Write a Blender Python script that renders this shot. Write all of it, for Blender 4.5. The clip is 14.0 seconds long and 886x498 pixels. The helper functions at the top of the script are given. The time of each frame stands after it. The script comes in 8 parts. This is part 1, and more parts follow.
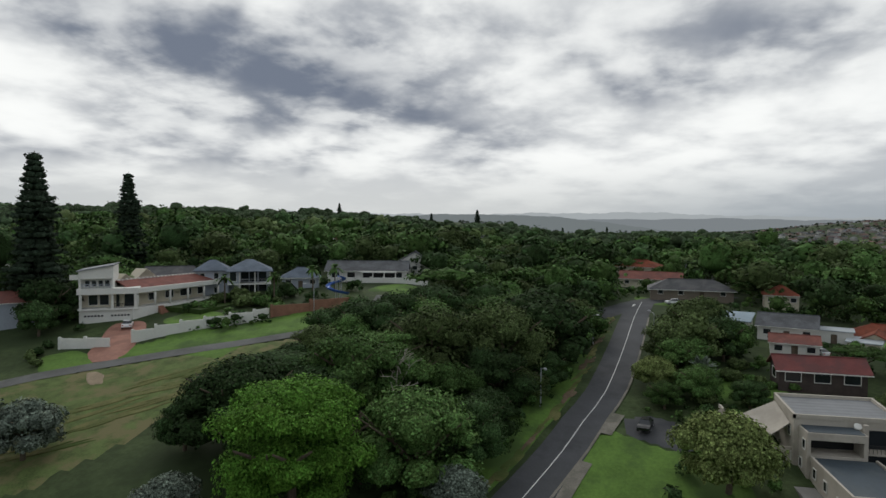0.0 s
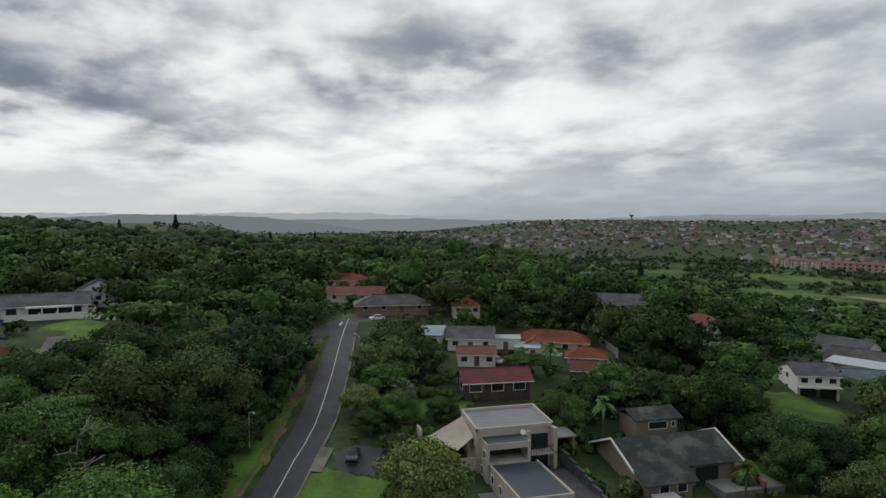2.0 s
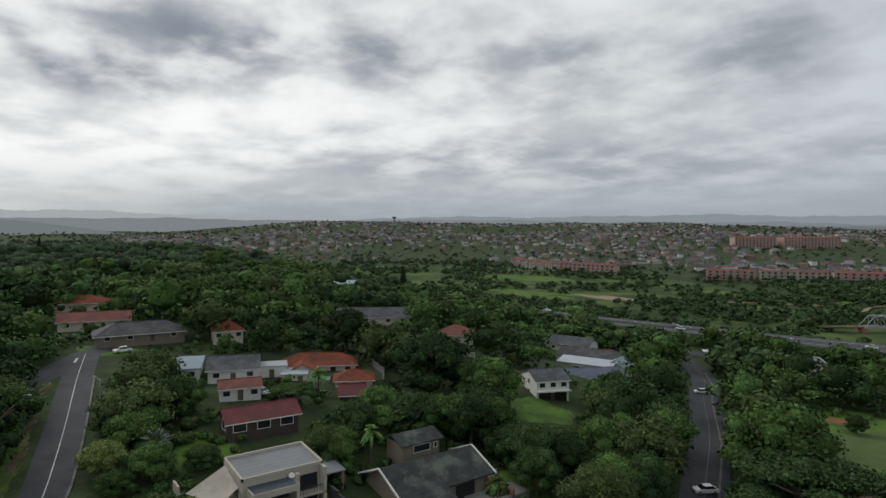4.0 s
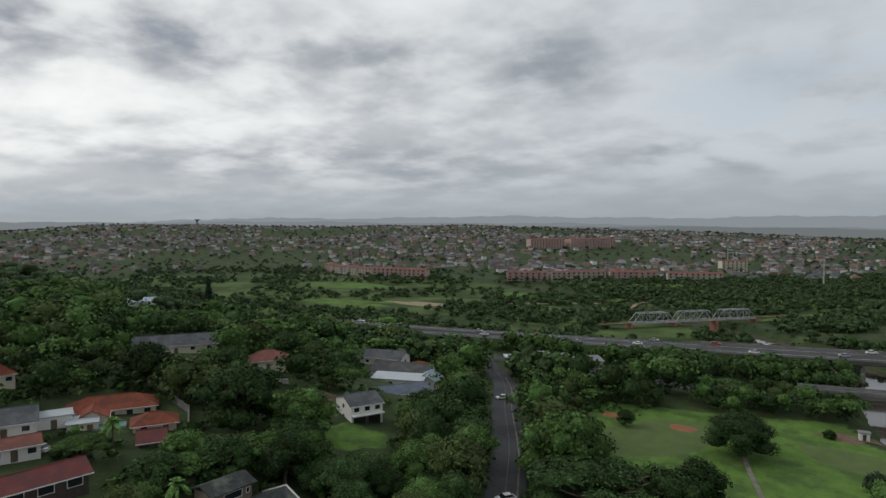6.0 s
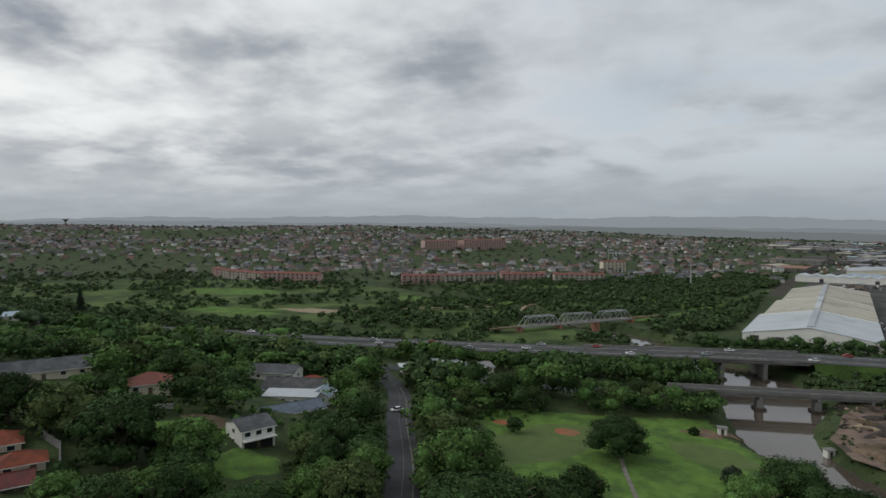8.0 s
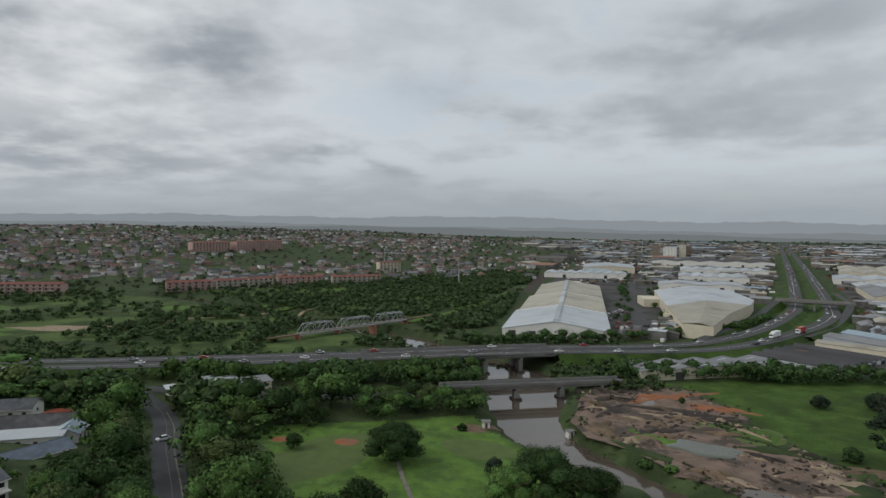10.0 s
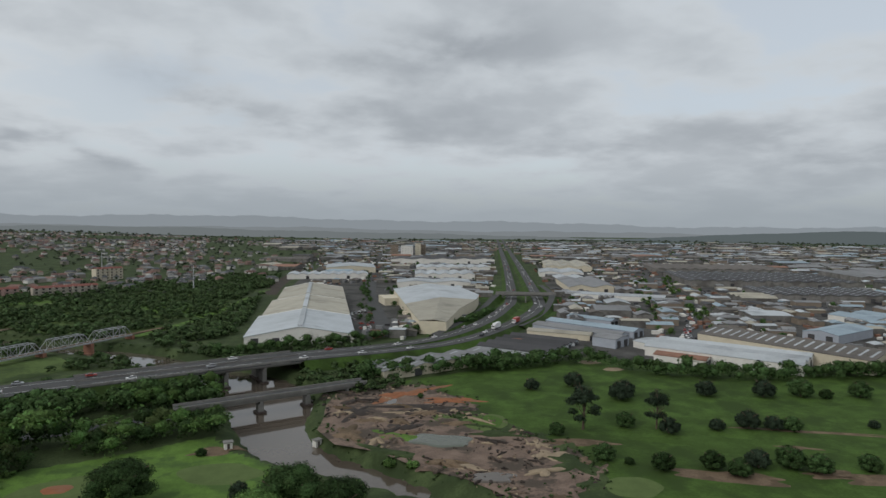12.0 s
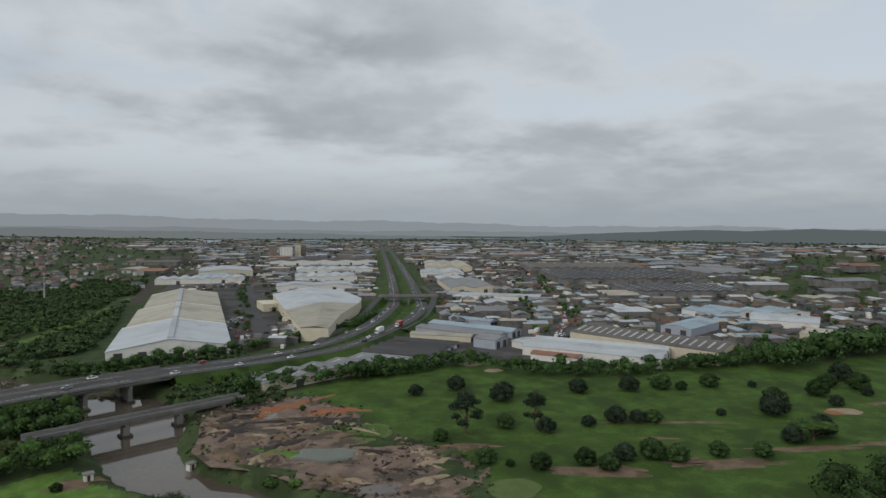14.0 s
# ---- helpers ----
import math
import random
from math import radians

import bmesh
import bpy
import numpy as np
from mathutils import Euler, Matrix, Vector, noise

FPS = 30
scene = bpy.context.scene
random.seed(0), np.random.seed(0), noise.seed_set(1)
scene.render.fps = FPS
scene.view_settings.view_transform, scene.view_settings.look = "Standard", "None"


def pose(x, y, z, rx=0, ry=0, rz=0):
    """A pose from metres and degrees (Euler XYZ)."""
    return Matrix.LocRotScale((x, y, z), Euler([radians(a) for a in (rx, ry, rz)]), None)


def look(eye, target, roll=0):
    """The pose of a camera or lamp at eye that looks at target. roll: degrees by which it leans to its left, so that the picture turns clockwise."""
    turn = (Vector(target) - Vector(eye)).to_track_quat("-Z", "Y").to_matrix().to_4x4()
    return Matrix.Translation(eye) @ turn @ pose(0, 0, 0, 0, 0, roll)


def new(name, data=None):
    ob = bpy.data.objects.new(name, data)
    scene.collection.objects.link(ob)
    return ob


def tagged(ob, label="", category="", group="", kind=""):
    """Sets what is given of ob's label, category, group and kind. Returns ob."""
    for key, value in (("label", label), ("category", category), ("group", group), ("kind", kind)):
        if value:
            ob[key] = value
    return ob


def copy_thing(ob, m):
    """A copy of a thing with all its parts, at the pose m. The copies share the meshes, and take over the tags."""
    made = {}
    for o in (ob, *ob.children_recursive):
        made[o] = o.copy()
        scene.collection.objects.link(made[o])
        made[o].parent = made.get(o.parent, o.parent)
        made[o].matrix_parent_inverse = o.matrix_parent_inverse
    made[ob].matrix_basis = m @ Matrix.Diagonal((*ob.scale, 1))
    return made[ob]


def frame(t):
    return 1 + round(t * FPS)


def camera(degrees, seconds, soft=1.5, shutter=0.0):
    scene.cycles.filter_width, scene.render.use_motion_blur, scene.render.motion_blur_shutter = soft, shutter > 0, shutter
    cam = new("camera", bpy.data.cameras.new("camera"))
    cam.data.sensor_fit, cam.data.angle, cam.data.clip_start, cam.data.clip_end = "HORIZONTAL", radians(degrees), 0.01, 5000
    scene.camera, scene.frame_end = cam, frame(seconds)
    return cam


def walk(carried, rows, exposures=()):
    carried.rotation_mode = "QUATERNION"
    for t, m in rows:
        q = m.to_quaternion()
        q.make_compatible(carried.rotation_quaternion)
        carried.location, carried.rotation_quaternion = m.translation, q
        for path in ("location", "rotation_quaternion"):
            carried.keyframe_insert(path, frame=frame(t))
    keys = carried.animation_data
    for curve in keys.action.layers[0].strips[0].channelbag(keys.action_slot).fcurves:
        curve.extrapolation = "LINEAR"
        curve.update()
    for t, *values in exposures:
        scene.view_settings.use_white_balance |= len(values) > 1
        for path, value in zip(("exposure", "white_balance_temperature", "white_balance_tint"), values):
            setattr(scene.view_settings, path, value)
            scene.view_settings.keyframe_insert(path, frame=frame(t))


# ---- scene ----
cam = camera(71.0, 14.0)
PATH = [
    (0.0, look((-0.00, -0.00, 40.00), (-97.92, -19.92, 36.06), 0.36)),
    (0.5, look((0.13, 0.30, 41.49), (-99.77, 2.53, 37.65), 0.27)),
    (1.0, look((-0.02, 0.01, 42.85), (-99.43, 10.22, 39.13), 0.22)),
    (1.5, look((0.06, 0.20, 44.48), (-99.12, 12.37, 40.62), 0.15)),
    (2.0, look((0.13, 0.40, 46.00), (-96.43, 26.09, 42.11), 0.10)),
    (2.5, look((-0.01, 0.32, 47.41), (-92.98, 36.96, 43.53), 0.20)),
    (3.0, look((-0.08, 0.34, 48.81), (-89.33, 45.27, 44.95), 0.27)),
    (3.5, look((-0.41, 0.36, 50.10), (-85.39, 52.94, 46.27), 0.34)),
    (4.0, look((-0.57, 0.42, 51.49), (-81.12, 59.55, 47.69), 0.37)),
    (4.2, look((-0.58, 0.60, 52.26), (-79.28, 62.16, 48.23), 0.30)),
    (6.3, look((1.31, -0.95, 58.65), (-55.93, 80.97, 55.06), 0.20)),
    (6.5, look((1.39, -0.95, 59.15), (-54.58, 81.84, 55.50), 0.26)),
    (7.0, look((1.48, -1.10, 60.36), (-51.70, 83.52, 56.70), 0.19)),
    (7.2, look((1.57, -1.14, 60.84), (-50.52, 84.14, 57.16), 0.17)),
    (9.3, look((2.72, -3.62, 65.85), (-22.37, 93.11, 62.07), 0.29)),
    (9.5, look((2.69, -3.62, 66.32), (-18.42, 94.06, 62.51), 0.30)),
    (10.0, look((2.55, -3.44, 67.36), (-8.99, 95.82, 63.53), 0.32)),
    (10.5, look((2.41, -3.27, 68.08), (1.16, 96.66, 64.35), 0.31)),
    (11.0, look((2.28, -2.79, 68.99), (11.30, 96.73, 65.21), 0.30)),
    (11.5, look((2.16, -2.67, 69.93), (21.37, 95.40, 66.10), 0.26)),
    (12.0, look((2.15, -2.80, 70.69), (31.04, 92.86, 66.85), 0.29)),
    (12.5, look((2.26, -2.51, 71.55), (39.49, 90.22, 67.70), 0.27)),
    (13.0, look((2.18, -2.35, 72.46), (45.40, 87.74, 68.56), 0.27)),
    (13.5, look((2.04, -2.16, 73.33), (47.77, 86.69, 69.43), 0.25)),
    (14.0, look((1.98, -2.17, 74.24), (48.38, 86.33, 70.30), 0.21)),
]
walk(cam, PATH)

# ---- light: a broken overcast with a brighter, sunward side in the west ----
SUN_AZ, SUN_EL = 112.0, 34.0        # degrees, counted from +y towards -x


def heading(az, el):
    a, e = radians(az), radians(el)
    return Vector((-math.sin(a) * math.cos(e), math.cos(a) * math.cos(e), math.sin(e)))


class Tree:
    """A small wrapper to write node trees in few lines."""

    def __init__(self, tree):
        self.t = tree

    def node(self, kind, **kw):
        n = self.t.nodes.new(kind)
        for k, v in kw.items():
            if k == "operation":
                n.operation = v
            elif k == "blend":
                n.blend_type = v
            elif k == "dims":
                n.noise_dimensions = v
            else:
                n.inputs[k.replace("_", " ")].default_value = v
        return n

    def wire(self, a, b):
        self.t.links.new(a, b)

    def value(self, op, a, b=None, c=None):
        n = self.t.nodes.new("ShaderNodeMath")
        n.operation = op
        for i, v in enumerate((a, b, c)):
            if v is None:
                continue
            if isinstance(v, (int, float)):
                n.inputs[i].default_value = v
            else:
                self.wire(v, n.inputs[i])
        return n.outputs[0]

    def vec(self, op, a, b=None):
        n = self.t.nodes.new("ShaderNodeVectorMath")
        n.operation = op
        for i, v in enumerate((a, b)):
            if v is None:
                continue
            if isinstance(v, (tuple, Vector)):
                n.inputs[i].default_value = tuple(v)
            else:
                self.wire(v, n.inputs[i])
        return n

    def span(self, v, a, b, c=0.0, d=1.0, smooth=True):
        n = self.t.nodes.new("ShaderNodeMapRange")
        n.interpolation_type = "SMOOTHSTEP" if smooth else "LINEAR"
        self.wire(v, n.inputs[0])
        for i, k in enumerate((a, b, c, d)):
            n.inputs[i + 1].default_value = k
        return n.outputs[0]

    def mix(self, f, a, b, blend="MIX"):
        n = self.t.nodes.new("ShaderNodeMix")
        n.data_type, n.blend_type = "RGBA", blend
        for i, v in ((0, f), (6, a), (7, b)):
            if isinstance(v, (int, float)):
                n.inputs[i].default_value = v
            elif isinstance(v, tuple):
                n.inputs[i].default_value = (*v[:3], 1)
            else:
                self.wire(v, n.inputs[i])
        return n.outputs[2]


def build_sky():
    world = bpy.data.worlds.new("sky")
    scene.world = world
    world.use_nodes = True
    t = Tree(world.node_tree)
    out = world.node_tree.nodes["World Output"]
    bg = world.node_tree.nodes["Background"]
    way = t.node("ShaderNodeTexCoord").outputs["Generated"]
    sep = t.node("ShaderNodeSeparateXYZ")
    t.wire(way, sep.inputs[0])
    up = sep.outputs[2]
    # the cloud layer as a flat sheet overhead
    drop = t.value("ADD", t.value("MAXIMUM", up, 0.0), 0.2)
    flat = t.vec("DIVIDE", way)
    comb = t.node("ShaderNodeCombineXYZ")
    for i in range(3):
        t.wire(drop, comb.inputs[i])
    t.wire(comb.outputs[0], flat.inputs[1])
    sheet = t.vec("MULTIPLY", flat.outputs[0], (1, 1, 0)).outputs[0]
    big = t.node("ShaderNodeTexNoise", Scale=1.05, Detail=4.0, Roughness=0.5, Distortion=0.2)
    small = t.node("ShaderNodeTexNoise", Scale=3.4, Detail=5.0, Roughness=0.52, Distortion=0.1)
    t.wire(t.vec("ADD", sheet, (3.1, 7.7, 0.4)).outputs[0], big.inputs["Vector"])
    t.wire(t.vec("ADD", sheet, (11.3, 2.9, 1.4)).outputs[0], small.inputs["Vector"])
    # heavier banks of cloud: heading, height and width in degrees, weight
    wob = t.node("ShaderNodeTexNoise", Scale=6.0, Detail=4.0, Roughness=0.5)
    t.wire(way, wob.inputs["Vector"])
    shift = t.vec("SCALE", t.vec("SUBTRACT", wob.outputs["Color"], (0.5, 0.5, 0.5)).outputs[0])
    shift.inputs["Scale"].default_value = 0.17
    bent = t.vec("NORMALIZE", t.vec("ADD", way, shift.outputs[0]).outputs[0]).outputs[0]
    bank = None
    for az, el, wide, high, weight in CLOUD_BANKS:
        c = heading(az, el)
        d = t.vec("SUBTRACT", bent, c).outputs[0]
        side = Vector((-c.y, c.x, 0)).normalized()
        over = c.cross(side)
        a = t.value("DIVIDE", t.vec("DOT_PRODUCT", d, side).outputs["Value"], radians(wide))
        b = t.value("DIVIDE", t.vec("DOT_PRODUCT", d, over).outputs["Value"], radians(high))
        q = t.value("ADD", t.value("MULTIPLY", a, a), t.value("MULTIPLY", b, b))
        far = t.value("GREATER_THAN", t.vec("DOT_PRODUCT", way, c).outputs["Value"], 0.0)
        g = t.value("MULTIPLY", t.value("EXPONENT", t.value("MULTIPLY", q, -1.0)), weight)
        g = t.value("MULTIPLY", g, far)
        bank = g if bank is None else t.value("ADD", bank, g)
    body = t.value("ADD", t.value("MULTIPLY", big.outputs[0], 0.75), t.value("MULTIPLY", small.outputs[0], 0.46))
    body = t.span(body, 0.43, 0.75)
    bank = t.value("MULTIPLY", bank, t.span(small.outputs[0], 0.36, 0.62, 0.62, 1.08))
    # thickness: 0 bright and thin, 1 dark and thick
    thick = t.value("ADD", t.value("MULTIPLY", body, 0.60), bank)
    sunward = t.vec("DOT_PRODUCT", way, heading(SUN_AZ, 12)).outputs["Value"]
    glow = t.span(sunward, -0.25, 0.95)
    bright = t.mix(glow, (0.60, 0.645, 0.685), (0.985, 1.0, 0.985))
    dark = t.mix(glow, (0.30, 0.33, 0.365), (0.17, 0.20, 0.26))
    cloud = t.mix(t.span(thick, -0.1, 1.35), bright, dark)
    sky = t.node("ShaderNodeTexSky")
    sky.sky_type, sky.sun_disc = "NISHITA", False
    sky.sun_elevation, sky.sun_rotation = radians(SUN_EL), radians(-SUN_AZ)
    blue = t.vec("SCALE", sky.outputs[0])
    blue.inputs["Scale"].default_value = 0.11
    gap = t.value("MULTIPLY", t.span(body, 0.0, 0.45, 0.22, 0.0), t.span(glow, 0.0, 0.35, 1.0, 0.0))
    cloud = t.mix(gap, cloud, blue.outputs[0])
    # rain mist along the horizon
    low = t.span(up, 0.0, 0.12, 1.0, 0.0)
    shine = t.span(sunward, 0.74, 0.985)
    mist = t.mix(shine, (0.315, 0.355, 0.39), (0.62, 0.64, 0.635))
    cloud = t.mix(t.value("MULTIPLY", low, 0.9), cloud, mist)
    t.wire(cloud, bg.inputs["Color"])
    bg.inputs["Strength"].default_value = 1.0


# heading, height, half width, half height (degrees), weight
CLOUD_BANKS = (
    (128, 15.7, 10.4, 2.9, 0.75),
    (111, 13.5, 10.9, 3.1, 0.85),
    (125, 9.8, 8.9, 1.8, 0.50),
    (104, 17.8, 12.0, 2.1, 0.50),
    (114, 6.1, 8.9, 1.0, 0.50),
    (105, 9.6, 10.4, 1.4, 0.45),
    (85, 12.9, 6.8, 1.5, 0.55),
    (82, 16.1, 6.8, 3.1, 0.30),
    (71, 15.3, 5.7, 3.1, 0.30),
    (98, 7.4, 7.3, 1.4, 0.35),
    (126, 7.0, 3.6, 1.0, 0.35),
    (134, 5.8, 5.7, 0.9, 0.30),
    (60, 14.1, 5.5, 4.4, 0.50),
    (44, 14.7, 9.9, 3.4, 0.45),
    (73, 15.3, 5.2, 2.6, 0.25),
    (36, 5.8, 13.5, 2.3, 0.28),
    (55, 5.6, 13.0, 1.4, 0.22),
    (27, 15.1, 4.9, 3.4, 0.60),
    (8, 12.5, 4.2, 1.7, 0.50),
    (1, 10.0, 3.6, 2.1, 0.30),
    (14, 6.4, 6.8, 0.9, 0.35),
    (-19, 15.2, 7.3, 3.6, 0.40),
    (-15, 8.6, 10.4, 1.5, 0.28),
    (-36, 7.6, 10.4, 1.9, 0.22),
    (-12, 15.0, 6.8, 3.1, 0.25),
    (-50, 6.6, 9.4, 2.1, 0.20),
)
build_sky()
sun_data = bpy.data.lights.new("sun", "SUN")
sun_data.energy, sun_data.angle, sun_data.color = 0.9, radians(25), (1.0, 0.97, 0.93)
sun = new("sun", sun_data)
sun.matrix_world = look(heading(SUN_AZ, SUN_EL) * 100, (0, 0, 0))

# ---- materials ----
def surface(name, colour, rough=0.8, var=0.25, size=3.0, bump=0.1, metal=0.0, other=None, share=(0.45, 0.62), rand=0.0, island=0.0, spec=0.3, grain=12.0):
    """A procedural surface: grain and broad stains round a base colour, in metres; other: a second colour in patches."""
    m = bpy.data.materials.new(name)
    m.use_nodes = True
    t = Tree(m.node_tree)
    b = m.node_tree.nodes["Principled BSDF"]
    where = t.node("ShaderNodeNewGeometry")
    wide = t.node("ShaderNodeTexNoise", Scale=1.0 / size, Detail=4.0, Roughness=0.6)
    fine = t.node("ShaderNodeTexNoise", Scale=grain / size, Detail=3.0, Roughness=0.6)
    t.wire(where.outputs["Position"], wide.inputs["Vector"])
    t.wire(where.outputs["Position"], fine.inputs["Vector"])
    lo = tuple(c * (1 - var) for c in colour)
    hi = tuple(min(1.0, c * (1 + var)) for c in colour)
    col = t.mix(t.value("ADD", t.value("MULTIPLY", t.span(wide.outputs[0], 0.3, 0.7), 0.55), t.value("MULTIPLY", t.span(fine.outputs[0], 0.25, 0.75), 0.45)), lo, hi)
    if other:
        patch = t.node("ShaderNodeTexNoise", Scale=0.6 / size, Detail=5.0, Roughness=0.65)
        t.wire(t.vec("ADD", where.outputs["Position"], (37, 11, 5)).outputs[0], patch.inputs["Vector"])
        col = t.mix(t.span(patch.outputs[0], *share), col, other)
    if rand or island:
        hsv = t.node("ShaderNodeHueSaturation")
        src = t.node("ShaderNodeObjectInfo").outputs["Random"]
        v = t.span(src, 0, 1, 1 - rand, 1 + rand, False)
        if island:
            v = t.value("MULTIPLY", v, t.span(where.outputs["Random Per Island"], 0, 1, 1 - island, 1 + island, False))
            t.wire(t.span(where.outputs["Random Per Island"], 0, 1, 0.5 - island * 0.03, 0.5 + island * 0.03, False), hsv.inputs["Hue"])
        t.wire(v, hsv.inputs["Value"])
        t.wire(col, hsv.inputs["Color"])
        col = hsv.outputs[0]
    t.wire(col, b.inputs["Base Color"])
    b.inputs["Roughness"].default_value, b.inputs["Metallic"].default_value = rough, metal
    b.inputs["Specular IOR Level"].default_value = spec
    if bump:
        bp = t.node("ShaderNodeBump", Strength=bump, Distance=0.1 * size / 3)
        t.wire(fine.outputs[0], bp.inputs["Height"])
        t.wire(bp.outputs[0], b.inputs["Normal"])
    return m


def sheeting(name, colour, pitch=0.9, rough=0.45, metal=0.0, var=0.12, along=0.0, rust=0.25):
    """Ribbed metal roof sheets with weather stains; along: the heading of the ribs in degrees."""
    m = surface(name, colour, 0.7, var, 14.0, 0.0, metal, tuple(c * 0.66 for c in colour), (0.46, 0.72), spec=0.2, rand=0.14)
    t = Tree(m.node_tree)
    b = m.node_tree.nodes["Principled BSDF"]
    where = t.node("ShaderNodeNewGeometry")
    a = radians(along)
    across = t.vec("DOT_PRODUCT", where.outputs["Position"], (math.cos(a), math.sin(a), 0)).outputs["Value"]
    wave = t.value("SINE", t.value("MULTIPLY", across, 2 * math.pi / pitch))
    bp = t.node("ShaderNodeBump", Strength=0.35, Distance=0.05)
    t.wire(wave, bp.inputs["Height"])
    t.wire(bp.outputs[0], b.inputs["Normal"])
    return m


GRASS = surface("rough_grass", (0.056, 0.078, 0.032), 0.9, 0.45, 9.0, 0.3, other=(0.034, 0.050, 0.021), share=(0.4, 0.6), spec=0.1)
MOWN = surface("mown_grass", (0.048, 0.086, 0.020), 0.9, 0.4, 9.0, 0.2, other=(0.030, 0.050, 0.014), share=(0.42, 0.62), spec=0.1)
FAIRWAY = surface("golf_fairway", (0.056, 0.100, 0.022), 0.9, 0.4, 9.0, 0.2, other=(0.036, 0.062, 0.016), share=(0.42, 0.62), spec=0.1)
LAWN = surface("lawn", (0.096, 0.170, 0.036), 0.9, 0.3, 5.0, 0.2, other=(0.062, 0.106, 0.030), spec=0.1)
FAIRLIGHT = surface("light_fairway", (0.053, 0.094, 0.021), 0.9, 0.3, 8.0, 0.15, other=(0.042, 0.074, 0.017), spec=0.1)
MEADOW = surface("valley_meadow", (0.080, 0.118, 0.038), 0.95, 0.35, 24.0, 0.2, other=(0.036, 0.056, 0.020), share=(0.42, 0.6), spec=0.1)
GREEN = surface("putting_green", (0.066, 0.118, 0.027), 0.9, 0.08, 6.0, 0.05, spec=0.1)
FRINGE = surface("green_fringe", (0.092, 0.128, 0.046), 0.9, 0.15, 4.0, 0.05, spec=0.1)
VERGE = surface("verge_grass", (0.092, 0.124, 0.042), 0.9, 0.4, 2.5, 0.3, other=(0.15, 0.138, 0.066), share=(0.45, 0.62), spec=0.1)
DRY = surface("dry_grass", (0.14, 0.135, 0.056), 0.95, 0.3, 5.0, 0.2, other=(0.062, 0.092, 0.026), share=(0.35, 0.65), spec=0.1)
SOIL = surface("bare_soil", (0.15, 0.11, 0.075), 0.95, 0.35, 5.0, 0.3, other=(0.10, 0.075, 0.05), share=(0.5, 0.6), spec=0.1)
MUD = surface("river_mud", (0.165, 0.120, 0.094), 0.9, 0.42, 6.0, 0.7, other=(0.075, 0.06, 0.047), share=(0.48, 0.56), spec=0.2)
WETMUD = surface("dark_debris", (0.035, 0.027, 0.022), 0.8, 0.5, 4.0, 0.6, other=(0.10, 0.07, 0.05), share=(0.55, 0.66))
RED_EARTH = surface("red_earth", (0.25, 0.105, 0.055), 0.95, 0.25, 4.0, 0.3, other=(0.22, 0.12, 0.075), spec=0.1)
SAND = surface("pale_sand", (0.27, 0.215, 0.15), 0.95, 0.25, 3.0, 0.15, spec=0.1)
ASPHALT = surface("asphalt", (0.062, 0.064, 0.068), 0.85, 0.2, 6.0, 0.05, other=(0.045, 0.046, 0.05), grain=30)
PALE_ROAD = surface("worn_asphalt", (0.072, 0.074, 0.075), 0.9, 0.2, 8.0, 0.05, other=(0.075, 0.075, 0.075), grain=30, spec=0.15)
CONCRETE = surface("concrete", (0.20, 0.195, 0.185), 0.85, 0.25, 4.0, 0.1, other=(0.17, 0.165, 0.155))
YARD = surface("yard_concrete", (0.085, 0.083, 0.079), 0.95, 0.4, 14.0, 0.05, other=(0.05, 0.05, 0.047), spec=0.1)
RAILBED = surface("railway_ballast", (0.07, 0.058, 0.048), 0.95, 0.3, 4.0, 0.2, other=(0.05, 0.045, 0.04), spec=0.1)
SIDE_ROAD = surface("worn_side_road", (0.135, 0.135, 0.13), 0.95, 0.2, 6.0, 0.05, other=(0.10, 0.10, 0.095), grain=30, spec=0.1)
KERB = surface("worn_kerb", (0.19, 0.175, 0.145), 0.9, 0.3, 3.0, 0.1, other=(0.12, 0.115, 0.09))
PAINT = surface("road_paint", (0.62, 0.62, 0.6), 0.7, 0.2, 2.0, 0)
PAVERS = surface("red_pavers", (0.30, 0.15, 0.11), 0.9, 0.2, 2.0, 0.1, other=(0.24, 0.12, 0.09))
WHITE = surface("white_render", (0.66, 0.65, 0.61), 0.8, 0.07, 4.0, 0.04, other=(0.52, 0.51, 0.47), share=(0.55, 0.75))
CREAM = surface("cream_render", (0.55, 0.50, 0.39), 0.8, 0.1, 4.0, 0.04)
STONE = surface("pale_stone_render", (0.43, 0.39, 0.33), 0.8, 0.1, 3.0, 0.05, other=(0.36, 0.325, 0.275))
GREYWALL = surface("blue_grey_render", (0.34, 0.37, 0.42), 0.8, 0.1, 4.0, 0.04)
TAN = surface("tan_render", (0.20, 0.165, 0.13), 0.85, 0.15, 4.0, 0.05)
PINK = surface("pink_render", (0.44, 0.295, 0.26), 0.85, 0.12, 12.0, 0.02, other=(0.38, 0.29, 0.26))
DARKWALL = surface("dark_brick", (0.065, 0.05, 0.045), 0.85, 0.3, 1.2, 0.1)
BRICK = surface("red_brick", (0.25, 0.125, 0.085), 0.85, 0.3, 1.5, 0.1)
ROOF_RED = surface("orange_clay_tiles", (0.215, 0.066, 0.040), 0.85, 0.3, 2.0, 0.3, other=(0.145, 0.055, 0.038), spec=0.12, rand=0.08)
ROOF_MAROON = surface("maroon_tiles", (0.15, 0.042, 0.038), 0.75, 0.25, 2.0, 0.2, other=(0.11, 0.04, 0.038))
ROOF_ROSE = surface("faded_red_tiles", (0.20, 0.082, 0.066), 0.85, 0.3, 2.0, 0.3, other=(0.15, 0.07, 0.06), spec=0.12)
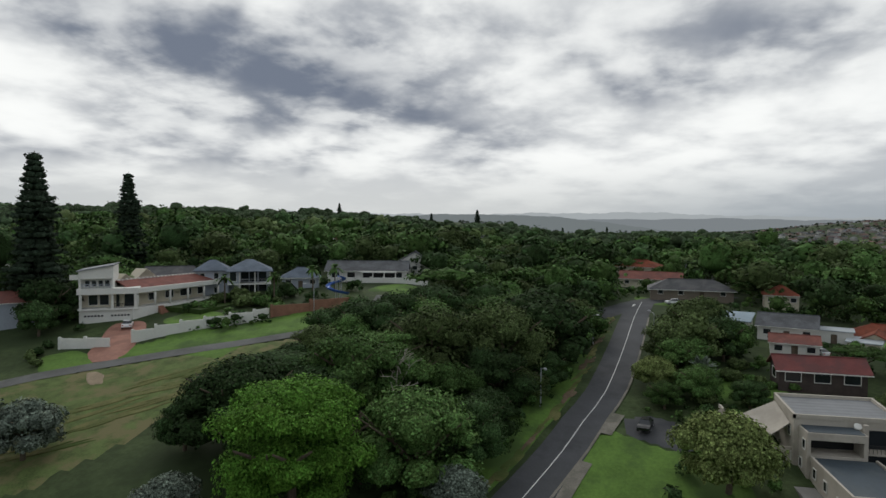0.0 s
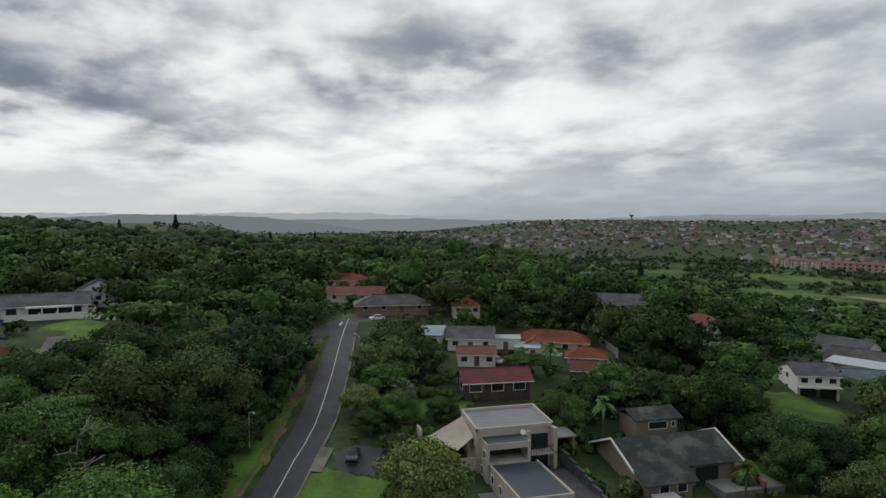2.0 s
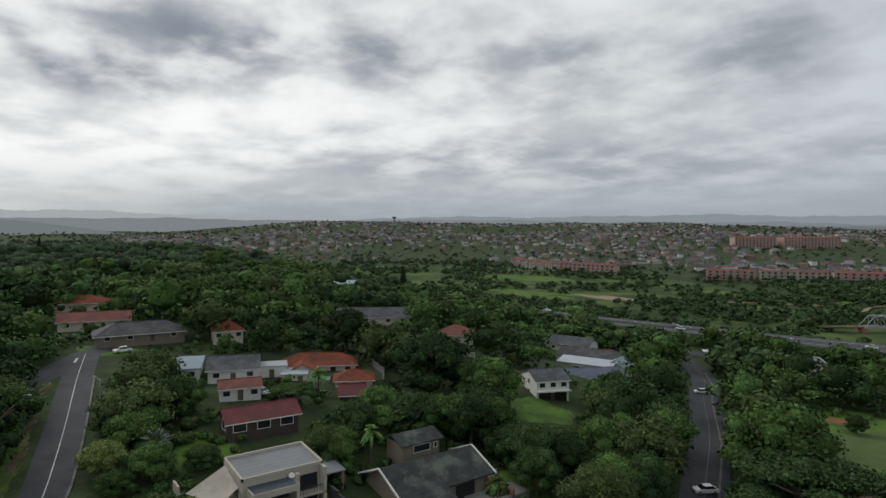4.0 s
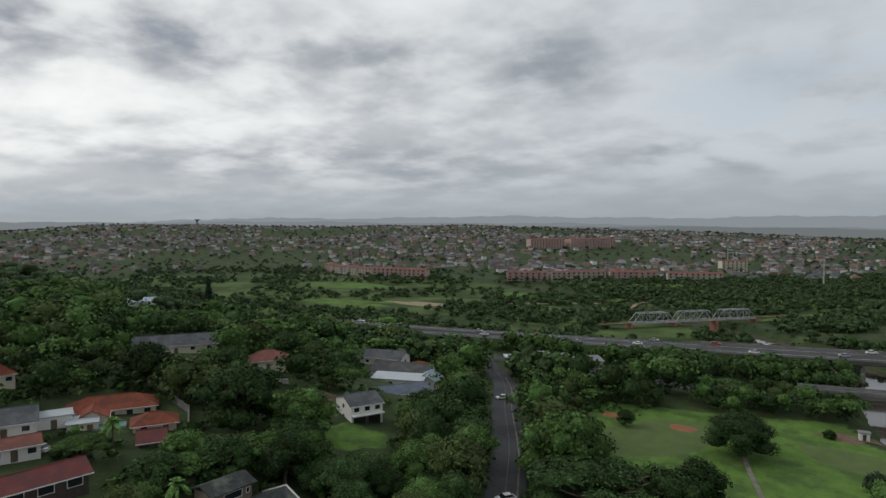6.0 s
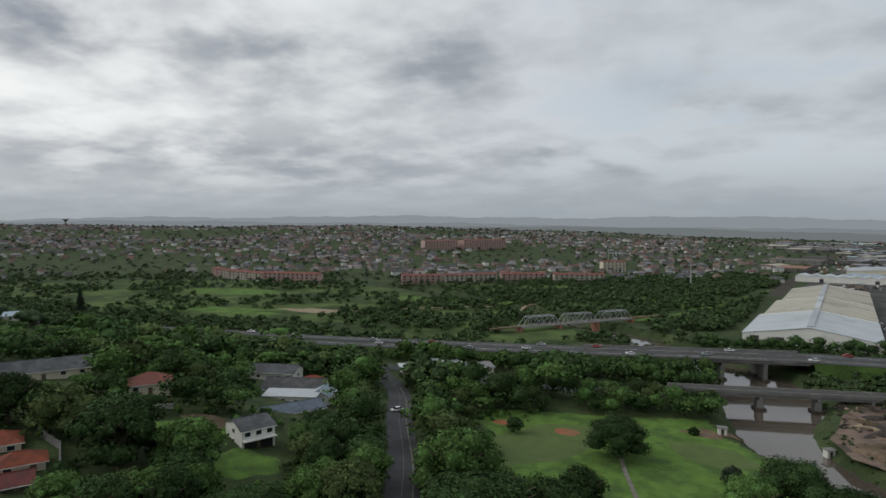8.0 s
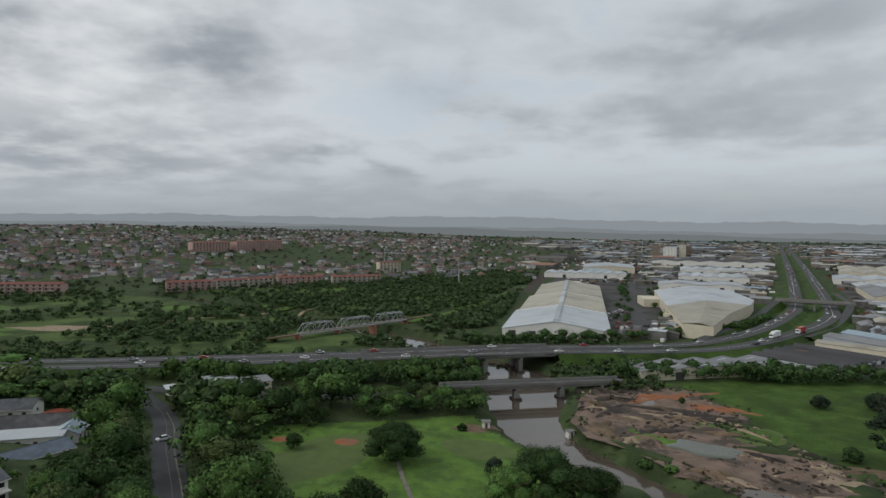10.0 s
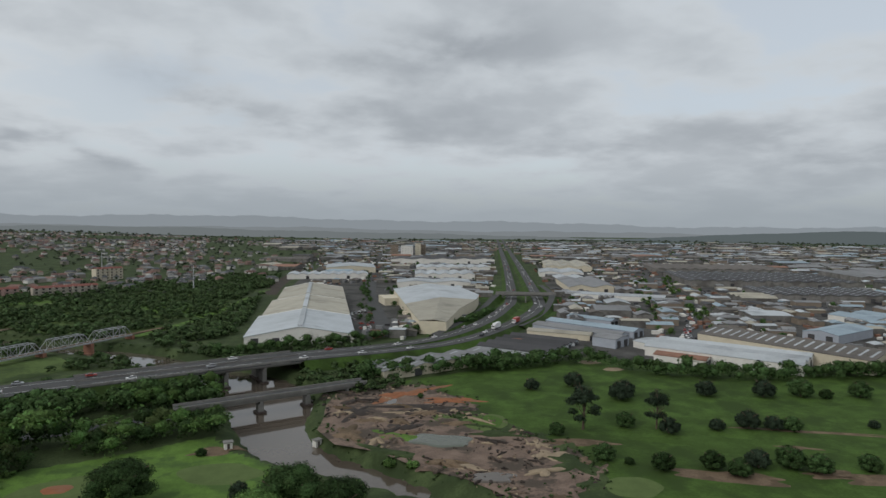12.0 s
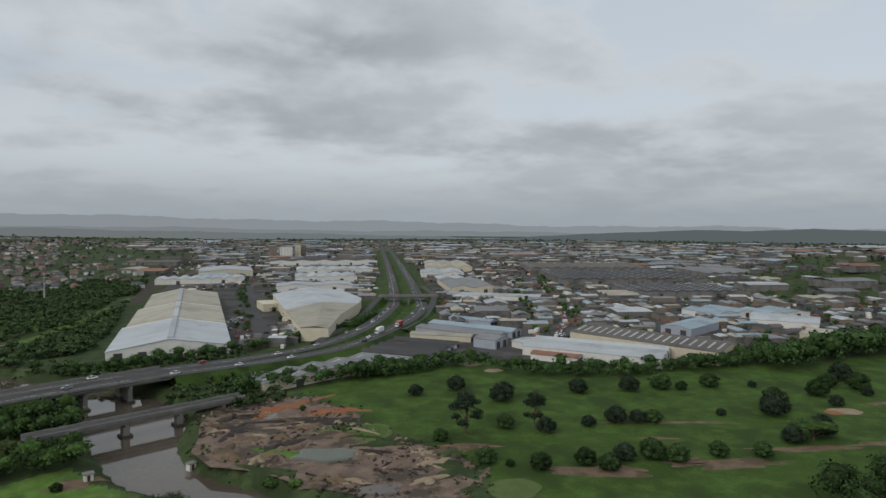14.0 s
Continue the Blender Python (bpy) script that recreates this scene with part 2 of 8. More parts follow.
ROOF_GREY = surface("grey_tiles", (0.10, 0.105, 0.112), 0.85, 0.3, 2.0, 0.3, other=(0.07, 0.072, 0.076), spec=0.12)
ROOF_DARK = surface("charcoal_tiles", (0.055, 0.056, 0.06), 0.75, 0.3, 2.0, 0.2, other=(0.085, 0.085, 0.085))
ROOF_MOSS = surface("mossy_slate", (0.045, 0.048, 0.047), 0.85, 0.35, 2.5, 0.3, other=(0.10, 0.115, 0.095), share=(0.48, 0.66), spec=0.1)
ROOF_BLUE = surface("blue_grey_tiles", (0.125, 0.15, 0.185), 0.85, 0.2, 2.0, 0.3, other=(0.095, 0.115, 0.14), spec=0.12)
MEMBRANE = surface("dark_membrane_roof", (0.05, 0.066, 0.08), 0.6, 0.2, 6.0, 0.05, other=(0.075, 0.088, 0.095))
FIBRE = sheeting("fibre_cement_sheets", (0.28, 0.29, 0.30), 0.35)
TIN_WHITE = sheeting("white_sheeting", (0.40, 0.43, 0.45), 1.1)
TIN_CREAM = sheeting("cream_sheeting", (0.36, 0.34, 0.28), 1.1)
TIN_GREY = sheeting("grey_sheeting", (0.20, 0.205, 0.21), 1.1)
TIN_BLUE = sheeting("pale_blue_sheeting", (0.27, 0.34, 0.39), 1.1)
TIN_DARK = sheeting("dark_sheeting", (0.06, 0.06, 0.063), 1.1)
TIN_BROWN = sheeting("brown_sheeting", (0.12, 0.108, 0.096), 1.1)
WORKWALL = surface("weathered_block_wall", (0.16, 0.155, 0.145), 0.9, 0.3, 6.0, 0.05, other=(0.10, 0.095, 0.088), rand=0.25)
# far town: contrast muted in these four base colours in place of mist
FAR_WHITE = surface("mist_muted_white_walls", (0.48, 0.47, 0.45), 0.9, 0.15, 20.0, 0.0, island=0.3)
FAR_BRICK = surface("plain_brick_walls", (0.25, 0.175, 0.15), 0.9, 0.2, 20.0, 0.0, island=0.3)
FAR_STONE = surface("plain_stone_walls", (0.29, 0.265, 0.235), 0.9, 0.2, 20.0, 0.0, island=0.3)
FAR_TILES = surface("mist_muted_red_tiles", (0.15, 0.09, 0.078), 0.9, 0.3, 20.0, 0.0, island=0.35)
TIN_RUST = sheeting("rusty_sheeting", (0.24, 0.13, 0.09), 1.1)
STEEL = surface("galvanised_steel", (0.36, 0.37, 0.39), 0.5, 0.2, 3.0, 0.0, metal=0.3)
# tyres and rails, and the black panels that stand in for shade
BLACK = surface("black_rubber_and_shade", (0.018, 0.018, 0.019), 0.7, 0.2, 1.0, 0)
SLIDE_BLUE = surface("blue_plastic", (0.03, 0.10, 0.36), 0.35, 0.1, 2.0, 0, spec=0.4)
BARK = surface("bark", (0.12, 0.095, 0.07), 0.95, 0.35, 1.2, 0.4, spec=0.1)
PALEBARK = surface("pale_bark", (0.36, 0.33, 0.28), 0.9, 0.25, 1.0, 0.3, spec=0.1)
TURQUOISE = surface("pool_water", (0.05, 0.33, 0.30), 0.1, 0.1, 2.0, 0.05)


def glass(name, colour=(0.02, 0.024, 0.028)):
    m = surface(name, colour, 0.08, 0.2, 2.0, 0.0, spec=0.6)
    return m


PANE = glass("window_glass")


def water(name, colour, rough, ripple):
    m = surface(name, colour, rough, 0.15, 20.0, 0.0, spec=0.5)
    t = Tree(m.node_tree)
    where = t.node("ShaderNodeNewGeometry")
    n = t.node("ShaderNodeTexNoise", Scale=0.5, Detail=3.0)
    t.wire(where.outputs["Position"], n.inputs["Vector"])
    bp = t.node("ShaderNodeBump", Strength=ripple, Distance=0.1)
    t.wire(n.outputs[0], bp.inputs["Height"])
    t.wire(bp.outputs[0], m.node_tree.nodes["Principled BSDF"].inputs["Normal"])
    return m


WATER = water("brown_river_water", (0.085, 0.07, 0.055), 0.06, 0.06)
POND = water("green_pond_water", (0.075, 0.085, 0.06), 0.15, 0.15)


def leaves(name, colour, vary=0.22, rand=0.25):
    """Foliage: light and dark twigs mottled at a hand's width, on top of the tone of each clump and tree."""
    m = surface(name, colour, 0.8, 0.3, 4.0, 0.0, rand=rand, island=vary, spec=0.05)
    t = Tree(m.node_tree)
    b = m.node_tree.nodes["Principled BSDF"]
    base = b.inputs["Base Color"].links[0].from_socket
    where = t.node("ShaderNodeNewGeometry")
    twig = t.node("ShaderNodeTexNoise", Scale=4.5, Detail=3.0, Roughness=0.7)
    t.wire(where.outputs["Position"], twig.inputs["Vector"])
    tone = t.vec("SCALE", base)
    t.wire(t.span(twig.outputs[0], 0.32, 0.68, 0.28, 1.8), tone.inputs["Scale"])
    t.wire(tone.outputs[0], b.inputs["Base Color"])
    bp = t.node("ShaderNodeBump", Strength=0.7, Distance=0.12)
    t.wire(twig.outputs[0], bp.inputs["Height"])
    t.wire(bp.outputs[0], b.inputs["Normal"])
    return m


LEAF_DARK = leaves("dark_leaves", (0.037, 0.066, 0.023), 0.45, 0.38)
LEAF_MID = leaves("green_leaves", (0.075, 0.134, 0.038), 0.48, 0.35)
LEAF_SCRUB = leaves("scrub_leaves", (0.050, 0.079, 0.032), 0.4, 0.0)
# paler than the near dark leaves: distance haze put into this colour
LEAF_HILL_HAZED = leaves("hazed_hill_leaves", (0.060, 0.088, 0.044), 0.4, 0.0)
LEAF_OLIVE = leaves("olive_leaves", (0.080, 0.112, 0.040))
LEAF_BRIGHT = leaves("bright_leaves", (0.082, 0.180, 0.026), 0.25, 0.05)
LEAF_LIME = leaves("lime_leaves", (0.17, 0.215, 0.07), 0.3, 0.08)
LEAF_SILVER = leaves("silver_leaves", (0.135, 0.165, 0.13), 0.3, 0.08)
LEAF_PINE = leaves("pine_needles", (0.028, 0.042, 0.026), 0.3, 0.1)
# greyer than near foliage, with the haze of distance mixed into the tone
LEAF_FAR_HAZED = leaves("hazed_far_leaves", (0.050, 0.064, 0.042), 0.3, 0.0)


# ---- geometry helpers ----
class Geo:
    def __init__(self):
        self.v, self.f = [], []

    def add(self, verts, faces):
        n = len(self.v)
        self.v += [tuple(p) for p in verts]
        self.f += [tuple(i + n for i in q) for q in faces]
        return self

    def box(self, x0, y0, z0, x1, y1, z1):
        return self.add([(x0, y0, z0), (x1, y0, z0), (x1, y1, z0), (x0, y1, z0), (x0, y0, z1), (x1, y0, z1), (x1, y1, z1), (x0, y1, z1)],
                        [(3, 2, 1, 0), (4, 5, 6, 7), (0, 1, 5, 4), (1, 2, 6, 5), (2, 3, 7, 6), (3, 0, 4, 7)])

    def slab(self, ring, t):
        """A plate over the ring of points, t thick downwards."""
        n = len(ring)
        return self.add([*ring, *[(x, y, z - t) for x, y, z in ring]],
                        [tuple(range(n)), tuple(range(2 * n - 1, n - 1, -1)), *[(i, n + i, n + (i + 1) % n, (i + 1) % n) for i in range(n)]])

    def tent(self, x0, x1, y0, y1, h, rise, t, xm=None):
        """A ridged roof plate, its ridge along y, t thick."""
        xm = (x0 + x1) / 2 if xm is None else xm
        prof = [(x0, h), (xm, h + rise), (x1, h), (x1, h - t), (xm, h + rise - t), (x0, h - t)]
        v = [(x, y, z) for y in (y0, y1) for x, z in prof]
        return self.add(v, [(0, 1, 7, 6), (1, 2, 8, 7), (2, 3, 9, 8), (3, 4, 10, 9), (4, 5, 11, 10), (5, 0, 6, 11), (5, 4, 1, 0), (4, 3, 2, 1), (6, 7, 10, 11), (7, 8, 9, 10)])

    def rod(self, a, b, r0, r1=None, k=6):
        a, b = Vector(a), Vector(b)
        r1 = r0 if r1 is None else r1
        d = (b - a).normalized()
        s = d.cross(Vector((0, 0, 1)) if abs(d.z) < 0.9 else Vector((1, 0, 0))).normalized()
        u = d.cross(s)
        ring = [(math.cos(2 * math.pi * i / k), math.sin(2 * math.pi * i / k)) for i in range(k)]
        pts = [a + (s * c + u * e) * r0 for c, e in ring] + [b + (s * c + u * e) * r1 for c, e in ring]
        return self.add(pts, [(i, (i + 1) % k, k + (i + 1) % k, k + i) for i in range(k)] + [tuple(range(k - 1, -1, -1)), tuple(range(k, 2 * k))])

    def mesh(self, name, material, smooth=False):
        me = bpy.data.meshes.new(name)
        me.from_pydata(self.v, [], self.f)
        me.materials.append(material)
        if smooth:
            me.polygons.foreach_set("use_smooth", [True] * len(me.polygons))
        me.update()
        return me


def thing(name, label, category, x=0, y=0, z=0, yaw=0, group="", kind=""):
    """An Empty at a thing's base, to which its parts are parented."""
    ob = new(name)
    ob.empty_display_size = 0.5
    ob.matrix_basis = pose(x, y, z, 0, 0, yaw)
    return tagged(ob, label, category, group, kind)


def part(name, geo, material, parent, label="", smooth=False):
    ob = new(name, geo if isinstance(geo, bpy.types.Mesh) else geo.mesh(name, material, smooth))
    ob.parent = parent
    return tagged(ob, label)


def sole(name, geo, material, label, category, kind="", group="", smooth=False):
    return tagged(new(name, geo if isinstance(geo, bpy.types.Mesh) else geo.mesh(name, material, smooth)), label, category, group, kind)


# ---- the lie of the land ----
def ease(a, b, v):
    k = np.clip((v - a) / (b - a), 0, 1)
    return k * k * (3 - 2 * k)


RIVER = ((-330, 560, 20), (-190, 470, 20), (-110, 405, 22), (-62, 370, 24), (-28, 325, 30), (2, 290, 34), (7, 262, 38), (7, 228, 26),
         (13, 200, 22), (32, 176, 15), (50, 152, 11), (72, 108, 12), (110, 50, 12), (150, -40, 12))


def curve_through(pts, step=6.0):
    """A smooth line (Catmull-Rom) through the points, in steps of about so many metres."""
    p = [np.array(q, float) for q in pts]
    p = [2 * p[0] - p[1], *p, 2 * p[-1] - p[-2]]
    out = []
    for a, b, c, d in zip(p, p[1:], p[2:], p[3:]):
        n = max(2, int(np.linalg.norm((c - b)[:2]) / step))
        for k in range(n):
            s = k / n
            out.append(0.5 * (2 * b + (c - a) * s + (2 * a - 5 * b + 4 * c - d) * s * s + (3 * b - a - 3 * c + d) * s ** 3))
    out.append(p[-2])
    return np.array(out)


RIVER_LINE = curve_through(RIVER, 8.0)


def river_depth(x, y):
    """0 on the banks, 1 in the bed."""
    if np.ndim(x) == 0:
        return 1 - ease(-3.0, 4.0, (np.hypot(RIVER_LINE[:, 0] - x, RIVER_LINE[:, 1] - y) - RIVER_LINE[:, 2] / 2).min())
    best = np.full(np.shape(x), 1e9)
    for px, py, w in RIVER_LINE:
        best = np.minimum(best, np.hypot(x - px, y - py) - w / 2)
    return 1 - ease(-3.0, 4.0, best)


def far_noise(x, y):
    return (np.sin(x / 210 + 1.3) * np.cos(y / 260 - 0.4) + 0.6 * np.sin(x / 97 - y / 120) + 0.4 * np.cos(x / 61 + y / 73 + 2))


def land(x, y):
    """The height of the ground: a suburban hill in the west, a flat valley, hills across it."""
    x, y = np.asarray(x, float), np.asarray(y, float)
    s = -x
    soft = lambda k, w: w * np.logaddexp(0, (s - k) / w)
    hill = 0.19 * soft(32, 14) - 0.10 * soft(105, 8) - 0.09 * soft(168, 10)
    back = (soft(168, 20) - soft(420, 40)) * (0.016 + 0.032 * ease(60, 220, -y)) + 6 * ease(120, 320, -y) * ease(60, 200, s)
    fall = 1 / (1 + np.exp(np.clip((y - (141 + 0.15 * (s - 105))) / 18, -40, 40)))
    z = (hill + back) * fall + 6 * ease(5, 45, -y) * ease(20, 60, s)
    z = z * (1 - 0.75 * ease(600, 1000, s) * ease(-260, -120, y))
    r, az = np.hypot(x, y), np.degrees(np.arctan2(-x, y))
    z = z + 52 * ease(750, 1900, r) * ease(-12, 35, az) * (1 - ease(64, 82, az))
    z = z + 5.0 * far_noise(x, y) * ease(700, 1500, r) * ease(-20, 20, az)
    z = z + 34 * ease(50, 62, -az) * ease(700, 1000, r) * (1 - ease(1200, 1700, r)) * (1 - ease(95, 120, -az))
    z = z - 5 * river_depth(x, y) * (r < 700)
    return z


def at(x, y):
    return float(land(x, y))


def spaced(lo, hi, fine0, fine1, step, grow=1.16):
    a = list(np.arange(fine0, fine1 + step, step))
    d = step
    while a[-1] < hi:
        d *= grow
        a.append(min(hi, a[-1] + d))
    d = step
    while a[0] > lo:
        d *= grow
        a.insert(0, max(lo, a[0] - d))
    return np.array(a)


def build_ground():
    xs, ys = spaced(-4950, 4950, -230, 420, 3.5, 1.09), spaced(-4950, 4950, -130, 420, 3.5, 1.09)
    gx, gy = np.meshgrid(xs, ys)
    gz = land(gx, gy)
    nx, ny = len(xs), len(ys)
    v = np.stack([gx, gy, gz], -1).reshape(-1, 3)
    i = np.arange(nx * ny).reshape(ny, nx)
    f = np.stack([i[:-1, :-1], i[:-1, 1:], i[1:, 1:], i[1:, :-1]], -1).reshape(-1, 4)
    me = bpy.data.meshes.new("ground")
    me.from_pydata(v.tolist(), [], f.tolist())
    me.materials.append(GRASS)
    me.polygons.foreach_set("use_smooth", [True] * len(me.polygons))
    return tagged(new("ground", me), "rough green ground falling from a hill to a flat valley", "ground", kind="structure")


build_ground()


def ribbon(name, pts, width, material, label, category="road", lift=0.12, level=None, skirt=0.0, skirt_material=None, kind="structure", thick=0.0):
    """A strip along a smooth line; level: its height (a number or a third coordinate), else it lies on the land."""
    line = curve_through([(p[0], p[1], p[2] if len(p) > 2 else 0) for p in pts], 5.0)
    d = np.gradient(line[:, :2], axis=0)
    d /= np.linalg.norm(d, axis=1)[:, None]
    side = np.stack([-d[:, 1], d[:, 0]], 1)
    g, cols = Geo(), np.linspace(-0.5, 0.5, 5 if level is None else 2)
    n = len(cols)
    for k, p in enumerate(line):
        for c in cols:
            q = p[:2] + side[k] * width * c
            g.v.append((q[0], q[1], at(*q) + lift if level is None else (p[2] if level == "own" else level) + lift))
    for k in range(len(line) - 1):
        for c in range(n - 1):
            a = k * n + c
            g.f.append((a, a + n, a + n + 1, a + 1))
    if thick:
        m = len(g.v)
        g.v += [(x, y, z - thick) for x, y, z in g.v]
        for k in range(len(line) - 1):
            a, b = k * n, k * n + n - 1
            g.f += [(a, m + a, m + a + n, a + n), (b, b + n, m + b + n, m + b), (m + a, m + b, m + b + n, m + a + n)]
    ob = sole(name, g, material, label, category, kind)
    if skirt:
        s = Geo()
        for sgn in (-1, 1):
            base, gap = len(s.v), []
            for k, p in enumerate(line):
                z = (p[2] if level == "own" else level or at(p[0], p[1])) + lift - 0.05
                gap.append(float(river_depth(*p[:2])) > 0 or float(river_depth(*(p[:2] + side[k] * sgn * 9))) > 0)
                q, o = p[:2] + side[k] * sgn * width * 0.48, p[:2] + side[k] * sgn * (width / 2 + skirt)
                s.v += [(q[0], q[1], z), (o[0], o[1], min(z, at(*o)) - 0.1)]
            for k in range(len(line) - 1):
                a = base + 2 * k
                if gap[k] or gap[k + 1]:
                    continue
                s.f.append((a, a + 2, a + 3, a + 1) if sgn < 0 else (a + 1, a + 3, a + 2, a))
        sole("verge", s, skirt_material or MOWN, "grass bank along the " + category, "verge", "structure")
    return ob


def patch(name, x, y, rx, ry, yaw, material, label, category, lift=0.1, ragged=0.12, seed=0, level=None, sharp=2.0, dome=0.0):
    """A lawn, bunker, pond or stain with an uneven outline, laid on the land."""
    rng = random.Random(seed * 7 + int(x * 3) + int(y))
    k, rings = 40, 8
    ph = [(rng.uniform(0, 6.28), rng.uniform(0.3, 1)) for _ in range(5)]
    a0 = radians(yaw)
    g = Geo()
    g.v.append((x, y, (at(x, y) if level is None else level) + lift + dome))
    for r in range(1, rings + 1):
        for i in range(k):
            a = 2 * math.pi * i / k
            w = 1 + ragged * sum(c * math.sin((j + 2) * a + p) for j, (p, c) in enumerate(ph)) / 2
            ca, sa = math.cos(a), math.sin(a)
            e = (abs(ca) ** sharp + abs(sa) ** sharp) ** (-1 / sharp)
            u, v = rx * ca * e * w * r / rings, ry * sa * e * w * r / rings
            px, py = x + u * math.cos(a0) - v * math.sin(a0), y + u * math.sin(a0) + v * math.cos(a0)
            g.v.append((px, py, (at(px, py) if level is None else level) + lift * (1 if r < rings else 0.2) + dome * (1 - (r / rings) ** 2)))
    g.f += [(0, 1 + i, 1 + (i + 1) % k) for i in range(k)]
    for r in range(rings - 1):
        b = 1 + r * k
        g.f += [(b + i, b + k + i, b + k + (i + 1) % k, b + (i + 1) % k) for i in range(k)]
    return sole(name, g, material, label, category, "structure", smooth=True)


def field(name, ring, material, label, category, z=0.06):
    """A flat sheet in the valley."""
    return sole(name, Geo().add([(x, y, z) for x, y in ring], [tuple(range(len(ring)))]), material, label, category, "structure")


def drape(name, ring, material, label, category, lift=0.12, cell=1.5):
    """A sheet inside the ring that follows the land."""
    p = np.array(ring, float)
    xs, ys = np.arange(p[:, 0].min(), p[:, 0].max() + cell, cell), np.arange(p[:, 1].min(), p[:, 1].max() + cell, cell)
    gx, gy = np.meshgrid(xs, ys)
    inside = np.zeros(gx.shape, bool)
    for (x0, y0), (x1, y1) in zip(p, np.roll(p, -1, axis=0)):
        cross = (y0 > gy) != (y1 > gy)
        inside ^= cross & (gx < (x1 - x0) * (gy - y0) / (y1 - y0 + 1e-9) + x0)
    z = land(gx, gy) + np.where(inside, lift, -0.05)
    i = np.arange(gx.size).reshape(gx.shape)
    keep = inside[:-1, :-1] | inside[1:, :-1] | inside[:-1, 1:] | inside[1:, 1:]
    f = np.stack([i[:-1, :-1], i[:-1, 1:], i[1:, 1:], i[1:, :-1]], -1)[keep]
    used, back = np.unique(f, return_inverse=True)
    me = bpy.data.meshes.new(name)
    me.from_pydata(np.stack([gx, gy, z], -1).reshape(-1, 3)[used].tolist(), [], back.reshape(-1, 4).tolist())
    me.materials.append(material)
    me.polygons.foreach_set("use_smooth", [True] * len(me.polygons))
    return sole(name, me, material, label, category, "structure")

# ---- river, roads and open ground ----
def build_river():
    line = RIVER_LINE
    d = np.gradient(line[:, :2], axis=0)
    d /= np.linalg.norm(d, axis=1)[:, None]
    g = Geo()
    for p, t in zip(line, d):
        for c in (-1, 1):
            g.v.append((p[0] - t[1] * c * (p[2] / 2 + 5), p[1] + t[0] * c * (p[2] / 2 + 5), -3.6))
    g.f = [(2 * k, 2 * k + 1, 2 * k + 3, 2 * k + 2) for k in range(len(line) - 1)]
    sole("river_water", g, WATER, "still brown river water under the bridges", "river", "structure")


build_river()
ROAD_A = ((-40, -18), (-60, -9.8), (-72.6, -4.8), (-83, -0.6), (-92, 2.4), (-102.8, 6.1), (-124, 10.4), (-152, 15.2), (-174, 19.4))
ROAD_A2 = ((-150, 4), (-163, 13), (-174, 19.9), (-183, 30), (-190, 46))
ROAD_B = ((-66, -100), (-78.8, -85.1), (-82.5, -81.6), (-90.7, -70.7), (-96.8, -62.1), (-103.1, -53.1), (-112, -44.5), (-126, -41), (-141, -43))
ROAD_C = ((-35, 55), (-48, 80), (-61.7, 104.7), (-74, 127), (-90, 152), (-100, 168), (-111, 187), (-123, 203), (-138, 217), (-150, 232))
HIGHWAY = ((-900, 170, 3), (-600, 190, 3), (-400, 217, 3), (-255, 244, 3.2), (-187, 255, 4), (-76.5, 279.6, 5.4), (14.5, 308.6, 5.4), (67, 325, 4), (110, 346, 3),
           (157, 391, 3), (208, 461, 3), (252, 552, 3), (400, 922, 3), (700, 1690, 3), (1150, 2840, 3))
LOW_ROAD = ((-150, 232), (-110, 228), (-60, 232), (-25, 242))
ribbon("road", ROAD_A, 6.3, ASPHALT, "grey asphalt road climbing the hill with a white centre line", lift=0.14)
ribbon("road", ROAD_A2, 7.0, ASPHALT, "grey asphalt cross road at the top of the slope", lift=0.12)
ribbon("road_marking", ROAD_A, 0.13, PAINT, "white centre line on the hill road", "road marking", lift=0.19)
ribbon("road_marking", ((-166, 16.2), (-170, 17.2)), 0.5, PAINT, "white stop line at the junction", "road marking", lift=0.19)
for slab in (((-66, -1.9), (-73.2, -0.2), (-81, 2.5)), ((-88.6, 5.3), (-94.8, 7.6))):
    ribbon("pavement", slab, 1.7, KERB, "pale concrete apron at the edge of the hill road", "pavement", lift=0.2)
ribbon("kerb", [(x - 1.1, y + 3.5) for x, y in ROAD_A[1:8]], 0.35, KERB, "worn concrete kerb beside the hill road", "kerb", lift=0.2)
ribbon("road", ROAD_B, 3.3, SIDE_ROAD, "narrow worn asphalt side road past the walled gardens", lift=0.14)
ribbon("road", ROAD_C, 8.0, ASPHALT, "asphalt road running down between trees to the valley", lift=0.14)
ribbon("road_marking", ROAD_C, 0.1, CONCRETE, "faint white centre line on the valley road", "road marking", lift=0.2)
ribbon("kerb", [(x + 3.9, y - 2.2) for x, y in ROAD_C[:8]], 0.4, KERB, "pale concrete kerb of the valley road", "kerb", lift=0.24)
ribbon("road", LOW_ROAD, 8.0, ASPHALT, "asphalt road leading to the low river bridge", lift=0.14)


def shifted(pts, off):
    """The line moved sideways by off metres (a number, or one for each point)."""
    p = np.array(pts, float)
    d = np.gradient(p[:, :2], axis=0)
    d /= np.linalg.norm(d, axis=1)[:, None]
    off = np.broadcast_to(np.asarray(off, float), len(p))
    p[:, 0] -= d[:, 1] * off
    p[:, 1] += d[:, 0] * off
    return [tuple(q) for q in p]


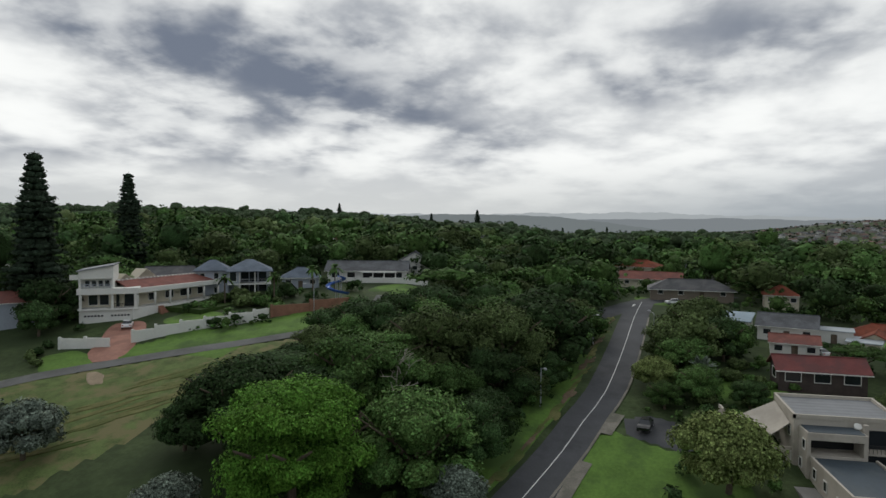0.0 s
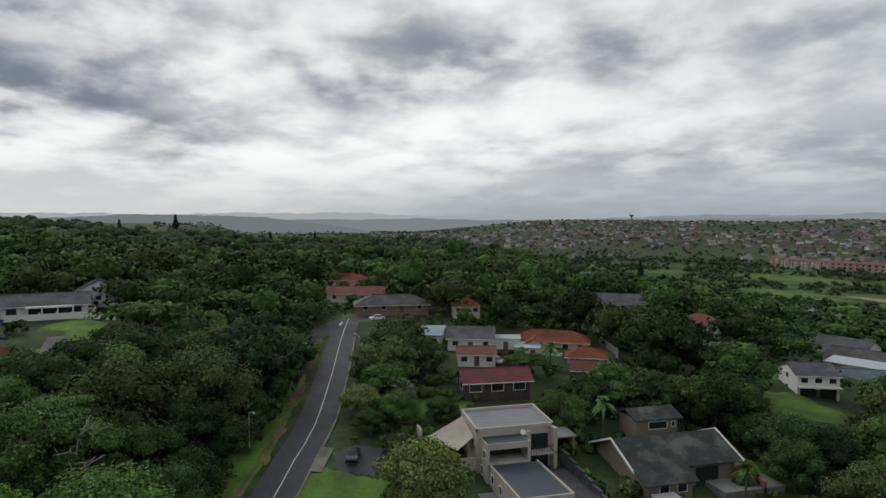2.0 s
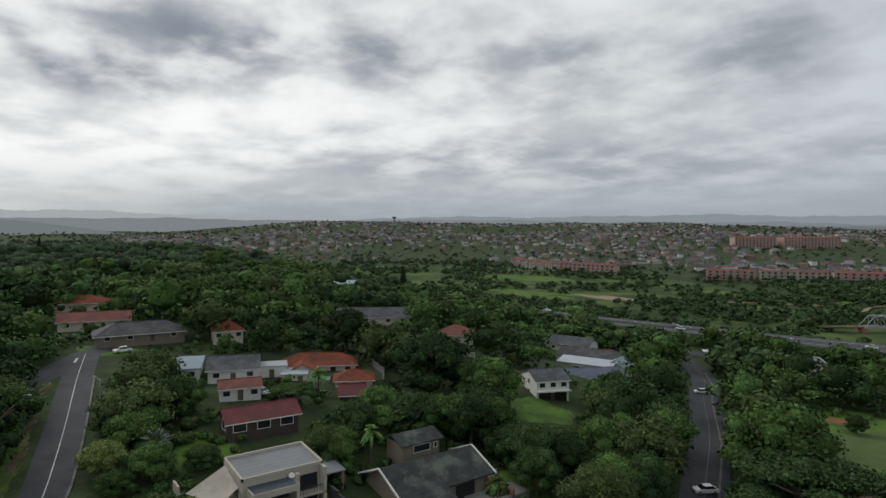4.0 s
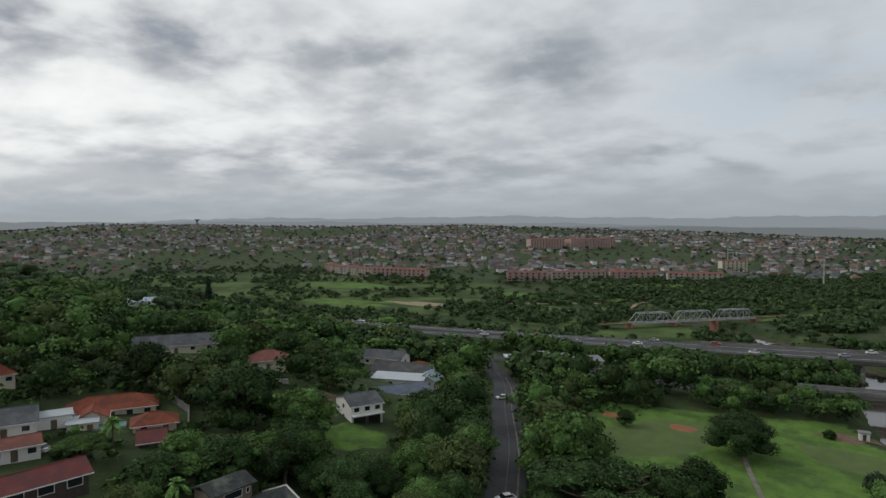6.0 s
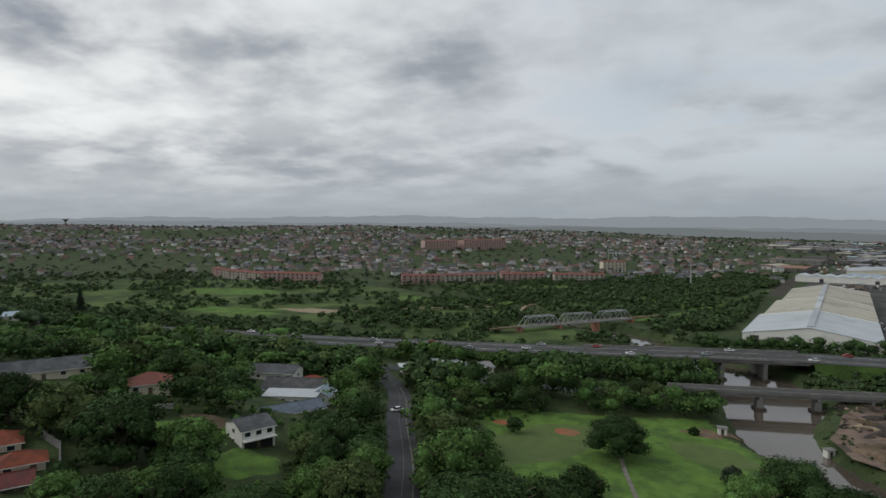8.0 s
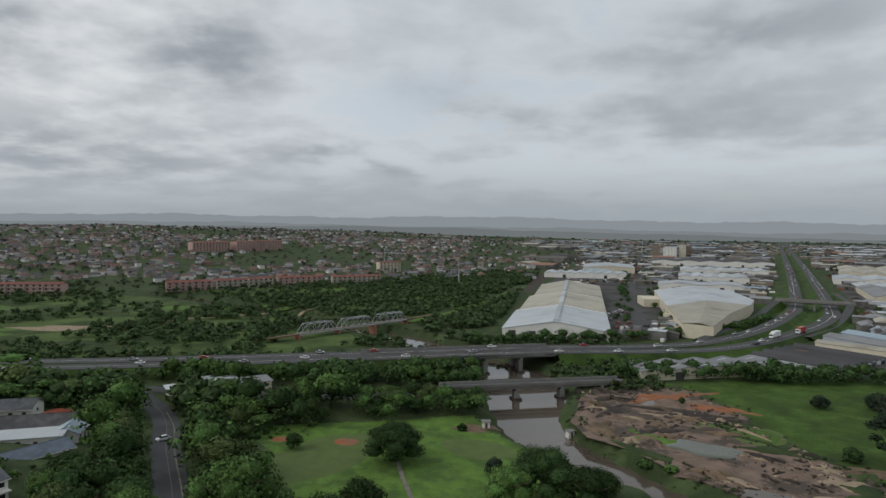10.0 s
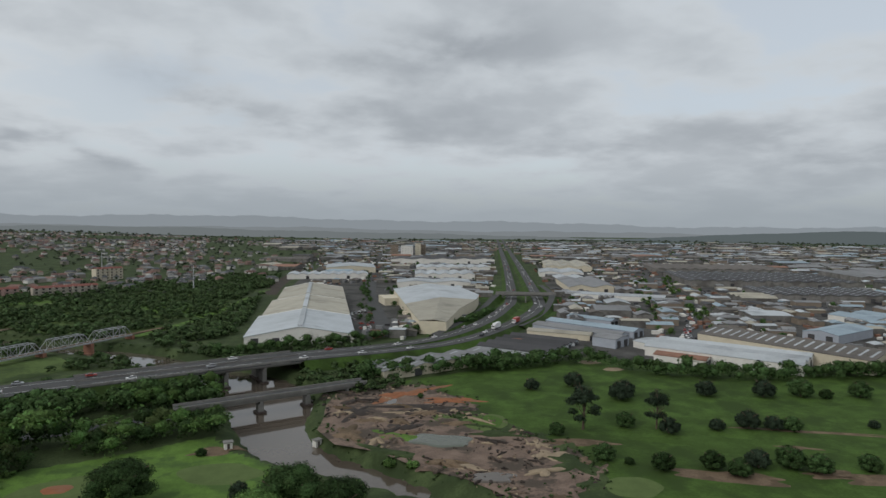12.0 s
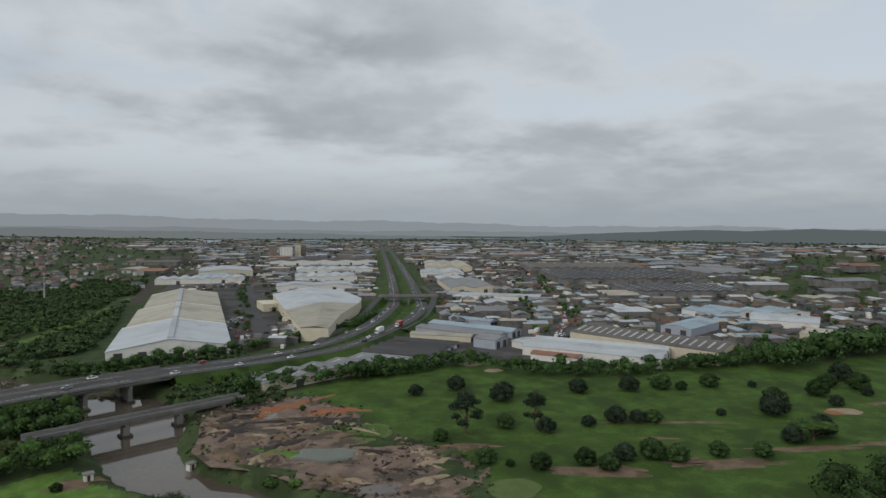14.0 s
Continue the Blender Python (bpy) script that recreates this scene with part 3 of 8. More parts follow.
LANE = np.array([8, 8, 8, 8, 6.5, 5.3, 5.3, 6.2, 8, 9.5, 13, 12, 11, 11, 11])
FAR_SIDE, NEAR_SIDE = shifted(HIGHWAY, LANE), shifted(HIGHWAY, -LANE)
for side, off in ((FAR_SIDE, LANE), (NEAR_SIDE, -LANE)):
    ribbon("highway", side, 10.5, PALE_ROAD, "grey carriageway of the divided highway", "highway", lift=0.1, level="own", skirt=4.5, thick=0.5)
    ribbon("road_marking", shifted(HIGHWAY[3:13], (off[3:13])), 0.22, PAINT, "white lane line on the highway", "road marking", lift=0.16, level="own")
# slip roads round the junction
ribbon("slip_road", ((108, 364, 3), (138, 408, 2.4), (164, 447, 1.8), (190, 492, 2.6), (208, 520, 5.4), (219, 532, 8)), 5.5, PALE_ROAD, "grey slip road curving up to the overpass", "road", lift=0.12, level="own", skirt=3)
ribbon("slip_road", ((174, 385, 2.4), (217, 440, 1.6), (250, 490, 4.5), (262, 512, 8), (284, 562, 5), (312, 640, 3)), 5.5, PALE_ROAD, "grey slip road on the town side of the junction", "road", lift=0.12, level="own", skirt=3)
field("junction_grass", ((102, 366), (150, 368), (205, 415), (262, 480), (300, 560), (305, 650), (262, 665), (202, 560), (164, 485), (112, 395)), MOWN, "mown green grass inside the highway junction", "grass")

# golf course on both banks
field("fairway", ((46, 262), (75, 272), (120, 284), (175, 290), (200, 262), (240, 232), (320, 205), (420, 190), (520, 170), (520, 40), (330, 20), (180, 60), (120, 100),
                  (92, 130), (97, 150), (100, 170), (92, 190), (84, 215), (84, 228), (66, 250)), FAIRWAY, "smooth green golf course fairways", "fairway", 0.05)
drape("fairway", ((-84, 186), (-76, 193), (-60, 199), (-48, 201), (-33, 206), (-20, 212), (-12, 214), (-6, 198), (3, 186), (14, 170), (22, 150), (30, 110), (-46, 110), (-50, 140), (-64, 165), (-76, 178)), LAWN, "smooth green fairway beside the river", "fairway")
patch("putting_green", -8, 181, 13, 8, -20, FRINGE, "pale close-cut putting green", "green", 0.2, 0.1)
patch("fairway_light", -52, 168, 13, 24, -22, FRINGE, "lighter strip of mown fairway", "fairway", 0.18, 0.15)
patch("bunker", -48.5, 181, 4.0, 3.4, 0, RED_EARTH, "round bunker of orange sand", "bunker", 0.28, 0.08)
patch("bunker", -69, 180, 3.4, 2.4, 20, RED_EARTH, "round bunker of orange sand", "bunker", 0.28, 0.08)
ribbon("cart_path", ((-30, 168), (-27, 158), (-22, 144), (-18, 130), (-15, 115)), 1.2, KERB, "pale golf cart path", "path", lift=0.26)
patch("putting_green", 80.9, 204, 8.2, 9.5, -30, FRINGE, "pale ring round a putting green", "green", 0.3, 0.06)
patch("putting_green", 81.2, 204, 6.6, 7.8, -30, GREEN, "close-cut putting green", "green", 0.36, 0.06)
patch("putting_green", 67.5, 213, 4.2, 4.6, 0, FRINGE, "pale tee platform", "green", 0.14, 0.06)
patch("putting_green", 100, 140.8, 8, 7, 0, FRINGE, "pale putting green among trees", "green", 0.12, 0.06)
patch("bunker", 167.4, 281, 6, 4.5, 0, SAND, "pale sand bunker", "bunker", 0.14)
patch("bunker", 170.6, 263.7, 5, 4, 0, SAND, "pale sand bunker", "bunker", 0.14)
patch("bunker", 140, 181, 4, 2.0, 35, SAND, "pale sand bunker behind a tree", "bunker", 0.14)
patch("bunker", 259, 141, 7.5, 4.5, -28, SAND, "wide sand bunker", "bunker", 0.14)
patch("bunker", 253, 142, 3.5, 3, -28, RED_EARTH, "red earth edge of a bunker", "bunker", 0.19)
for k, (x, y, rx, ry, yaw) in enumerate(((130, 139, 17, 4.5, -28), (172, 124, 16, 4, -25), (205, 122, 22, 2.2, -24), (103, 176, 13, 3, -20), (185, 163, 26, 1.6, -27), (160, 132, 9, 3, -20),
                                         (236, 112, 18, 1.8, -20), (168, 152, 8, 1.4, -30), (288, 139, 14, 2, -20))):
    patch("bare_ground", x, y, rx, ry, yaw, SOIL, "bare brown earth worn into the fairway", "earth", 0.1, 0.35, k)
for k, (x, y, rx, ry, yaw) in enumerate(((150, 160, 30, 8, -28), (210, 148, 30, 7, -26), (230, 172, 34, 8, -26), (130, 215, 26, 9, -10), (190, 110, 30, 9, -22), (112, 255, 24, 10, 20), (280, 150, 30, 9, -22))):
    patch("fairway_light", x, y, rx, ry, yaw, FAIRLIGHT, "lighter strip of mown fairway", "fairway", 0.08, 0.2, k)

# flood-torn bank
field("mud_bank", ((25, 222), (22, 212), (26, 196), (38, 186), (46, 172), (58, 158), (68, 138), (86, 142), (97, 158), (99, 172), (92, 184), (84, 192), (76, 200), (70, 212), (84, 228), (80, 240),
                   (72, 262), (50, 264), (34, 256), (28, 240)), MUD, "bare brown mud bank torn by floods", "mud", 0.07)
for k, (x, y, rx, ry, yaw, m, l, h) in enumerate((
        (62, 248, 16, 4.5, 25, RED_EARTH, "fresh red earth", 0.4), (77, 234, 12, 4, -30, RED_EARTH, "fresh red earth", 0.4), (63, 227, 14, 5, -20, WETMUD, "dark wet flood debris", 0.7),
        (38, 228, 9, 5, 50, WETMUD, "dark wet flood debris", 0.6), (73, 221, 8, 3.5, 0, WETMUD, "dark wet flood debris", 0.5), (50, 206, 8, 3.4, 30, WETMUD, "dark wet flood debris", 0.4),
        (48, 197, 8, 4, -30, LAWN, "green weeds on the mud bank", 0.2), (40, 185, 9, 4, -40, GRASS, "green weeds on the mud bank", 0.5), (80, 191, 9, 2.6, -20, GRASS, "green weeds round the pond", 0.5),
        (89, 168, 5, 4, 10, SAND, "pale dry silt", 0.25), (54, 236, 3, 7, 10, WATER, "brown puddle", 0.05), (60, 167, 7, 2, -30, SAND, "pale dry silt", 0.2), (92, 160, 5, 9, 20, GRASS, "weedy edge of the mud bank", 0.4),
        (32, 205, 5, 7, -10, SOIL, "brown heaped soil", 0.8))):
    patch("mud_heap", x, y, rx, ry, yaw, m, l, "mud", 0.1 + 0.004 * k, 0.6, k, dome=h)
scatter = random.Random(31)
for k in range(46):
    x, y = scatter.uniform(32, 96), scatter.uniform(150, 256)
    if math.hypot(x - 60, y - 190) < 11 or x < 30 + (215 - y) * 0.42 * (y < 215) or x > 92 - max(0, y - 195) * 0.35:
        continue
    m, l = scatter.choice(((WETMUD, "dark wet debris"), (SAND, "pale dry silt"), (SOIL, "brown heaped soil"), (SAND, "pale dry silt"), (MUD, "brown mud hummock"), (GRASS, "green weeds")))
    patch("mud_heap", x, y, scatter.uniform(1.5, 6), scatter.uniform(0.8, 2.4), scatter.uniform(-60, 10), m, l + " on the flood bank", "mud", 0.16 + 0.004 * k, 0.7, k, dome=scatter.uniform(0.2, 0.9))
patch("pond", 60, 190, 10, 6.5, -25, POND, "shallow green pond in the mud", "pond", 0.35, 0.25, 1, level=0)
patch("pond", 65.5, 157, 6, 4, -20, WATER, "brown pool in the mud", "pond", 0.4, 0.2, 2, level=0)

# grass and lawns on the hill
drape("mown_strip", ((-52, -88), (-78, -90), (-80, -84), (-86, -74.5), (-92, -66), (-97, -58.5), (-102, -52), (-104, -47), (-96, -44), (-86, -47), (-76, -52), (-66, -54), (-56, -58), (-48, -70)), VERGE, "mown green verge beside the narrow side road", "grass", 0.09, 1.2)
streak = random.Random(12)
for k in range(26):
    f = streak.random()
    x, y = -60 - 38 * f + streak.uniform(-2, 2), -69 + 22 * f + streak.uniform(-6, 4)
    patch("dry_streak", x, y, streak.uniform(3, 9), streak.uniform(0.3, 0.9), 140 + streak.uniform(-7, 7), DRY, "dry trampled streak in the mown grass", "grass", 0.12 + 0.004 * k, 0.7, k)
patch("earth_patch", -83, -72, 3.2, 1.3, 48, SAND, "bare sandy patch in the grass", "earth", 0.16)
patch("lawn", -100.5, -65, 5.0, 12, -35, LAWN, "sloping green lawn below a white wall", "lawn", 0.12, 0.1)
patch("lawn", -113, -74, 6, 7, -40, LAWN, "green lawn in front of a colonnaded house", "lawn", 0.12, 0.1)
patch("lawn", -88, -82, 4, 6, -40, LAWN, "green lawn inside a drive", "lawn", 0.12, 0.1)
drape("lawn", ((-90, -76), (-97, -75.4), (-100.4, -72.8), (-106.4, -67.2), (-112.8, -60.4), (-117, -58.4), (-129, -46.4), (-134, -42), (-126, -42.8), (-112, -46.6), (-104.5, -54), (-98, -62), (-92.4, -69.6)), LAWN, "green verge between the garden walls and the side road", "lawn", 0.1, 1.0)
patch("lawn", -114, -49, 11, 4, 40, LAWN, "green verge below a brick wall", "lawn", 0.12, 0.2)
patch("lawn", -134, -38, 13, 5, 5, LAWN, "green grass at the end of the side road", "lawn", 0.12, 0.2)
patch("lawn", -150, -42, 7, 6, 0, LAWN, "green grass before a bungalow", "lawn", 0.12, 0.2)
patch("drive", -99.5, -81, 3.6, 11.5, -62, PAVERS, "red paved driveway", "drive", 0.2, 0.04, sharp=4)
drape("lawn", ((-86, 2.5), (-90, 6), (-88, 9.5), (-85.5, 13), (-86, 17), (-80, 21), (-70, 22), (-58, 18), (-52, 6), (-60, -2), (-74, 0.5)), LAWN, "green lawn between the hill road and a drive", "lawn", 0.1, 1.0)
patch("lawn", -107, 28.5, 7, 6, 0, LAWN, "shaded green lawn behind a house", "lawn", 0.1, 0.15)
patch("lawn", -74, 70, 7, 5, 0, LAWN, "green lawn beside a slate-roofed house", "lawn", 0.1, 0.15)
patch("lawn", -97, 97, 8, 7, 30, LAWN, "green lawn below a white house", "lawn", 0.1, 0.15)
patch("lawn", -119, 102, 10, 8, 30, LAWN, "green garden lawn with bare earth", "lawn", 0.1, 0.25)
patch("bare_ground", -121, 110, 7, 5, 20, SOIL, "bare earth yard behind a white house", "earth", 0.14, 0.3)
patch("lawn", -176, 24, 8, 5, 40, LAWN, "green verge at the junction", "lawn", 0.1, 0.15)
drape("drive", ((-93.5, 8.5), (-95, 12), (-92, 19), (-86.5, 19), (-86, 14), (-89.5, 8)), ASPHALT, "dark asphalt driveway", "drive", 0.14, 0.8)
for k, (x, y) in enumerate(curve_through([(p[0] + 2.2, p[1] - 5.9) for p in ROAD_A[1:8]], 4.5)):
    patch("footpath", x, y, 3.4, 0.5 + 0.25 * math.sin(k * 1.7), 159 + 3 * math.sin(k), DRY if k % 3 else SOIL, "worn dirt footpath beside the hill road", "path", 0.17 + 0.004 * (k % 5), 0.5, k)
ribbon("verge", [(x + 2.8, y - 8.6) for x, y in ROAD_A[1:7]], 6.0, LAWN, "green verge beside the hill road", "verge", lift=0.08)

# the valley floor and the works district
field("yard_ground", ((62, 372), (110, 392), (150, 440), (196, 520), (225, 620), (290, 800), (700, 1750), (350, 1900), (160, 1300), (72, 900), (26, 640), (6, 480), (-5, 378)), YARD, "grey concrete yards of the works district", "yard", 0.07)
field("yard_ground", ((52, 288), (60, 300), (110, 330), (180, 378), (232, 440), (290, 545), (330, 660), (460, 960), (860, 1900), (1300, 1500), (1150, 800), (820, 380), (560, 215), (440, 205), (330, 212),
                      (250, 236), (205, 262), (178, 296)), YARD, "grey concrete yards of the works district", "yard", 0.07)
ribbon("street", ((70, 380), (84, 404), (100, 520), (124, 676), (200, 1040), (305, 1556)), 11, PALE_ROAD, "grey street through the works district", "road", lift=0.1)
ribbon("street", ((262, 325), (282, 343), (318, 385), (359, 437), (430, 560), (518, 728), (752, 1216)), 14, PALE_ROAD, "wide grey street through the works district", "road", lift=0.1)
ribbon("track", ((-70, 420), (-34, 500), (-8, 600), (14, 700)), 7, LAWN, "open grassy strip beside the railway", "track", lift=0.2)
ribbon("railway", ((14, 640), (26, 740), (52, 900), (92, 1200), (140, 1480)), 16, RAILBED, "brown railway bed along the works", "railway", lift=0.1)
field("valley_meadow", ((-880, 215), (-600, 232), (-400, 250), (-255, 268), (-187, 284), (-120, 300), (-80, 335), (-100, 372), (-150, 418), (-230, 472), (-350, 535), (-500, 560), (-760, 540), (-880, 400)), MEADOW, "rough green meadows on the valley floor", "meadow", 0.12)
field("valley_meadow", ((-330, 590), (-230, 522), (-150, 466), (-96, 424), (-60, 440), (-30, 520), (0, 640), (10, 780), (-120, 700), (-220, 650), (-320, 600)), MEADOW, "rough green meadows across the river", "meadow", 0.12)
patch("sports_field", -440, 430, 48, 26, 8, LAWN, "green sports field", "grass", 0.3, 0.1)
patch("bare_ground", -285, 362, 34, 9, 8, SAND, "pale sandy clearing", "earth", 0.3, 0.4)
patch("sports_field", -205, 618, 42, 9, 24, LAWN, "green field in front of flats", "grass", 0.3, 0.2)
for k, (x, y, rx, ry) in enumerate(((-330, 440, 60, 14), (-230, 470, 50, 16), (-180, 380, 30, 12), (-60, 560, 30, 60), (-10, 700, 26, 80), (-360, 330, 60, 16), (-250, 310, 40, 10))):
    patch("meadow", x, y, rx, ry, 12, LAWN if k % 2 else GRASS, "open green meadow in the valley", "grass", 0.25, 0.5, k)
ribbon("track", ((-240, 395), (-200, 430), (-170, 452), (-140, 500)), 5, SAND, "pale dirt track in the valley", "track", lift=0.4)

# broken edge of the flood bank: mud tongues and weeds, with loose rubble over it
MUD_RING = ((25, 222), (26, 196), (38, 186), (46, 172), (58, 158), (68, 138), (86, 142), (97, 158), (99, 172), (92, 184), (76, 200), (70, 212), (84, 228), (80, 240), (72, 262), (50, 264), (34, 256), (28, 240))
edge = random.Random(8)
for k, (a, b) in enumerate(zip(MUD_RING, MUD_RING[1:] + MUD_RING[:1])):
    n = max(1, int(math.dist(a, b) / 7))
    for i in range(n):
        f = (i + edge.random()) / n
        x, y = a[0] + (b[0] - a[0]) * f + edge.uniform(-3, 3), a[1] + (b[1] - a[1]) * f + edge.uniform(-3, 3)
        if river_depth(x, y) > 0 or river_depth(x - 4, y) > 0 or river_depth(x - 4, y - 4) > 0 or math.hypot(x - 81, y - 204) < 12:
            continue
        m, l = edge.choice(((MUD, "brown mud spread into the grass"), (MUD, "brown mud spread into the grass"), (GRASS, "rough weeds on the mud edge"), (SOIL, "bare soil at the mud edge")))
        patch("mud_edge", x, y, edge.uniform(2.5, 6), edge.uniform(1.5, 3.5), edge.uniform(0, 180), m, l, "mud", 0.13 + 0.003 * i, 0.7, k * 9 + i, dome=edge.uniform(0.05, 0.4))


def rubble():
    """Stones, driftwood and torn roots over the flood bank."""
    rng = random.Random(18)
    heaps = [Geo() for _ in range(3)]
    for _ in range(1700):
        x, y = rng.uniform(24, 98), rng.uniform(142, 262)
        if (x - 60) ** 2 / 110 + (y - 190) ** 2 / 46 < 1 or x > 93 - max(0, y - 190) * 0.3 or x < 27 + max(0, (214 - y)) * 0.5:
            continue
        if math.sin(x / 5.0 + 1) * math.cos(y / 6.0) + 0.6 * math.sin((x - y) / 9) < -0.1:
            continue
        s = rng.uniform(0.2, 0.9) ** 1.4 * 1.1
        a, z = rng.uniform(0, 6.28), 0.1 + 0.3 * rng.random()
        lng = rng.choice((1, 1, 1.6, 3.2))
        pts = []
        for q in range(6):
            w = s * rng.uniform(0.6, 1.1)
            u, v = w * lng * math.cos(q * 1.047), w / lng ** 0.5 * math.sin(q * 1.047)
            pts.append((x + u * math.cos(a) - v * math.sin(a), y + u * math.sin(a) + v * math.cos(a), z))
        top = (x + rng.uniform(-0.2, 0.2) * s, y + rng.uniform(-0.2, 0.2) * s, z + s * rng.uniform(0.35, 0.8))
        g = heaps[rng.choice((0, 0, 0, 0, 1, 1, 2))]
        g.add([*pts, top, *[(px, py, -0.1) for px, py, _ in pts]], [(q, (q + 1) % 6, 6) for q in range(6)] + [(7 + q, 7 + (q + 1) % 6, (q + 1) % 6, q) for q in range(6)])
    for g, m, word in zip(heaps, (WETMUD, MUD, SAND), ("dark roots and driftwood", "brown clods", "pale stones")):
        sole("flood_rubble", g, m, word + " strewn over the flood bank", "rubble", "stuff")


rubble()


def pump_house(x, y, yaw):
    r = thing("pump_house", "small white pump house on the bare river bank", "pump house", x, y, at(x, y) + 0.1, yaw)
    part("wall", Geo().box(-1.2, -1.0, -0.6, 1.2, 1.0, 2.2), WHITE, r)
    part("roof", Geo().box(-1.5, -1.3, 2.2, 1.5, 1.3, 2.4), CONCRETE, r, "flat concrete roof")
    part("door", Geo().box(-0.4, -1.06, 0.0, 0.4, -0.98, 1.9), DARKWALL, r, "dark door")


patch("bare_ground", -9, 200, 8, 3.2, 12, SOIL, "bare trampled earth round a pump house", "earth", 0.3, 0.5, 3)
pump_house(-6.5, 201, 10)
pump_house(21.5, 206, 30)

# ---- trees ----
def leaf_cloud(lobes, count, size, rng, flat=0.35, under=-0.35, thin=(0.74, 1.1)):
    """Small leaf clumps over lobes (x, y, z, rx, ry, rz): corners, quads and the way each clump faces."""
    lobes = np.array(lobes, float)
    area = lobes[:, 3] * lobes[:, 4]
    pick = rng.choice(len(lobes), count, p=area / area.sum())
    d = rng.normal(size=(count * 3, 3))
    d /= np.linalg.norm(d, axis=1)[:, None]
    d = d[d[:, 2] > under][:count]
    while len(d) < count:
        d = np.concatenate([d, d])[:count]
    L = lobes[pick]
    p = L[:, :3] + d * L[:, 3:6] * rng.uniform(*thin, size=(count, 1))
    n = d / L[:, 3:6]
    n /= np.linalg.norm(n, axis=1)[:, None]
    mid = np.average(lobes[:, :3], axis=0, weights=area)
    out = p - mid
    out /= np.linalg.norm(out, axis=1)[:, None]
    face = 0.85 * n + 0.22 * out + rng.normal(scale=0.42, size=n.shape) + [0, 0, 0.1]
    face /= np.linalg.norm(face, axis=1)[:, None]
    n = n + rng.normal(scale=0.4, size=n.shape) + [0, 0, flat]
    n /= np.linalg.norm(n, axis=1)[:, None]
    t = np.cross(n, rng.normal(size=n.shape))
    t /= np.linalg.norm(t, axis=1)[:, None]
    b = np.cross(n, t)
    s = size * rng.uniform(0.6, 1.4, size=(count, 1))
    e = s * rng.uniform(0.6, 1.0, size=(count, 1))
    quad = np.stack([p - t * s, p - b * e - n * s * 0.15, p + t * s, p + b * e - n * s * 0.15], 1)
    return quad.reshape(-1, 3), np.arange(count * 4).reshape(-1, 4), np.repeat(face, 4, axis=0)


def core_facing(v, lobes, k, rings):
    """The way each corner of the lumps faces."""
    per = k * (rings + 1)
    c = np.repeat(np.array([q[:3] for q in lobes], float), per, axis=0)
    n = np.array(v) - c
    return n / np.maximum(np.linalg.norm(n, axis=1)[:, None], 1e-6)


def core(lobes, shrink, rng, k=6, rings=4):
    """Dark lumps inside a crown that stop the light, with uneven skins."""
    v, f = [], []
    for x, y, z, rx, ry, rz in lobes:
        b = len(v)
        for r in range(rings + 1):
            e = -math.pi / 2 + math.pi * r / rings
            for i in range(k):
                a = 2 * math.pi * i / k
                w = shrink * rng.uniform(0.85, 1.05)
                v.append((x + rx * w * math.cos(e) * math.cos(a), y + ry * w * math.cos(e) * math.sin(a), z + rz * w * math.sin(e)))
        for r in range(rings):
            f += [(b + r * k + i, b + r * k + (i + 1) % k, b + (r + 1) * k + (i + 1) % k, b + (r + 1) * k + i) for i in range(k)]
    return v, f


def crown_mesh(name, lobes, count, size, material, rng, shrink=0.74, **kw):
    v, f, n = leaf_cloud(lobes, count, size, rng, **kw)
    if shrink:
        v2, f2 = core(lobes, shrink, rng)
        f = np.concatenate([f, np.array(f2) + len(v)])
        n = np.concatenate([n, core_facing(v2, lobes, 6, 4)])
        v = np.concatenate([v, np.array(v2)])
    return quad_mesh(name, v, f, material, n)


def quad_mesh(name, v, f, material, facing=None):
    me = bpy.data.meshes.new(name)
    me.vertices.add(len(v))
    me.vertices.foreach_set("co", np.asarray(v, np.float32).ravel())
    me.loops.add(len(f) * 4)
    me.loops.foreach_set("vertex_index", np.asarray(f, np.int32).ravel())
    me.polygons.add(len(f))
    me.polygons.foreach_set("loop_start", np.arange(0, len(f) * 4, 4, dtype=np.int32))
    me.polygons.foreach_set("loop_total", np.full(len(f), 4, np.int32))
    me.polygons.foreach_set("use_smooth", np.ones(len(f), bool))
    me.materials.append(material)
    me.update(calc_edges=True)
    if facing is not None:
        me.normals_split_custom_set_from_vertices(np.asarray(facing, np.float32))
    return me


def limbs(height, r, spread, rng, bark_material, count=4, name="trunk", tilt=0.0):
    g = Geo()
    split = height * rng.uniform(0.35, 0.5)
    top = (rng.uniform(-0.3, 0.3) + tilt, rng.uniform(-0.3, 0.3), split)
    g.rod((0, 0, -0.8), top, r, r * 0.75, 7)
    for i in range(count):
        a = 2 * math.pi * i / count + rng.uniform(-0.4, 0.4)
        q = (top[0] + math.cos(a) * spread * 0.45, top[1] + math.sin(a) * spread * 0.45, split + (height - split) * 0.55)
        g.rod(top, q, r * 0.55, r * 0.35, 5)
        for s in (-0.5, 0.5):
            g.rod(q, (q[0] + math.cos(a + s) * spread * 0.35, q[1] + math.sin(a + s) * spread * 0.35, height * 0.92), r * 0.3, r * 0.12, 4)
    return g.mesh(name, bark_material)


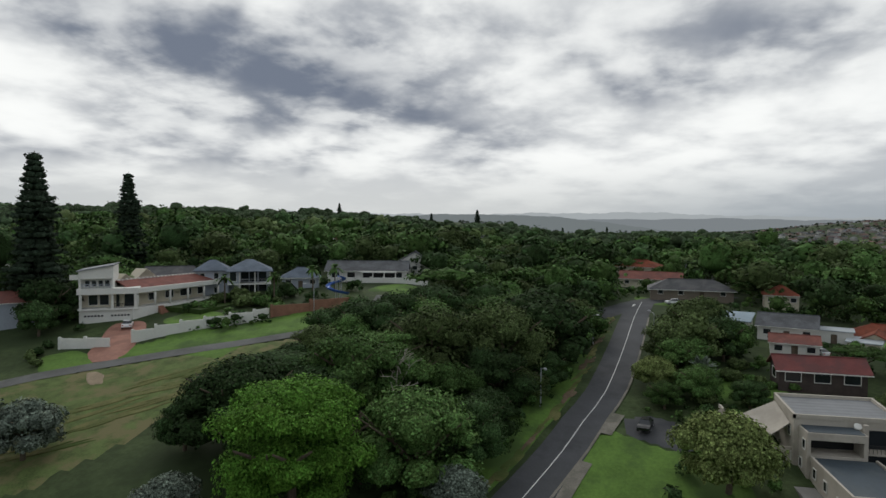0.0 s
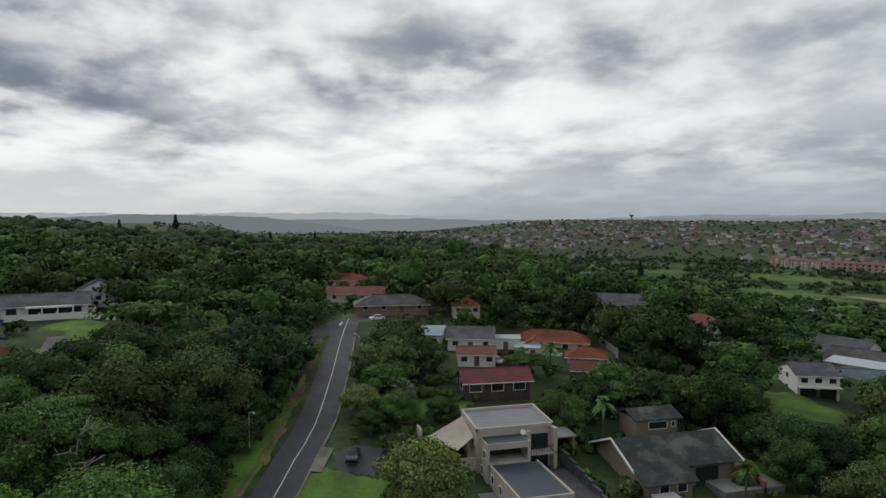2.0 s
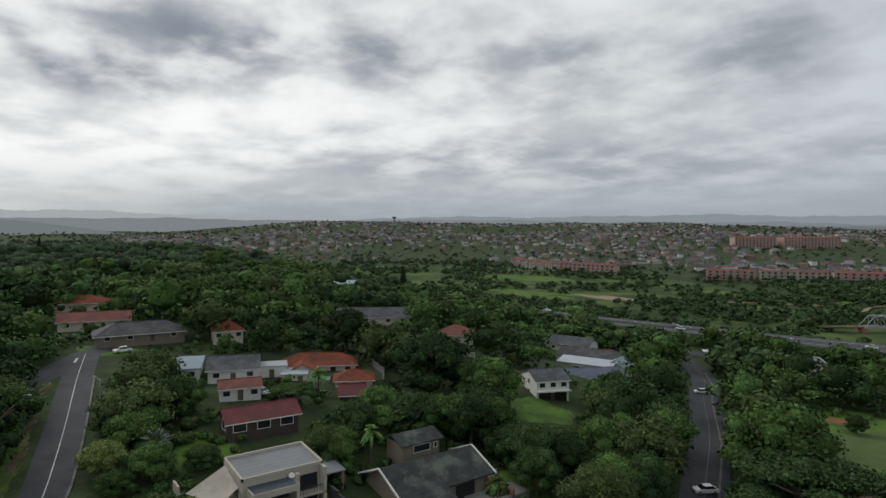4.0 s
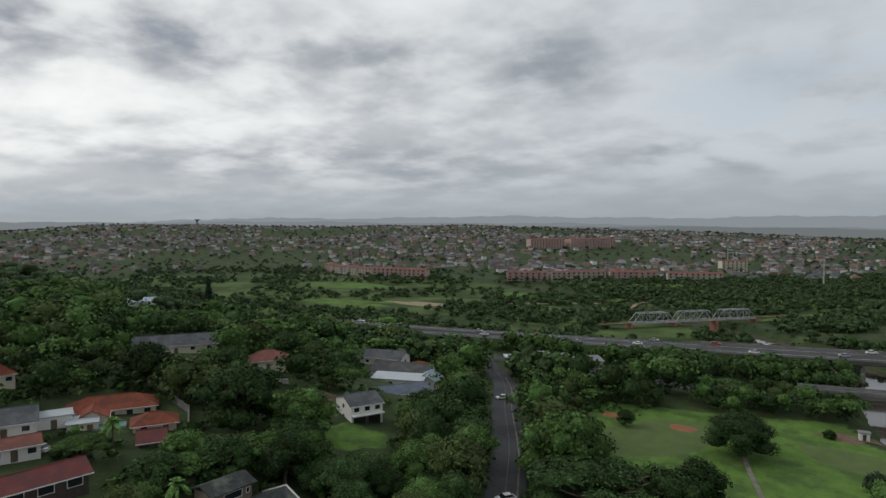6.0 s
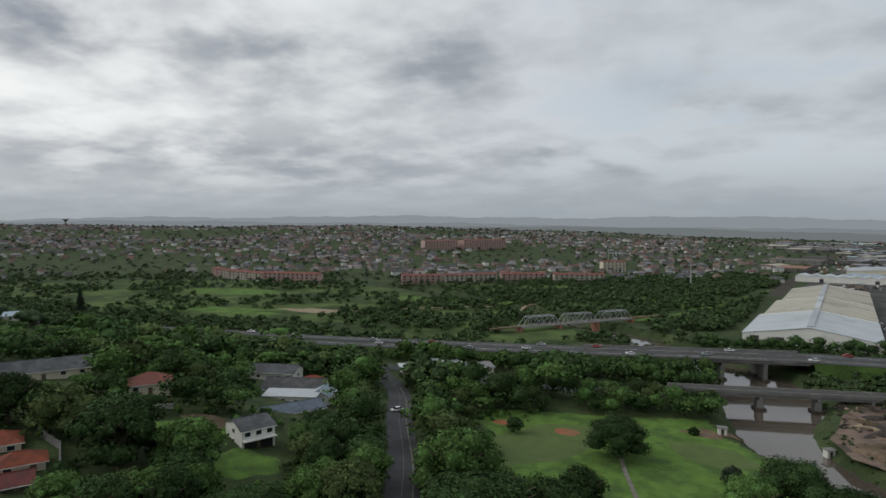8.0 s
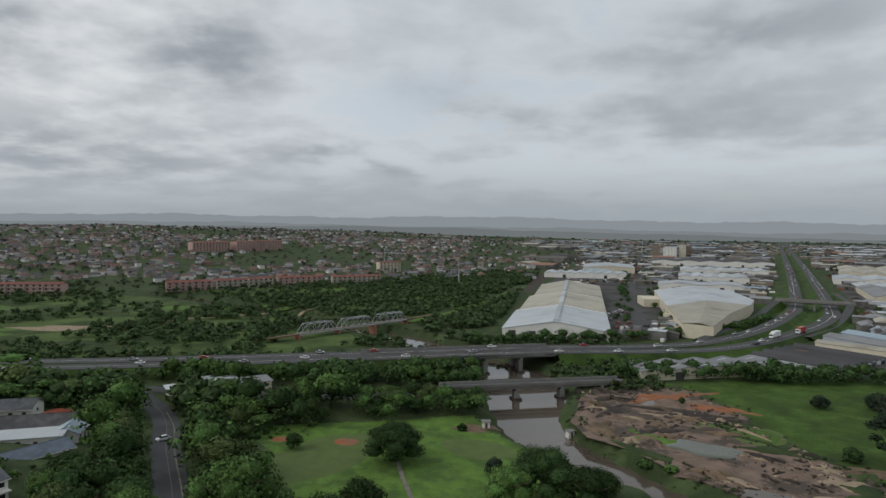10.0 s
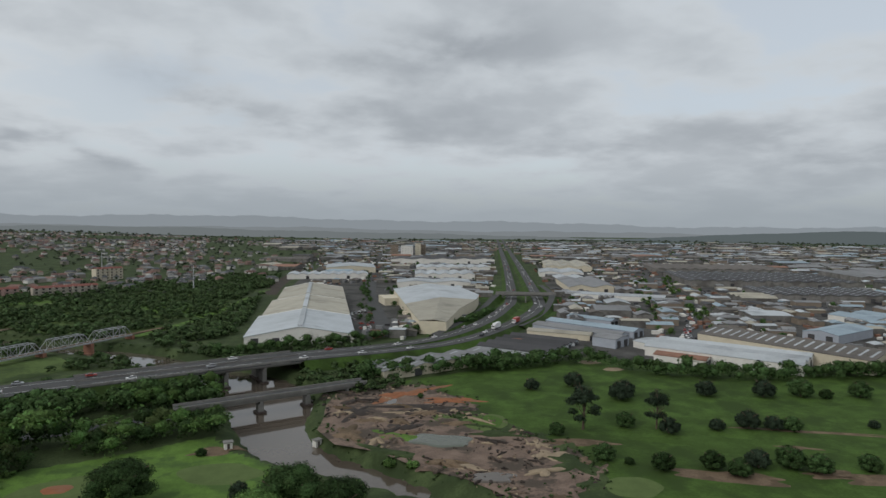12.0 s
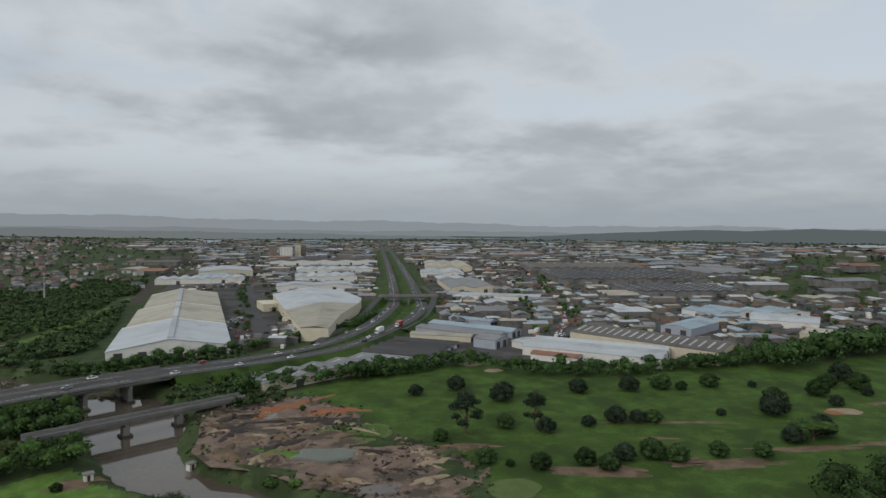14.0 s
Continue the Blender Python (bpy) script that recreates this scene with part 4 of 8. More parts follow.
def lobes_round(rng, radius, height, count, skirt=5):
    """A rounded crown of boughs of uneven size, the larger ones in the middle."""
    out = [(0, 0, height * 0.60, radius * 0.6, radius * 0.6, height * 0.30)]
    for i in range(count):
        a, q = 2.4 * i + rng.uniform(-0.5, 0.5), radius * math.sqrt((i + 0.5) / count) * rng.uniform(0.68, 0.8)
        s = radius * rng.uniform(0.26, 0.5) * (1.1 - 0.3 * q / radius)
        z = height * (0.80 - 0.42 * (q / radius) ** 2 + rng.uniform(-0.07, 0.07))
        out.append((q * math.cos(a), q * math.sin(a), z - s * 0.35, s, s * rng.uniform(0.8, 1.15), s * rng.uniform(0.6, 0.85)))
    for i in range(skirt):
        a, s = 2 * math.pi * i / skirt + rng.uniform(-0.4, 0.4), radius * rng.uniform(0.3, 0.42)
        out.append((radius * 0.6 * math.cos(a), radius * 0.6 * math.sin(a), height * rng.uniform(0.26, 0.36), s, s, s * 0.8))
    return out


def lobes_flat(rng, radius, height, count):
    """A wide, layered umbrella crown."""
    out = [(0, 0, height * 0.76, radius * 0.55, radius * 0.55, height * 0.14)]
    for i in range(count):
        a, q = 2 * math.pi * i / count + rng.uniform(-0.3, 0.3), radius * rng.uniform(0.35, 0.8)
        s = radius * rng.uniform(0.25, 0.42)
        out.append((q * math.cos(a), q * math.sin(a), height * (0.86 - 0.2 * (q / radius) ** 2 + rng.uniform(-0.08, 0.04)) - s * 0.15, s, s, s * 0.32))
    return out


PROTOS, USED = {}, {}
TREE_LABELS = {
    "dark": "broad dark green tree with a dense lumpy crown", "mid": "green leafy tree with a rounded crown", "olive": "dull olive-green tree with an airy crown",
    "flat": "wide spreading tree with a flat layered crown", "bright": "large spreading tree with bright green feathery crown", "lime": "yellow-green bushy tree beside a house",
    "silver": "silver-green bushy tree among darker trees", "pine": "tall dark tiered conifer with a narrow crown", "palm": "palm with a slender trunk and feathery fronds", "shrub": "dense dark green shrub by the water",
    "wispy": "thin grey-green tree with sparse wispy twigs", "golf": "neat dark round tree on the mown fairway", "silverpalm": "fan palm with pale silver-blue leaves", "bare": "pale leafless branching tree among bushes",
}


def make_tree(kind, variant):
    seed = {"dark": 11, "mid": 23, "olive": 37, "flat": 41, "bright": 53, "lime": 67, "silver": 71, "pine": 83, "palm": 97, "shrub": 101, "wispy": 113, "golf": 127, "silverpalm": 131, "bare": 149}[kind] + variant * 7
    rng = np.random.RandomState(seed)
    cat = {"shrub": "shrub", "palm": "palm", "silverpalm": "palm"}.get(kind, "tree")
    root = thing({"shrub": "shrub", "palm": "palm_tree", "silverpalm": "fan_palm", "pine": "conifer"}.get(kind, "tree"), TREE_LABELS[kind], cat)
    R, Hh = 5.0, 9.0
    if kind in ("dark", "mid", "olive"):
        L = lobes_round(rng, R, Hh, 12)
        m = {"dark": LEAF_DARK, "mid": LEAF_MID, "olive": LEAF_OLIVE}[kind]
        n, s = (8000, 0.135) if variant > 3 else (3000, 0.215)
        part("crown", crown_mesh("crown", L, n, s, m, rng, shrink=0.66 if kind == "olive" else 0.78), None, root)
        part("trunk", limbs(7.0, 0.38, 5.0, rng, BARK), None, root)
    elif kind == "flat":
        L = lobes_flat(rng, 6.5, 9.0, 13)
        n, s = (8000, 0.14) if variant > 3 else (3200, 0.215)
        part("crown", crown_mesh("crown", L, n, s, LEAF_DARK if variant % 2 else LEAF_MID, rng, 0.78, flat=0.6), None, root)
        part("trunk", limbs(7.4, 0.4, 8.0, rng, BARK, 5), None, root)
    elif kind == "bright":
        L = lobes_flat(rng, 8.0, 11.5, 22) + lobes_flat(rng, 7.4, 8.6, 14) + lobes_round(rng, 6.6, 9.6, 16)
        part("crown", crown_mesh("crown", L, 42000, 0.14, LEAF_BRIGHT, rng, 0.8, flat=0.7), None, root)
        part("trunk", limbs(8.0, 0.6, 10.0, rng, BARK, 6), None, root)
    elif kind == "lime":
        part("crown", crown_mesh("crown", lobes_round(rng, 4.2, 7.0, 18), 9000, 0.15, LEAF_LIME, rng, 0.76), None, root)
        part("trunk", limbs(5.0, 0.3, 4.0, rng, BARK), None, root)
    elif kind == "silver":
        part("crown", crown_mesh("crown", lobes_round(rng, 3.6, 6.5, 16), 6500, 0.15, LEAF_SILVER, rng, 0.76), None, root)
        part("trunk", limbs(5.0, 0.28, 3.6, rng, BARK), None, root)
    elif kind == "golf":
        L = lobes_round(rng, 2.7, 4.8, 9)
        L = [(x, y, z * 0.82, a, b, c * 1.15) for x, y, z, a, b, c in L] + [(1.7 * math.cos(q), 1.7 * math.sin(q), 1.3, 0.95, 0.95, 1.0) for q in (0.3, 1.6, 2.8, 4.0, 5.2)]
        part("crown", crown_mesh("crown", L, 1900, 0.165, (LEAF_PINE, LEAF_DARK, LEAF_PINE)[variant % 3], rng, 0.78), None, root)
        part("trunk", limbs(4.0, 0.22, 2.4, rng, BARK, 3), None, root)
    elif kind == "shrub":
        L = [(rng.uniform(-1.1, 1.1), rng.uniform(-1.1, 1.1), 0.7 + rng.uniform(0, 0.6), 0.95, 0.95, 0.9) for _ in range(5)]
        part("crown", crown_mesh("crown", L, 420, 0.26, (LEAF_DARK, LEAF_MID, LEAF_OLIVE)[variant % 3], rng, 0.86), None, root)
        part("stem", Geo().rod((0, 0, -0.3), (0, 0, 0.8), 0.1, 0.06), BARK, root)
    elif kind == "pine":
        L, z = [], 2.6
        while z < 21.5:
            r = 4.4 * (1 - (z - 1) / 23) ** 0.7 * rng.uniform(0.78, 1.12)
            for i in range(6):
                a = 2 * math.pi * i / 6 + rng.uniform(-0.35, 0.35)
                q = r * rng.uniform(0.8, 1.15)
                L.append((math.cos(a) * q * 0.6, math.sin(a) * q * 0.6, z + q * 0.2, q * 0.4 + 0.25, q * 0.4 + 0.25, 0.55))
            L.append((0, 0, z, 0.7, 0.7, 0.7))
            z += 0.82
        part("crown", crown_mesh("crown", L, 4600, 0.24, LEAF_PINE, rng, 0.8, flat=0.2), None, root)
        part("trunk", Geo().rod((0, 0, -0.8), (0, 0, 22.5), 0.42, 0.05, 7), BARK, root)
    elif kind == "wispy":
        g = Geo()
        g.rod((0, 0, -0.5), (0.2, 0, 4), 0.22, 0.16)
        for i in range(26):
            a, z = rng.uniform(0, 6.28), rng.uniform(2.5, 7.5)
            r = rng.uniform(1.2, 3.0) * (1 - z / 14)
            g.rod((0.2, 0, z * 0.7), (math.cos(a) * r, math.sin(a) * r, z + rng.uniform(0.6, 1.8)), 0.07, 0.02, 4)
        part("trunk", g, BARK, root)
        part("crown", crown_mesh("crown", lobes_round(rng, 2.8, 9.0, 12, 3), 4200, 0.15, LEAF_PINE, rng, 0, thin=(0.3, 1.1)), None, root)
    elif kind == "bare":
        g = Geo()
        def fork(p, d, length, r, deep):
            q = p + d * length
            g.rod(p, q, r, r * 0.65, 5)
            if deep:
                for _ in range(3):
                    e = (d + Vector(rng.normal(scale=0.55, size=3))).normalized()
                    e.z = abs(e.z) * 0.6 + 0.1
                    fork(q, e.normalized(), length * 0.72, r * 0.6, deep - 1)
        fork(Vector((0, 0, -0.5)), Vector((0.1, 0, 1)), 2.6, 0.2, 4)
        part("trunk", g, PALEBARK, root)
    else:
        g, height = Geo(), 6.0 if kind == "palm" else 3.4
        count, reach = (22, 2.6) if kind == "palm" else (44, 2.6)
        for i in range(count):
            a, e = rng.uniform(0, 6.28), rng.uniform(-0.35, 1.25)
            p, w = Vector((0, 0, height)), Vector((-math.sin(a), math.cos(a), 0)) * (0.34 if kind == "palm" else 0.5)
            d = Vector((math.cos(a) * math.cos(e), math.sin(a) * math.cos(e), math.sin(e)))
            prev = (p - w * 0.3, p + w * 0.3)
            for s in range(1, 5):
                q = p + d * reach * s / 4 - Vector((0, 0, 0.10 * s * s * (1 if kind == "palm" else 0.35)))
                k = w * (1.0, 1.0, 0.75, 0.1)[s - 1]
                n = len(g.v)
                g.v += [tuple(prev[0]), tuple(prev[1]), tuple(q + k), tuple(q - k)]
                g.f.append((n, n + 1, n + 2, n + 3))
                prev = (q - k, q + k)
        part("fronds", g, LEAF_MID if kind == "palm" else LEAF_SILVER, root)
        part("trunk", Geo().rod((0, 0, -0.5), (0, 0, height), 0.2, 0.13), BARK, root)
    return root


VARIANTS = {"dark": 4, "mid": 3, "olive": 3, "flat": 3, "golf": 3, "shrub": 3, "pine": 2, "wispy": 2, "silver": 2}


def plant(kind, x, y, scale=1.0, tall=1.0, variant=None, z=None, group=""):
    """A tree at a spot, as a copy of one of its kind's few shapes."""
    spin = (x * 37.7 + y * 91.3) % 360
    if variant is None:
        variant = int(abs(x * 13.1 + y * 7.7)) % VARIANTS.get(kind, 1)
        if kind in ("dark", "mid", "olive", "flat") and math.hypot(x, y) < 108:
            variant = 4 + variant % 3
    m = pose(x, y, at(x, y) if z is None else z, 0, 0, spin) @ Matrix.Diagonal((scale, scale, scale * tall, 1))
    key = (kind, variant)
    if key not in PROTOS:
        PROTOS[key] = make_tree(kind, variant)
        PROTOS[key].matrix_basis = m
        return PROTOS[key]
    first = PROTOS[key]
    ob = copy_thing(first, m @ Matrix.Diagonal((*[1 / s for s in first.scale], 1)))
    if group:
        tagged(ob, group=group)
    return ob


# the trees that stand out
plant("bright", -57.5, -27, 1.0, 1.5)
plant("lime", -77, 18.6, 1.38, 1.12)
plant("lime", -105.5, 13.9, 0.85, 1.0)
plant("silverpalm", -104.5, 21, 1.05, 1.1)
plant("silver", -52, -5.5, 1.0)
plant("silver", -61, -63, 1.25)
plant("silver", -53, -38, 1.0)
plant("silver", -66, -12, 1.1)
plant("bare", -82, -24, 1.6)
plant("bare", -64, -32, 1.1)
plant("pine", -109, -108, 1.5, 1.03)
plant("pine", -157, -124, 1.3, 1.02)
plant("pine", -640, -94, 1.15)
plant("pine", -850, -9, 1.15)
plant("pine", -700, 40, 0.8)
plant("pine", -417, 267, 0.85)
plant("pine", -560, -125, 0.8)
plant("pine", -600, -230, 0.9)
plant("wispy", 110.5, 187, 2.3, 0.85, group="golf course trees")
plant("wispy", 135.5, 180.5, 1.6, 1.1, group="golf course trees")
plant("mid", -110, 18, 0.9, 1.0)
plant("olive", -116, 17, 0.9, 1.1)
plant("mid", -101, 20, 0.75, 1.0)
for kind, x, y, s in (("silver", -62, -73, 1.3), ("mid", -66, -80, 1.0), ("dark", -66, -45, 0.75), ("olive", -70, -40, 0.7), ("dark", -104, -101, 1.2), ("mid", -113, -104, 1.0), ("dark", -99, -98, 0.8), ("mid", -120, -98, 1.1), ("dark", -116, -112, 1.3)):
    plant(kind, x, y, s)
for x, y, s in ((-131, -74, 1.1), (-129, -70, 0.9), (-133, -66, 1.2), (-127, -78, 0.9), (-136, -64, 1.3), (-126, -66, 1.0), (-124, -71, 0.8), (-121, -76, 0.8)):
    plant("shrub", x, y, s * 1.3)
for x, y in ((-91, 52), (-70, 62), (-127, -76), (-131, -66), (-139, -60), (-143, -56), (-118, 55)):
    plant("palm", x, y, 0.95 + 0.02 * (abs(x) % 5))
# scattered trees of the fairways: spot and size
for x, y, s in ((102.9, 160.2, 1.0), (108, 155, 0.45), (115, 149, 1.0), (129.6, 145.5, 1.05), (133, 138.6, 1.0), (143, 142.4, 1.1), (152, 139.4, 1.25), (157, 134, 1.1), (172.5, 131, 0.95),
                (185, 124.6, 0.95), (229, 150.7, 1.7), (240, 158, 1.5), (210, 160, 0.6), (179.5, 165.8, 1.0), (174.4, 168.4, 1.0), (167, 172, 1.3), (155, 173.4, 0.85), (137, 175.5, 1.1),
                (126.5, 185.5, 1.0), (99.4, 184.8, 0.8), (115.6, 240, 1.0), (136, 240, 1.3), (144, 216, 1.5), (149, 221, 1.3), (182, 211.4, 1.3), (204, 203.4, 1.4), (219.6, 199.7, 1.5),
                (226.6, 194, 0.8), (242, 191.6, 1.3), (259.7, 182.7, 0.6), (264, 147, 0.9), (292, 150, 0.8), (291, 167, 1.2), (272, 160, 1.4), (222, 128, 1.5), (206, 128, 1.2), (-2.3, 163.3, 0.85),
                (-14, 197, 0.5), (300, 158, 1.5), (310, 172, 1.7)):
    plant("golf", x, y, s * 1.32, group="golf course trees")
plant("flat", 214, 126, 1.15, 0.75, group="golf course trees")
plant("dark", -31, 168, 1.85, 0.72, variant=5)
plant("dark", -62, 172, 0.6)
plant("dark", 10, 148, 1.7, 0.95, variant=4)
plant("dark", 20, 141, 1.5, 0.95, variant=6)
plant("mid", 2, 143, 1.3, 0.95, variant=4)
plant("mid", 25, 152, 0.8)
for x, y, s in ((40, 178, 0.5), (46, 172, 0.45), (66, 240, 0.4)):
    plant("shrub", x, y, s * 2.4)


# large garden trees between the houses: kind, spot, size, stretch
for kind, x, y, s, tall in (("dark", -111, 78, 1.9, 0.95), ("mid", -101, 86, 1.5, 0.95), ("dark", -121, 84, 1.5, 1.0), ("olive", -118, 21.5, 1.25, 0.95), ("olive", -129, 24, 1.2, 0.95), ("mid", -112, 21, 0.85, 1.0),
                            ("mid", -123, 29.5, 1.0, 0.95), ("olive", -140, 28, 1.0, 1.0), ("mid", -98, 14.5, 0.6, 0.9), ("dark", -100, 27, 0.6, 0.9), ("mid", -94, 47, 0.75, 0.9), ("dark", -99, 53, 1.0, 0.9),
                            ("mid", -91, 46.5, 0.55, 1.2), ("dark", -96, 64, 1.15, 0.9), ("mid", -106, 62, 0.9, 0.9), ("dark", -92, 74, 1.1, 0.9), ("dark", -80, 76, 1.0, 0.9), ("olive", -131, 84, 1.1, 1.0),
                            ("olive", -139, 80, 1.0, 1.0), ("dark", -150, 78, 1.4, 1.0), ("mid", -91, 112, 1.0, 1.0), ("dark", -92, 120, 1.1, 0.9), ("olive", -86, 106, 0.9, 1.1), ("dark", -97, 123, 1.0, 0.9)):
    plant(kind, x, y, s, tall)
for k in range(70):
    a = random.Random(300 + k)
    x, y = a.choice(((-96, 17), (-96, 22), (-108, 30), (-100, 31), (-72, 48), (-70, 66), (-88, 44), (-64, 58), (-120, 50), (-112, 33), (-98, 44), (-130, -72), (-128, -76), (-90, -88), (-128, -60), (-122, -56)))
    plant("shrub", x + a.uniform(-5, 5), y + a.uniform(-4, 4), a.uniform(0.5, 1.2))


# woods and garden trees
def near_line(x, y, line, w):
    for a, b in zip(line, line[1:]):
        ax, ay, dx, dy = a[0], a[1], b[0] - a[0], b[1] - a[1]
        k = min(1.0, max(0.0, ((x - ax) * dx + (y - ay) * dy) / (dx * dx + dy * dy)))
        if math.hypot(x - ax - dx * k, y - ay - dy * k) < w:
            return True
    return False


def clear_of(x, y, room):
    for cx, cy, r in CLEARINGS:
        if (x - cx) ** 2 + (y - cy) ** 2 < (r + room) ** 2:
            return False
    return not (near_line(x, y, ROAD_A, 5 + room * 0.8) or near_line(x, y, ROAD_B, 3.5 + room * 0.8) or near_line(x, y, ROAD_C, 4.6 + room * 0.7) or near_line(x, y, HIGHWAY, 14 + room * 0.7)
                or near_line(x, y, LOW_ROAD, 6 + room) or near_line(x, y, ((-24, 239), (40, 258)), 5 + room) or near_line(x, y, RIVER[2:12], 16 + room * 0.6))


# houses, lawns and open views: x, y, radius
CLEARINGS = [(-44, 176, 12), (-46, 162, 9), (-38, 157, 8), (-30, 166, 8), (-66, 182, 6), (-145, 176, 6), (-132, 158, 7), (-122, 134, 8), (-114, 132, 7), (-128, -84, 7), (-120, -94, 8), (-111, 78, 8), (-121, 84, 5), (-118, 21, 4), (-129, 24, 5), (-125, 66, 4), (-82, 34, 12), (-70, 36, 9), (-80, 56, 12), (-70, 60, 9), (-62, 52, 7), (-104, 38, 8), (-97, 36, 5), (-92, 21, 5), (-82, 8, 8), (-107, 28, 6), (-140, 45, 10), (-128, 40, 8), (-118, 38, 5),
             (-138, 64, 10), (-126, 63, 8), (-115, 58, 4), (-206, 26, 9), (-178, 33, 9), (-166, 30, 6), (-106, 109, 8), (-98, 100, 9), (-92, 92, 5), (-118, 103, 10), (-130, 150, 12), (-150, 178, 14), (-120, 142, 8),
             (-184, 106, 11), (-152, 117, 6), (-126, 94, 7), (-355, 190, 10), (-112, -88, 13), (-100, -82, 11), (-90, -80, 9), (-112, -74, 9), (-100, -64, 9), (-92, -58, 9), (-84, -66, 10), (-138, -80, 10), (-126, -70, 8),
             (-150, -66, 7), (-140, -58, 6), (-163, -54, 12), (-148, -44, 8), (-132, -40, 8), (-116, -46, 8), (-104, -110, 8), (-92, -98, 8), (-74, -64, 13), (-62, -68, 12), (-70, -56, 6), (-96, -46, 5), (-57, -27, 9),
             (-77, 18, 4), (-105, 14, 3), (-104, 21, 3), (-109, -108, 3), (-125, 228, 11), (-105, 236, 9), (-62, 170, 16), (-48, 140, 14), (-20, 185, 22), (-10, 150, 24), (-50, 190, 12), (-140, -100, 6), (-152, -92, 6), (-62, 8, 16), (-62, 25, 9), (-74, 22, 5), (-88, 9, 7), (-93, 13, 4), (-142, -45, 9), (-152, -40, 7), (-136, -50, 7), (-118, -58, 7), (-108, -54, 8), (-125, -50, 7), (-80, -58, 10), (-88, -50, 6), (-97, 97, 9)]



# houses that show between the trees: x, y, the lowest height seen, half width, eye height
SEEN = ((-138, -80, 23.5, 12, 41), (-150, -68, 25, 6, 41), (-163, -54, 25, 11, 42), (-108.5, 39, 14.8, 8, 46), (-141, 44, 18.6, 8, 46), (-128, 40.5, 16.8, 6, 46), (-210, 26, 23, 12, 48), (-182, 33, 20.6, 12, 48),
        (-172, 53, 22.5, 5, 48), (-142, 63, 16.6, 11, 47), (-126, 66.5, 14.8, 6, 47), (-118.5, 62.5, 14.6, 4, 47), (-102.4, 109.7, 9.8, 6, 52), (-97, 97, 9, 7, 54), (-119, 102, 12, 9, 56), (-124, 149, 6, 12, 58),
        (-146, 172, 5, 12, 58), (-166, 186, 5.5, 11, 56), (-184, 106, 19.5, 12, 57), (-152, 117, 16, 5, 57), (-358, 190, 14, 12, 54), (-345, 204, 10, 10, 54), (-240, 26, 26, 8, 46), (-105, -111, 20, 6, 41))


def hides(x, y, r, top):
    for hx, hy, hz, w, eye in SEEN:
        D = math.hypot(hx, hy)
        u, v = hx / D, hy / D
        go = x * u + y * v
        if 0 < go < D - 2 and abs(x * v - y * u) < w * go / D + r * 0.45 and top > eye + (hz - eye) * go / D:
            return True
    return False


def template(kind, seed, boughs, count, size, lumps, k=6, rings=4):
    """One crown's leaf clumps and lumps as arrays of corners, quads and facings, of radius 5 and height 9."""
    rng = np.random.RandomState(seed)
    L = lobes_flat(rng, 6.0, 8.5, boughs) if kind == "flat" else lobes_round(rng, 5.0, 9.0, boughs)
    v1, f1, n1 = leaf_cloud(L, count, size, rng)
    C = [(x, y, z, rx * 0.95, ry * 0.95, rz * 0.9) for x, y, z, rx, ry, rz in L[:lumps]]
    v2, f2 = core(C, 1.0, rng, k, rings)
    return np.concatenate([v1, np.array(v2)]), np.concatenate([f1, np.array(f2) + len(v1)]), np.concatenate([n1, core_facing(v2, C, k, rings)])


def wood(name, spots, forms, material, label, seed):
    """Trees past counting, joined: each spot (x, y, scale, stretch) takes one of the forms, turned at random."""
    rng = np.random.RandomState(seed)
    vs, fs, ns, n = [], [], [], 0
    for x, y, s, tall in spots:
        v, f, e = forms[rng.randint(len(forms))]
        a = rng.uniform(0, 6.28)
        c, d = math.cos(a) * s, math.sin(a) * s
        w = np.stack([v[:, 0] * c - v[:, 1] * d + x, v[:, 0] * d + v[:, 1] * c + y, v[:, 2] * s * tall + at(x, y) - 0.3], 1)
        ns.append(np.stack([(e[:, 0] * c - e[:, 1] * d) / s, (e[:, 0] * d + e[:, 1] * c) / s, e[:, 2]], 1))
        vs.append(w)
        fs.append(f + n)
        n += len(v)
    return sole(name, quad_mesh(name, np.concatenate(vs), np.concatenate(fs), material, np.concatenate(ns)), material, label, "trees", "stuff")


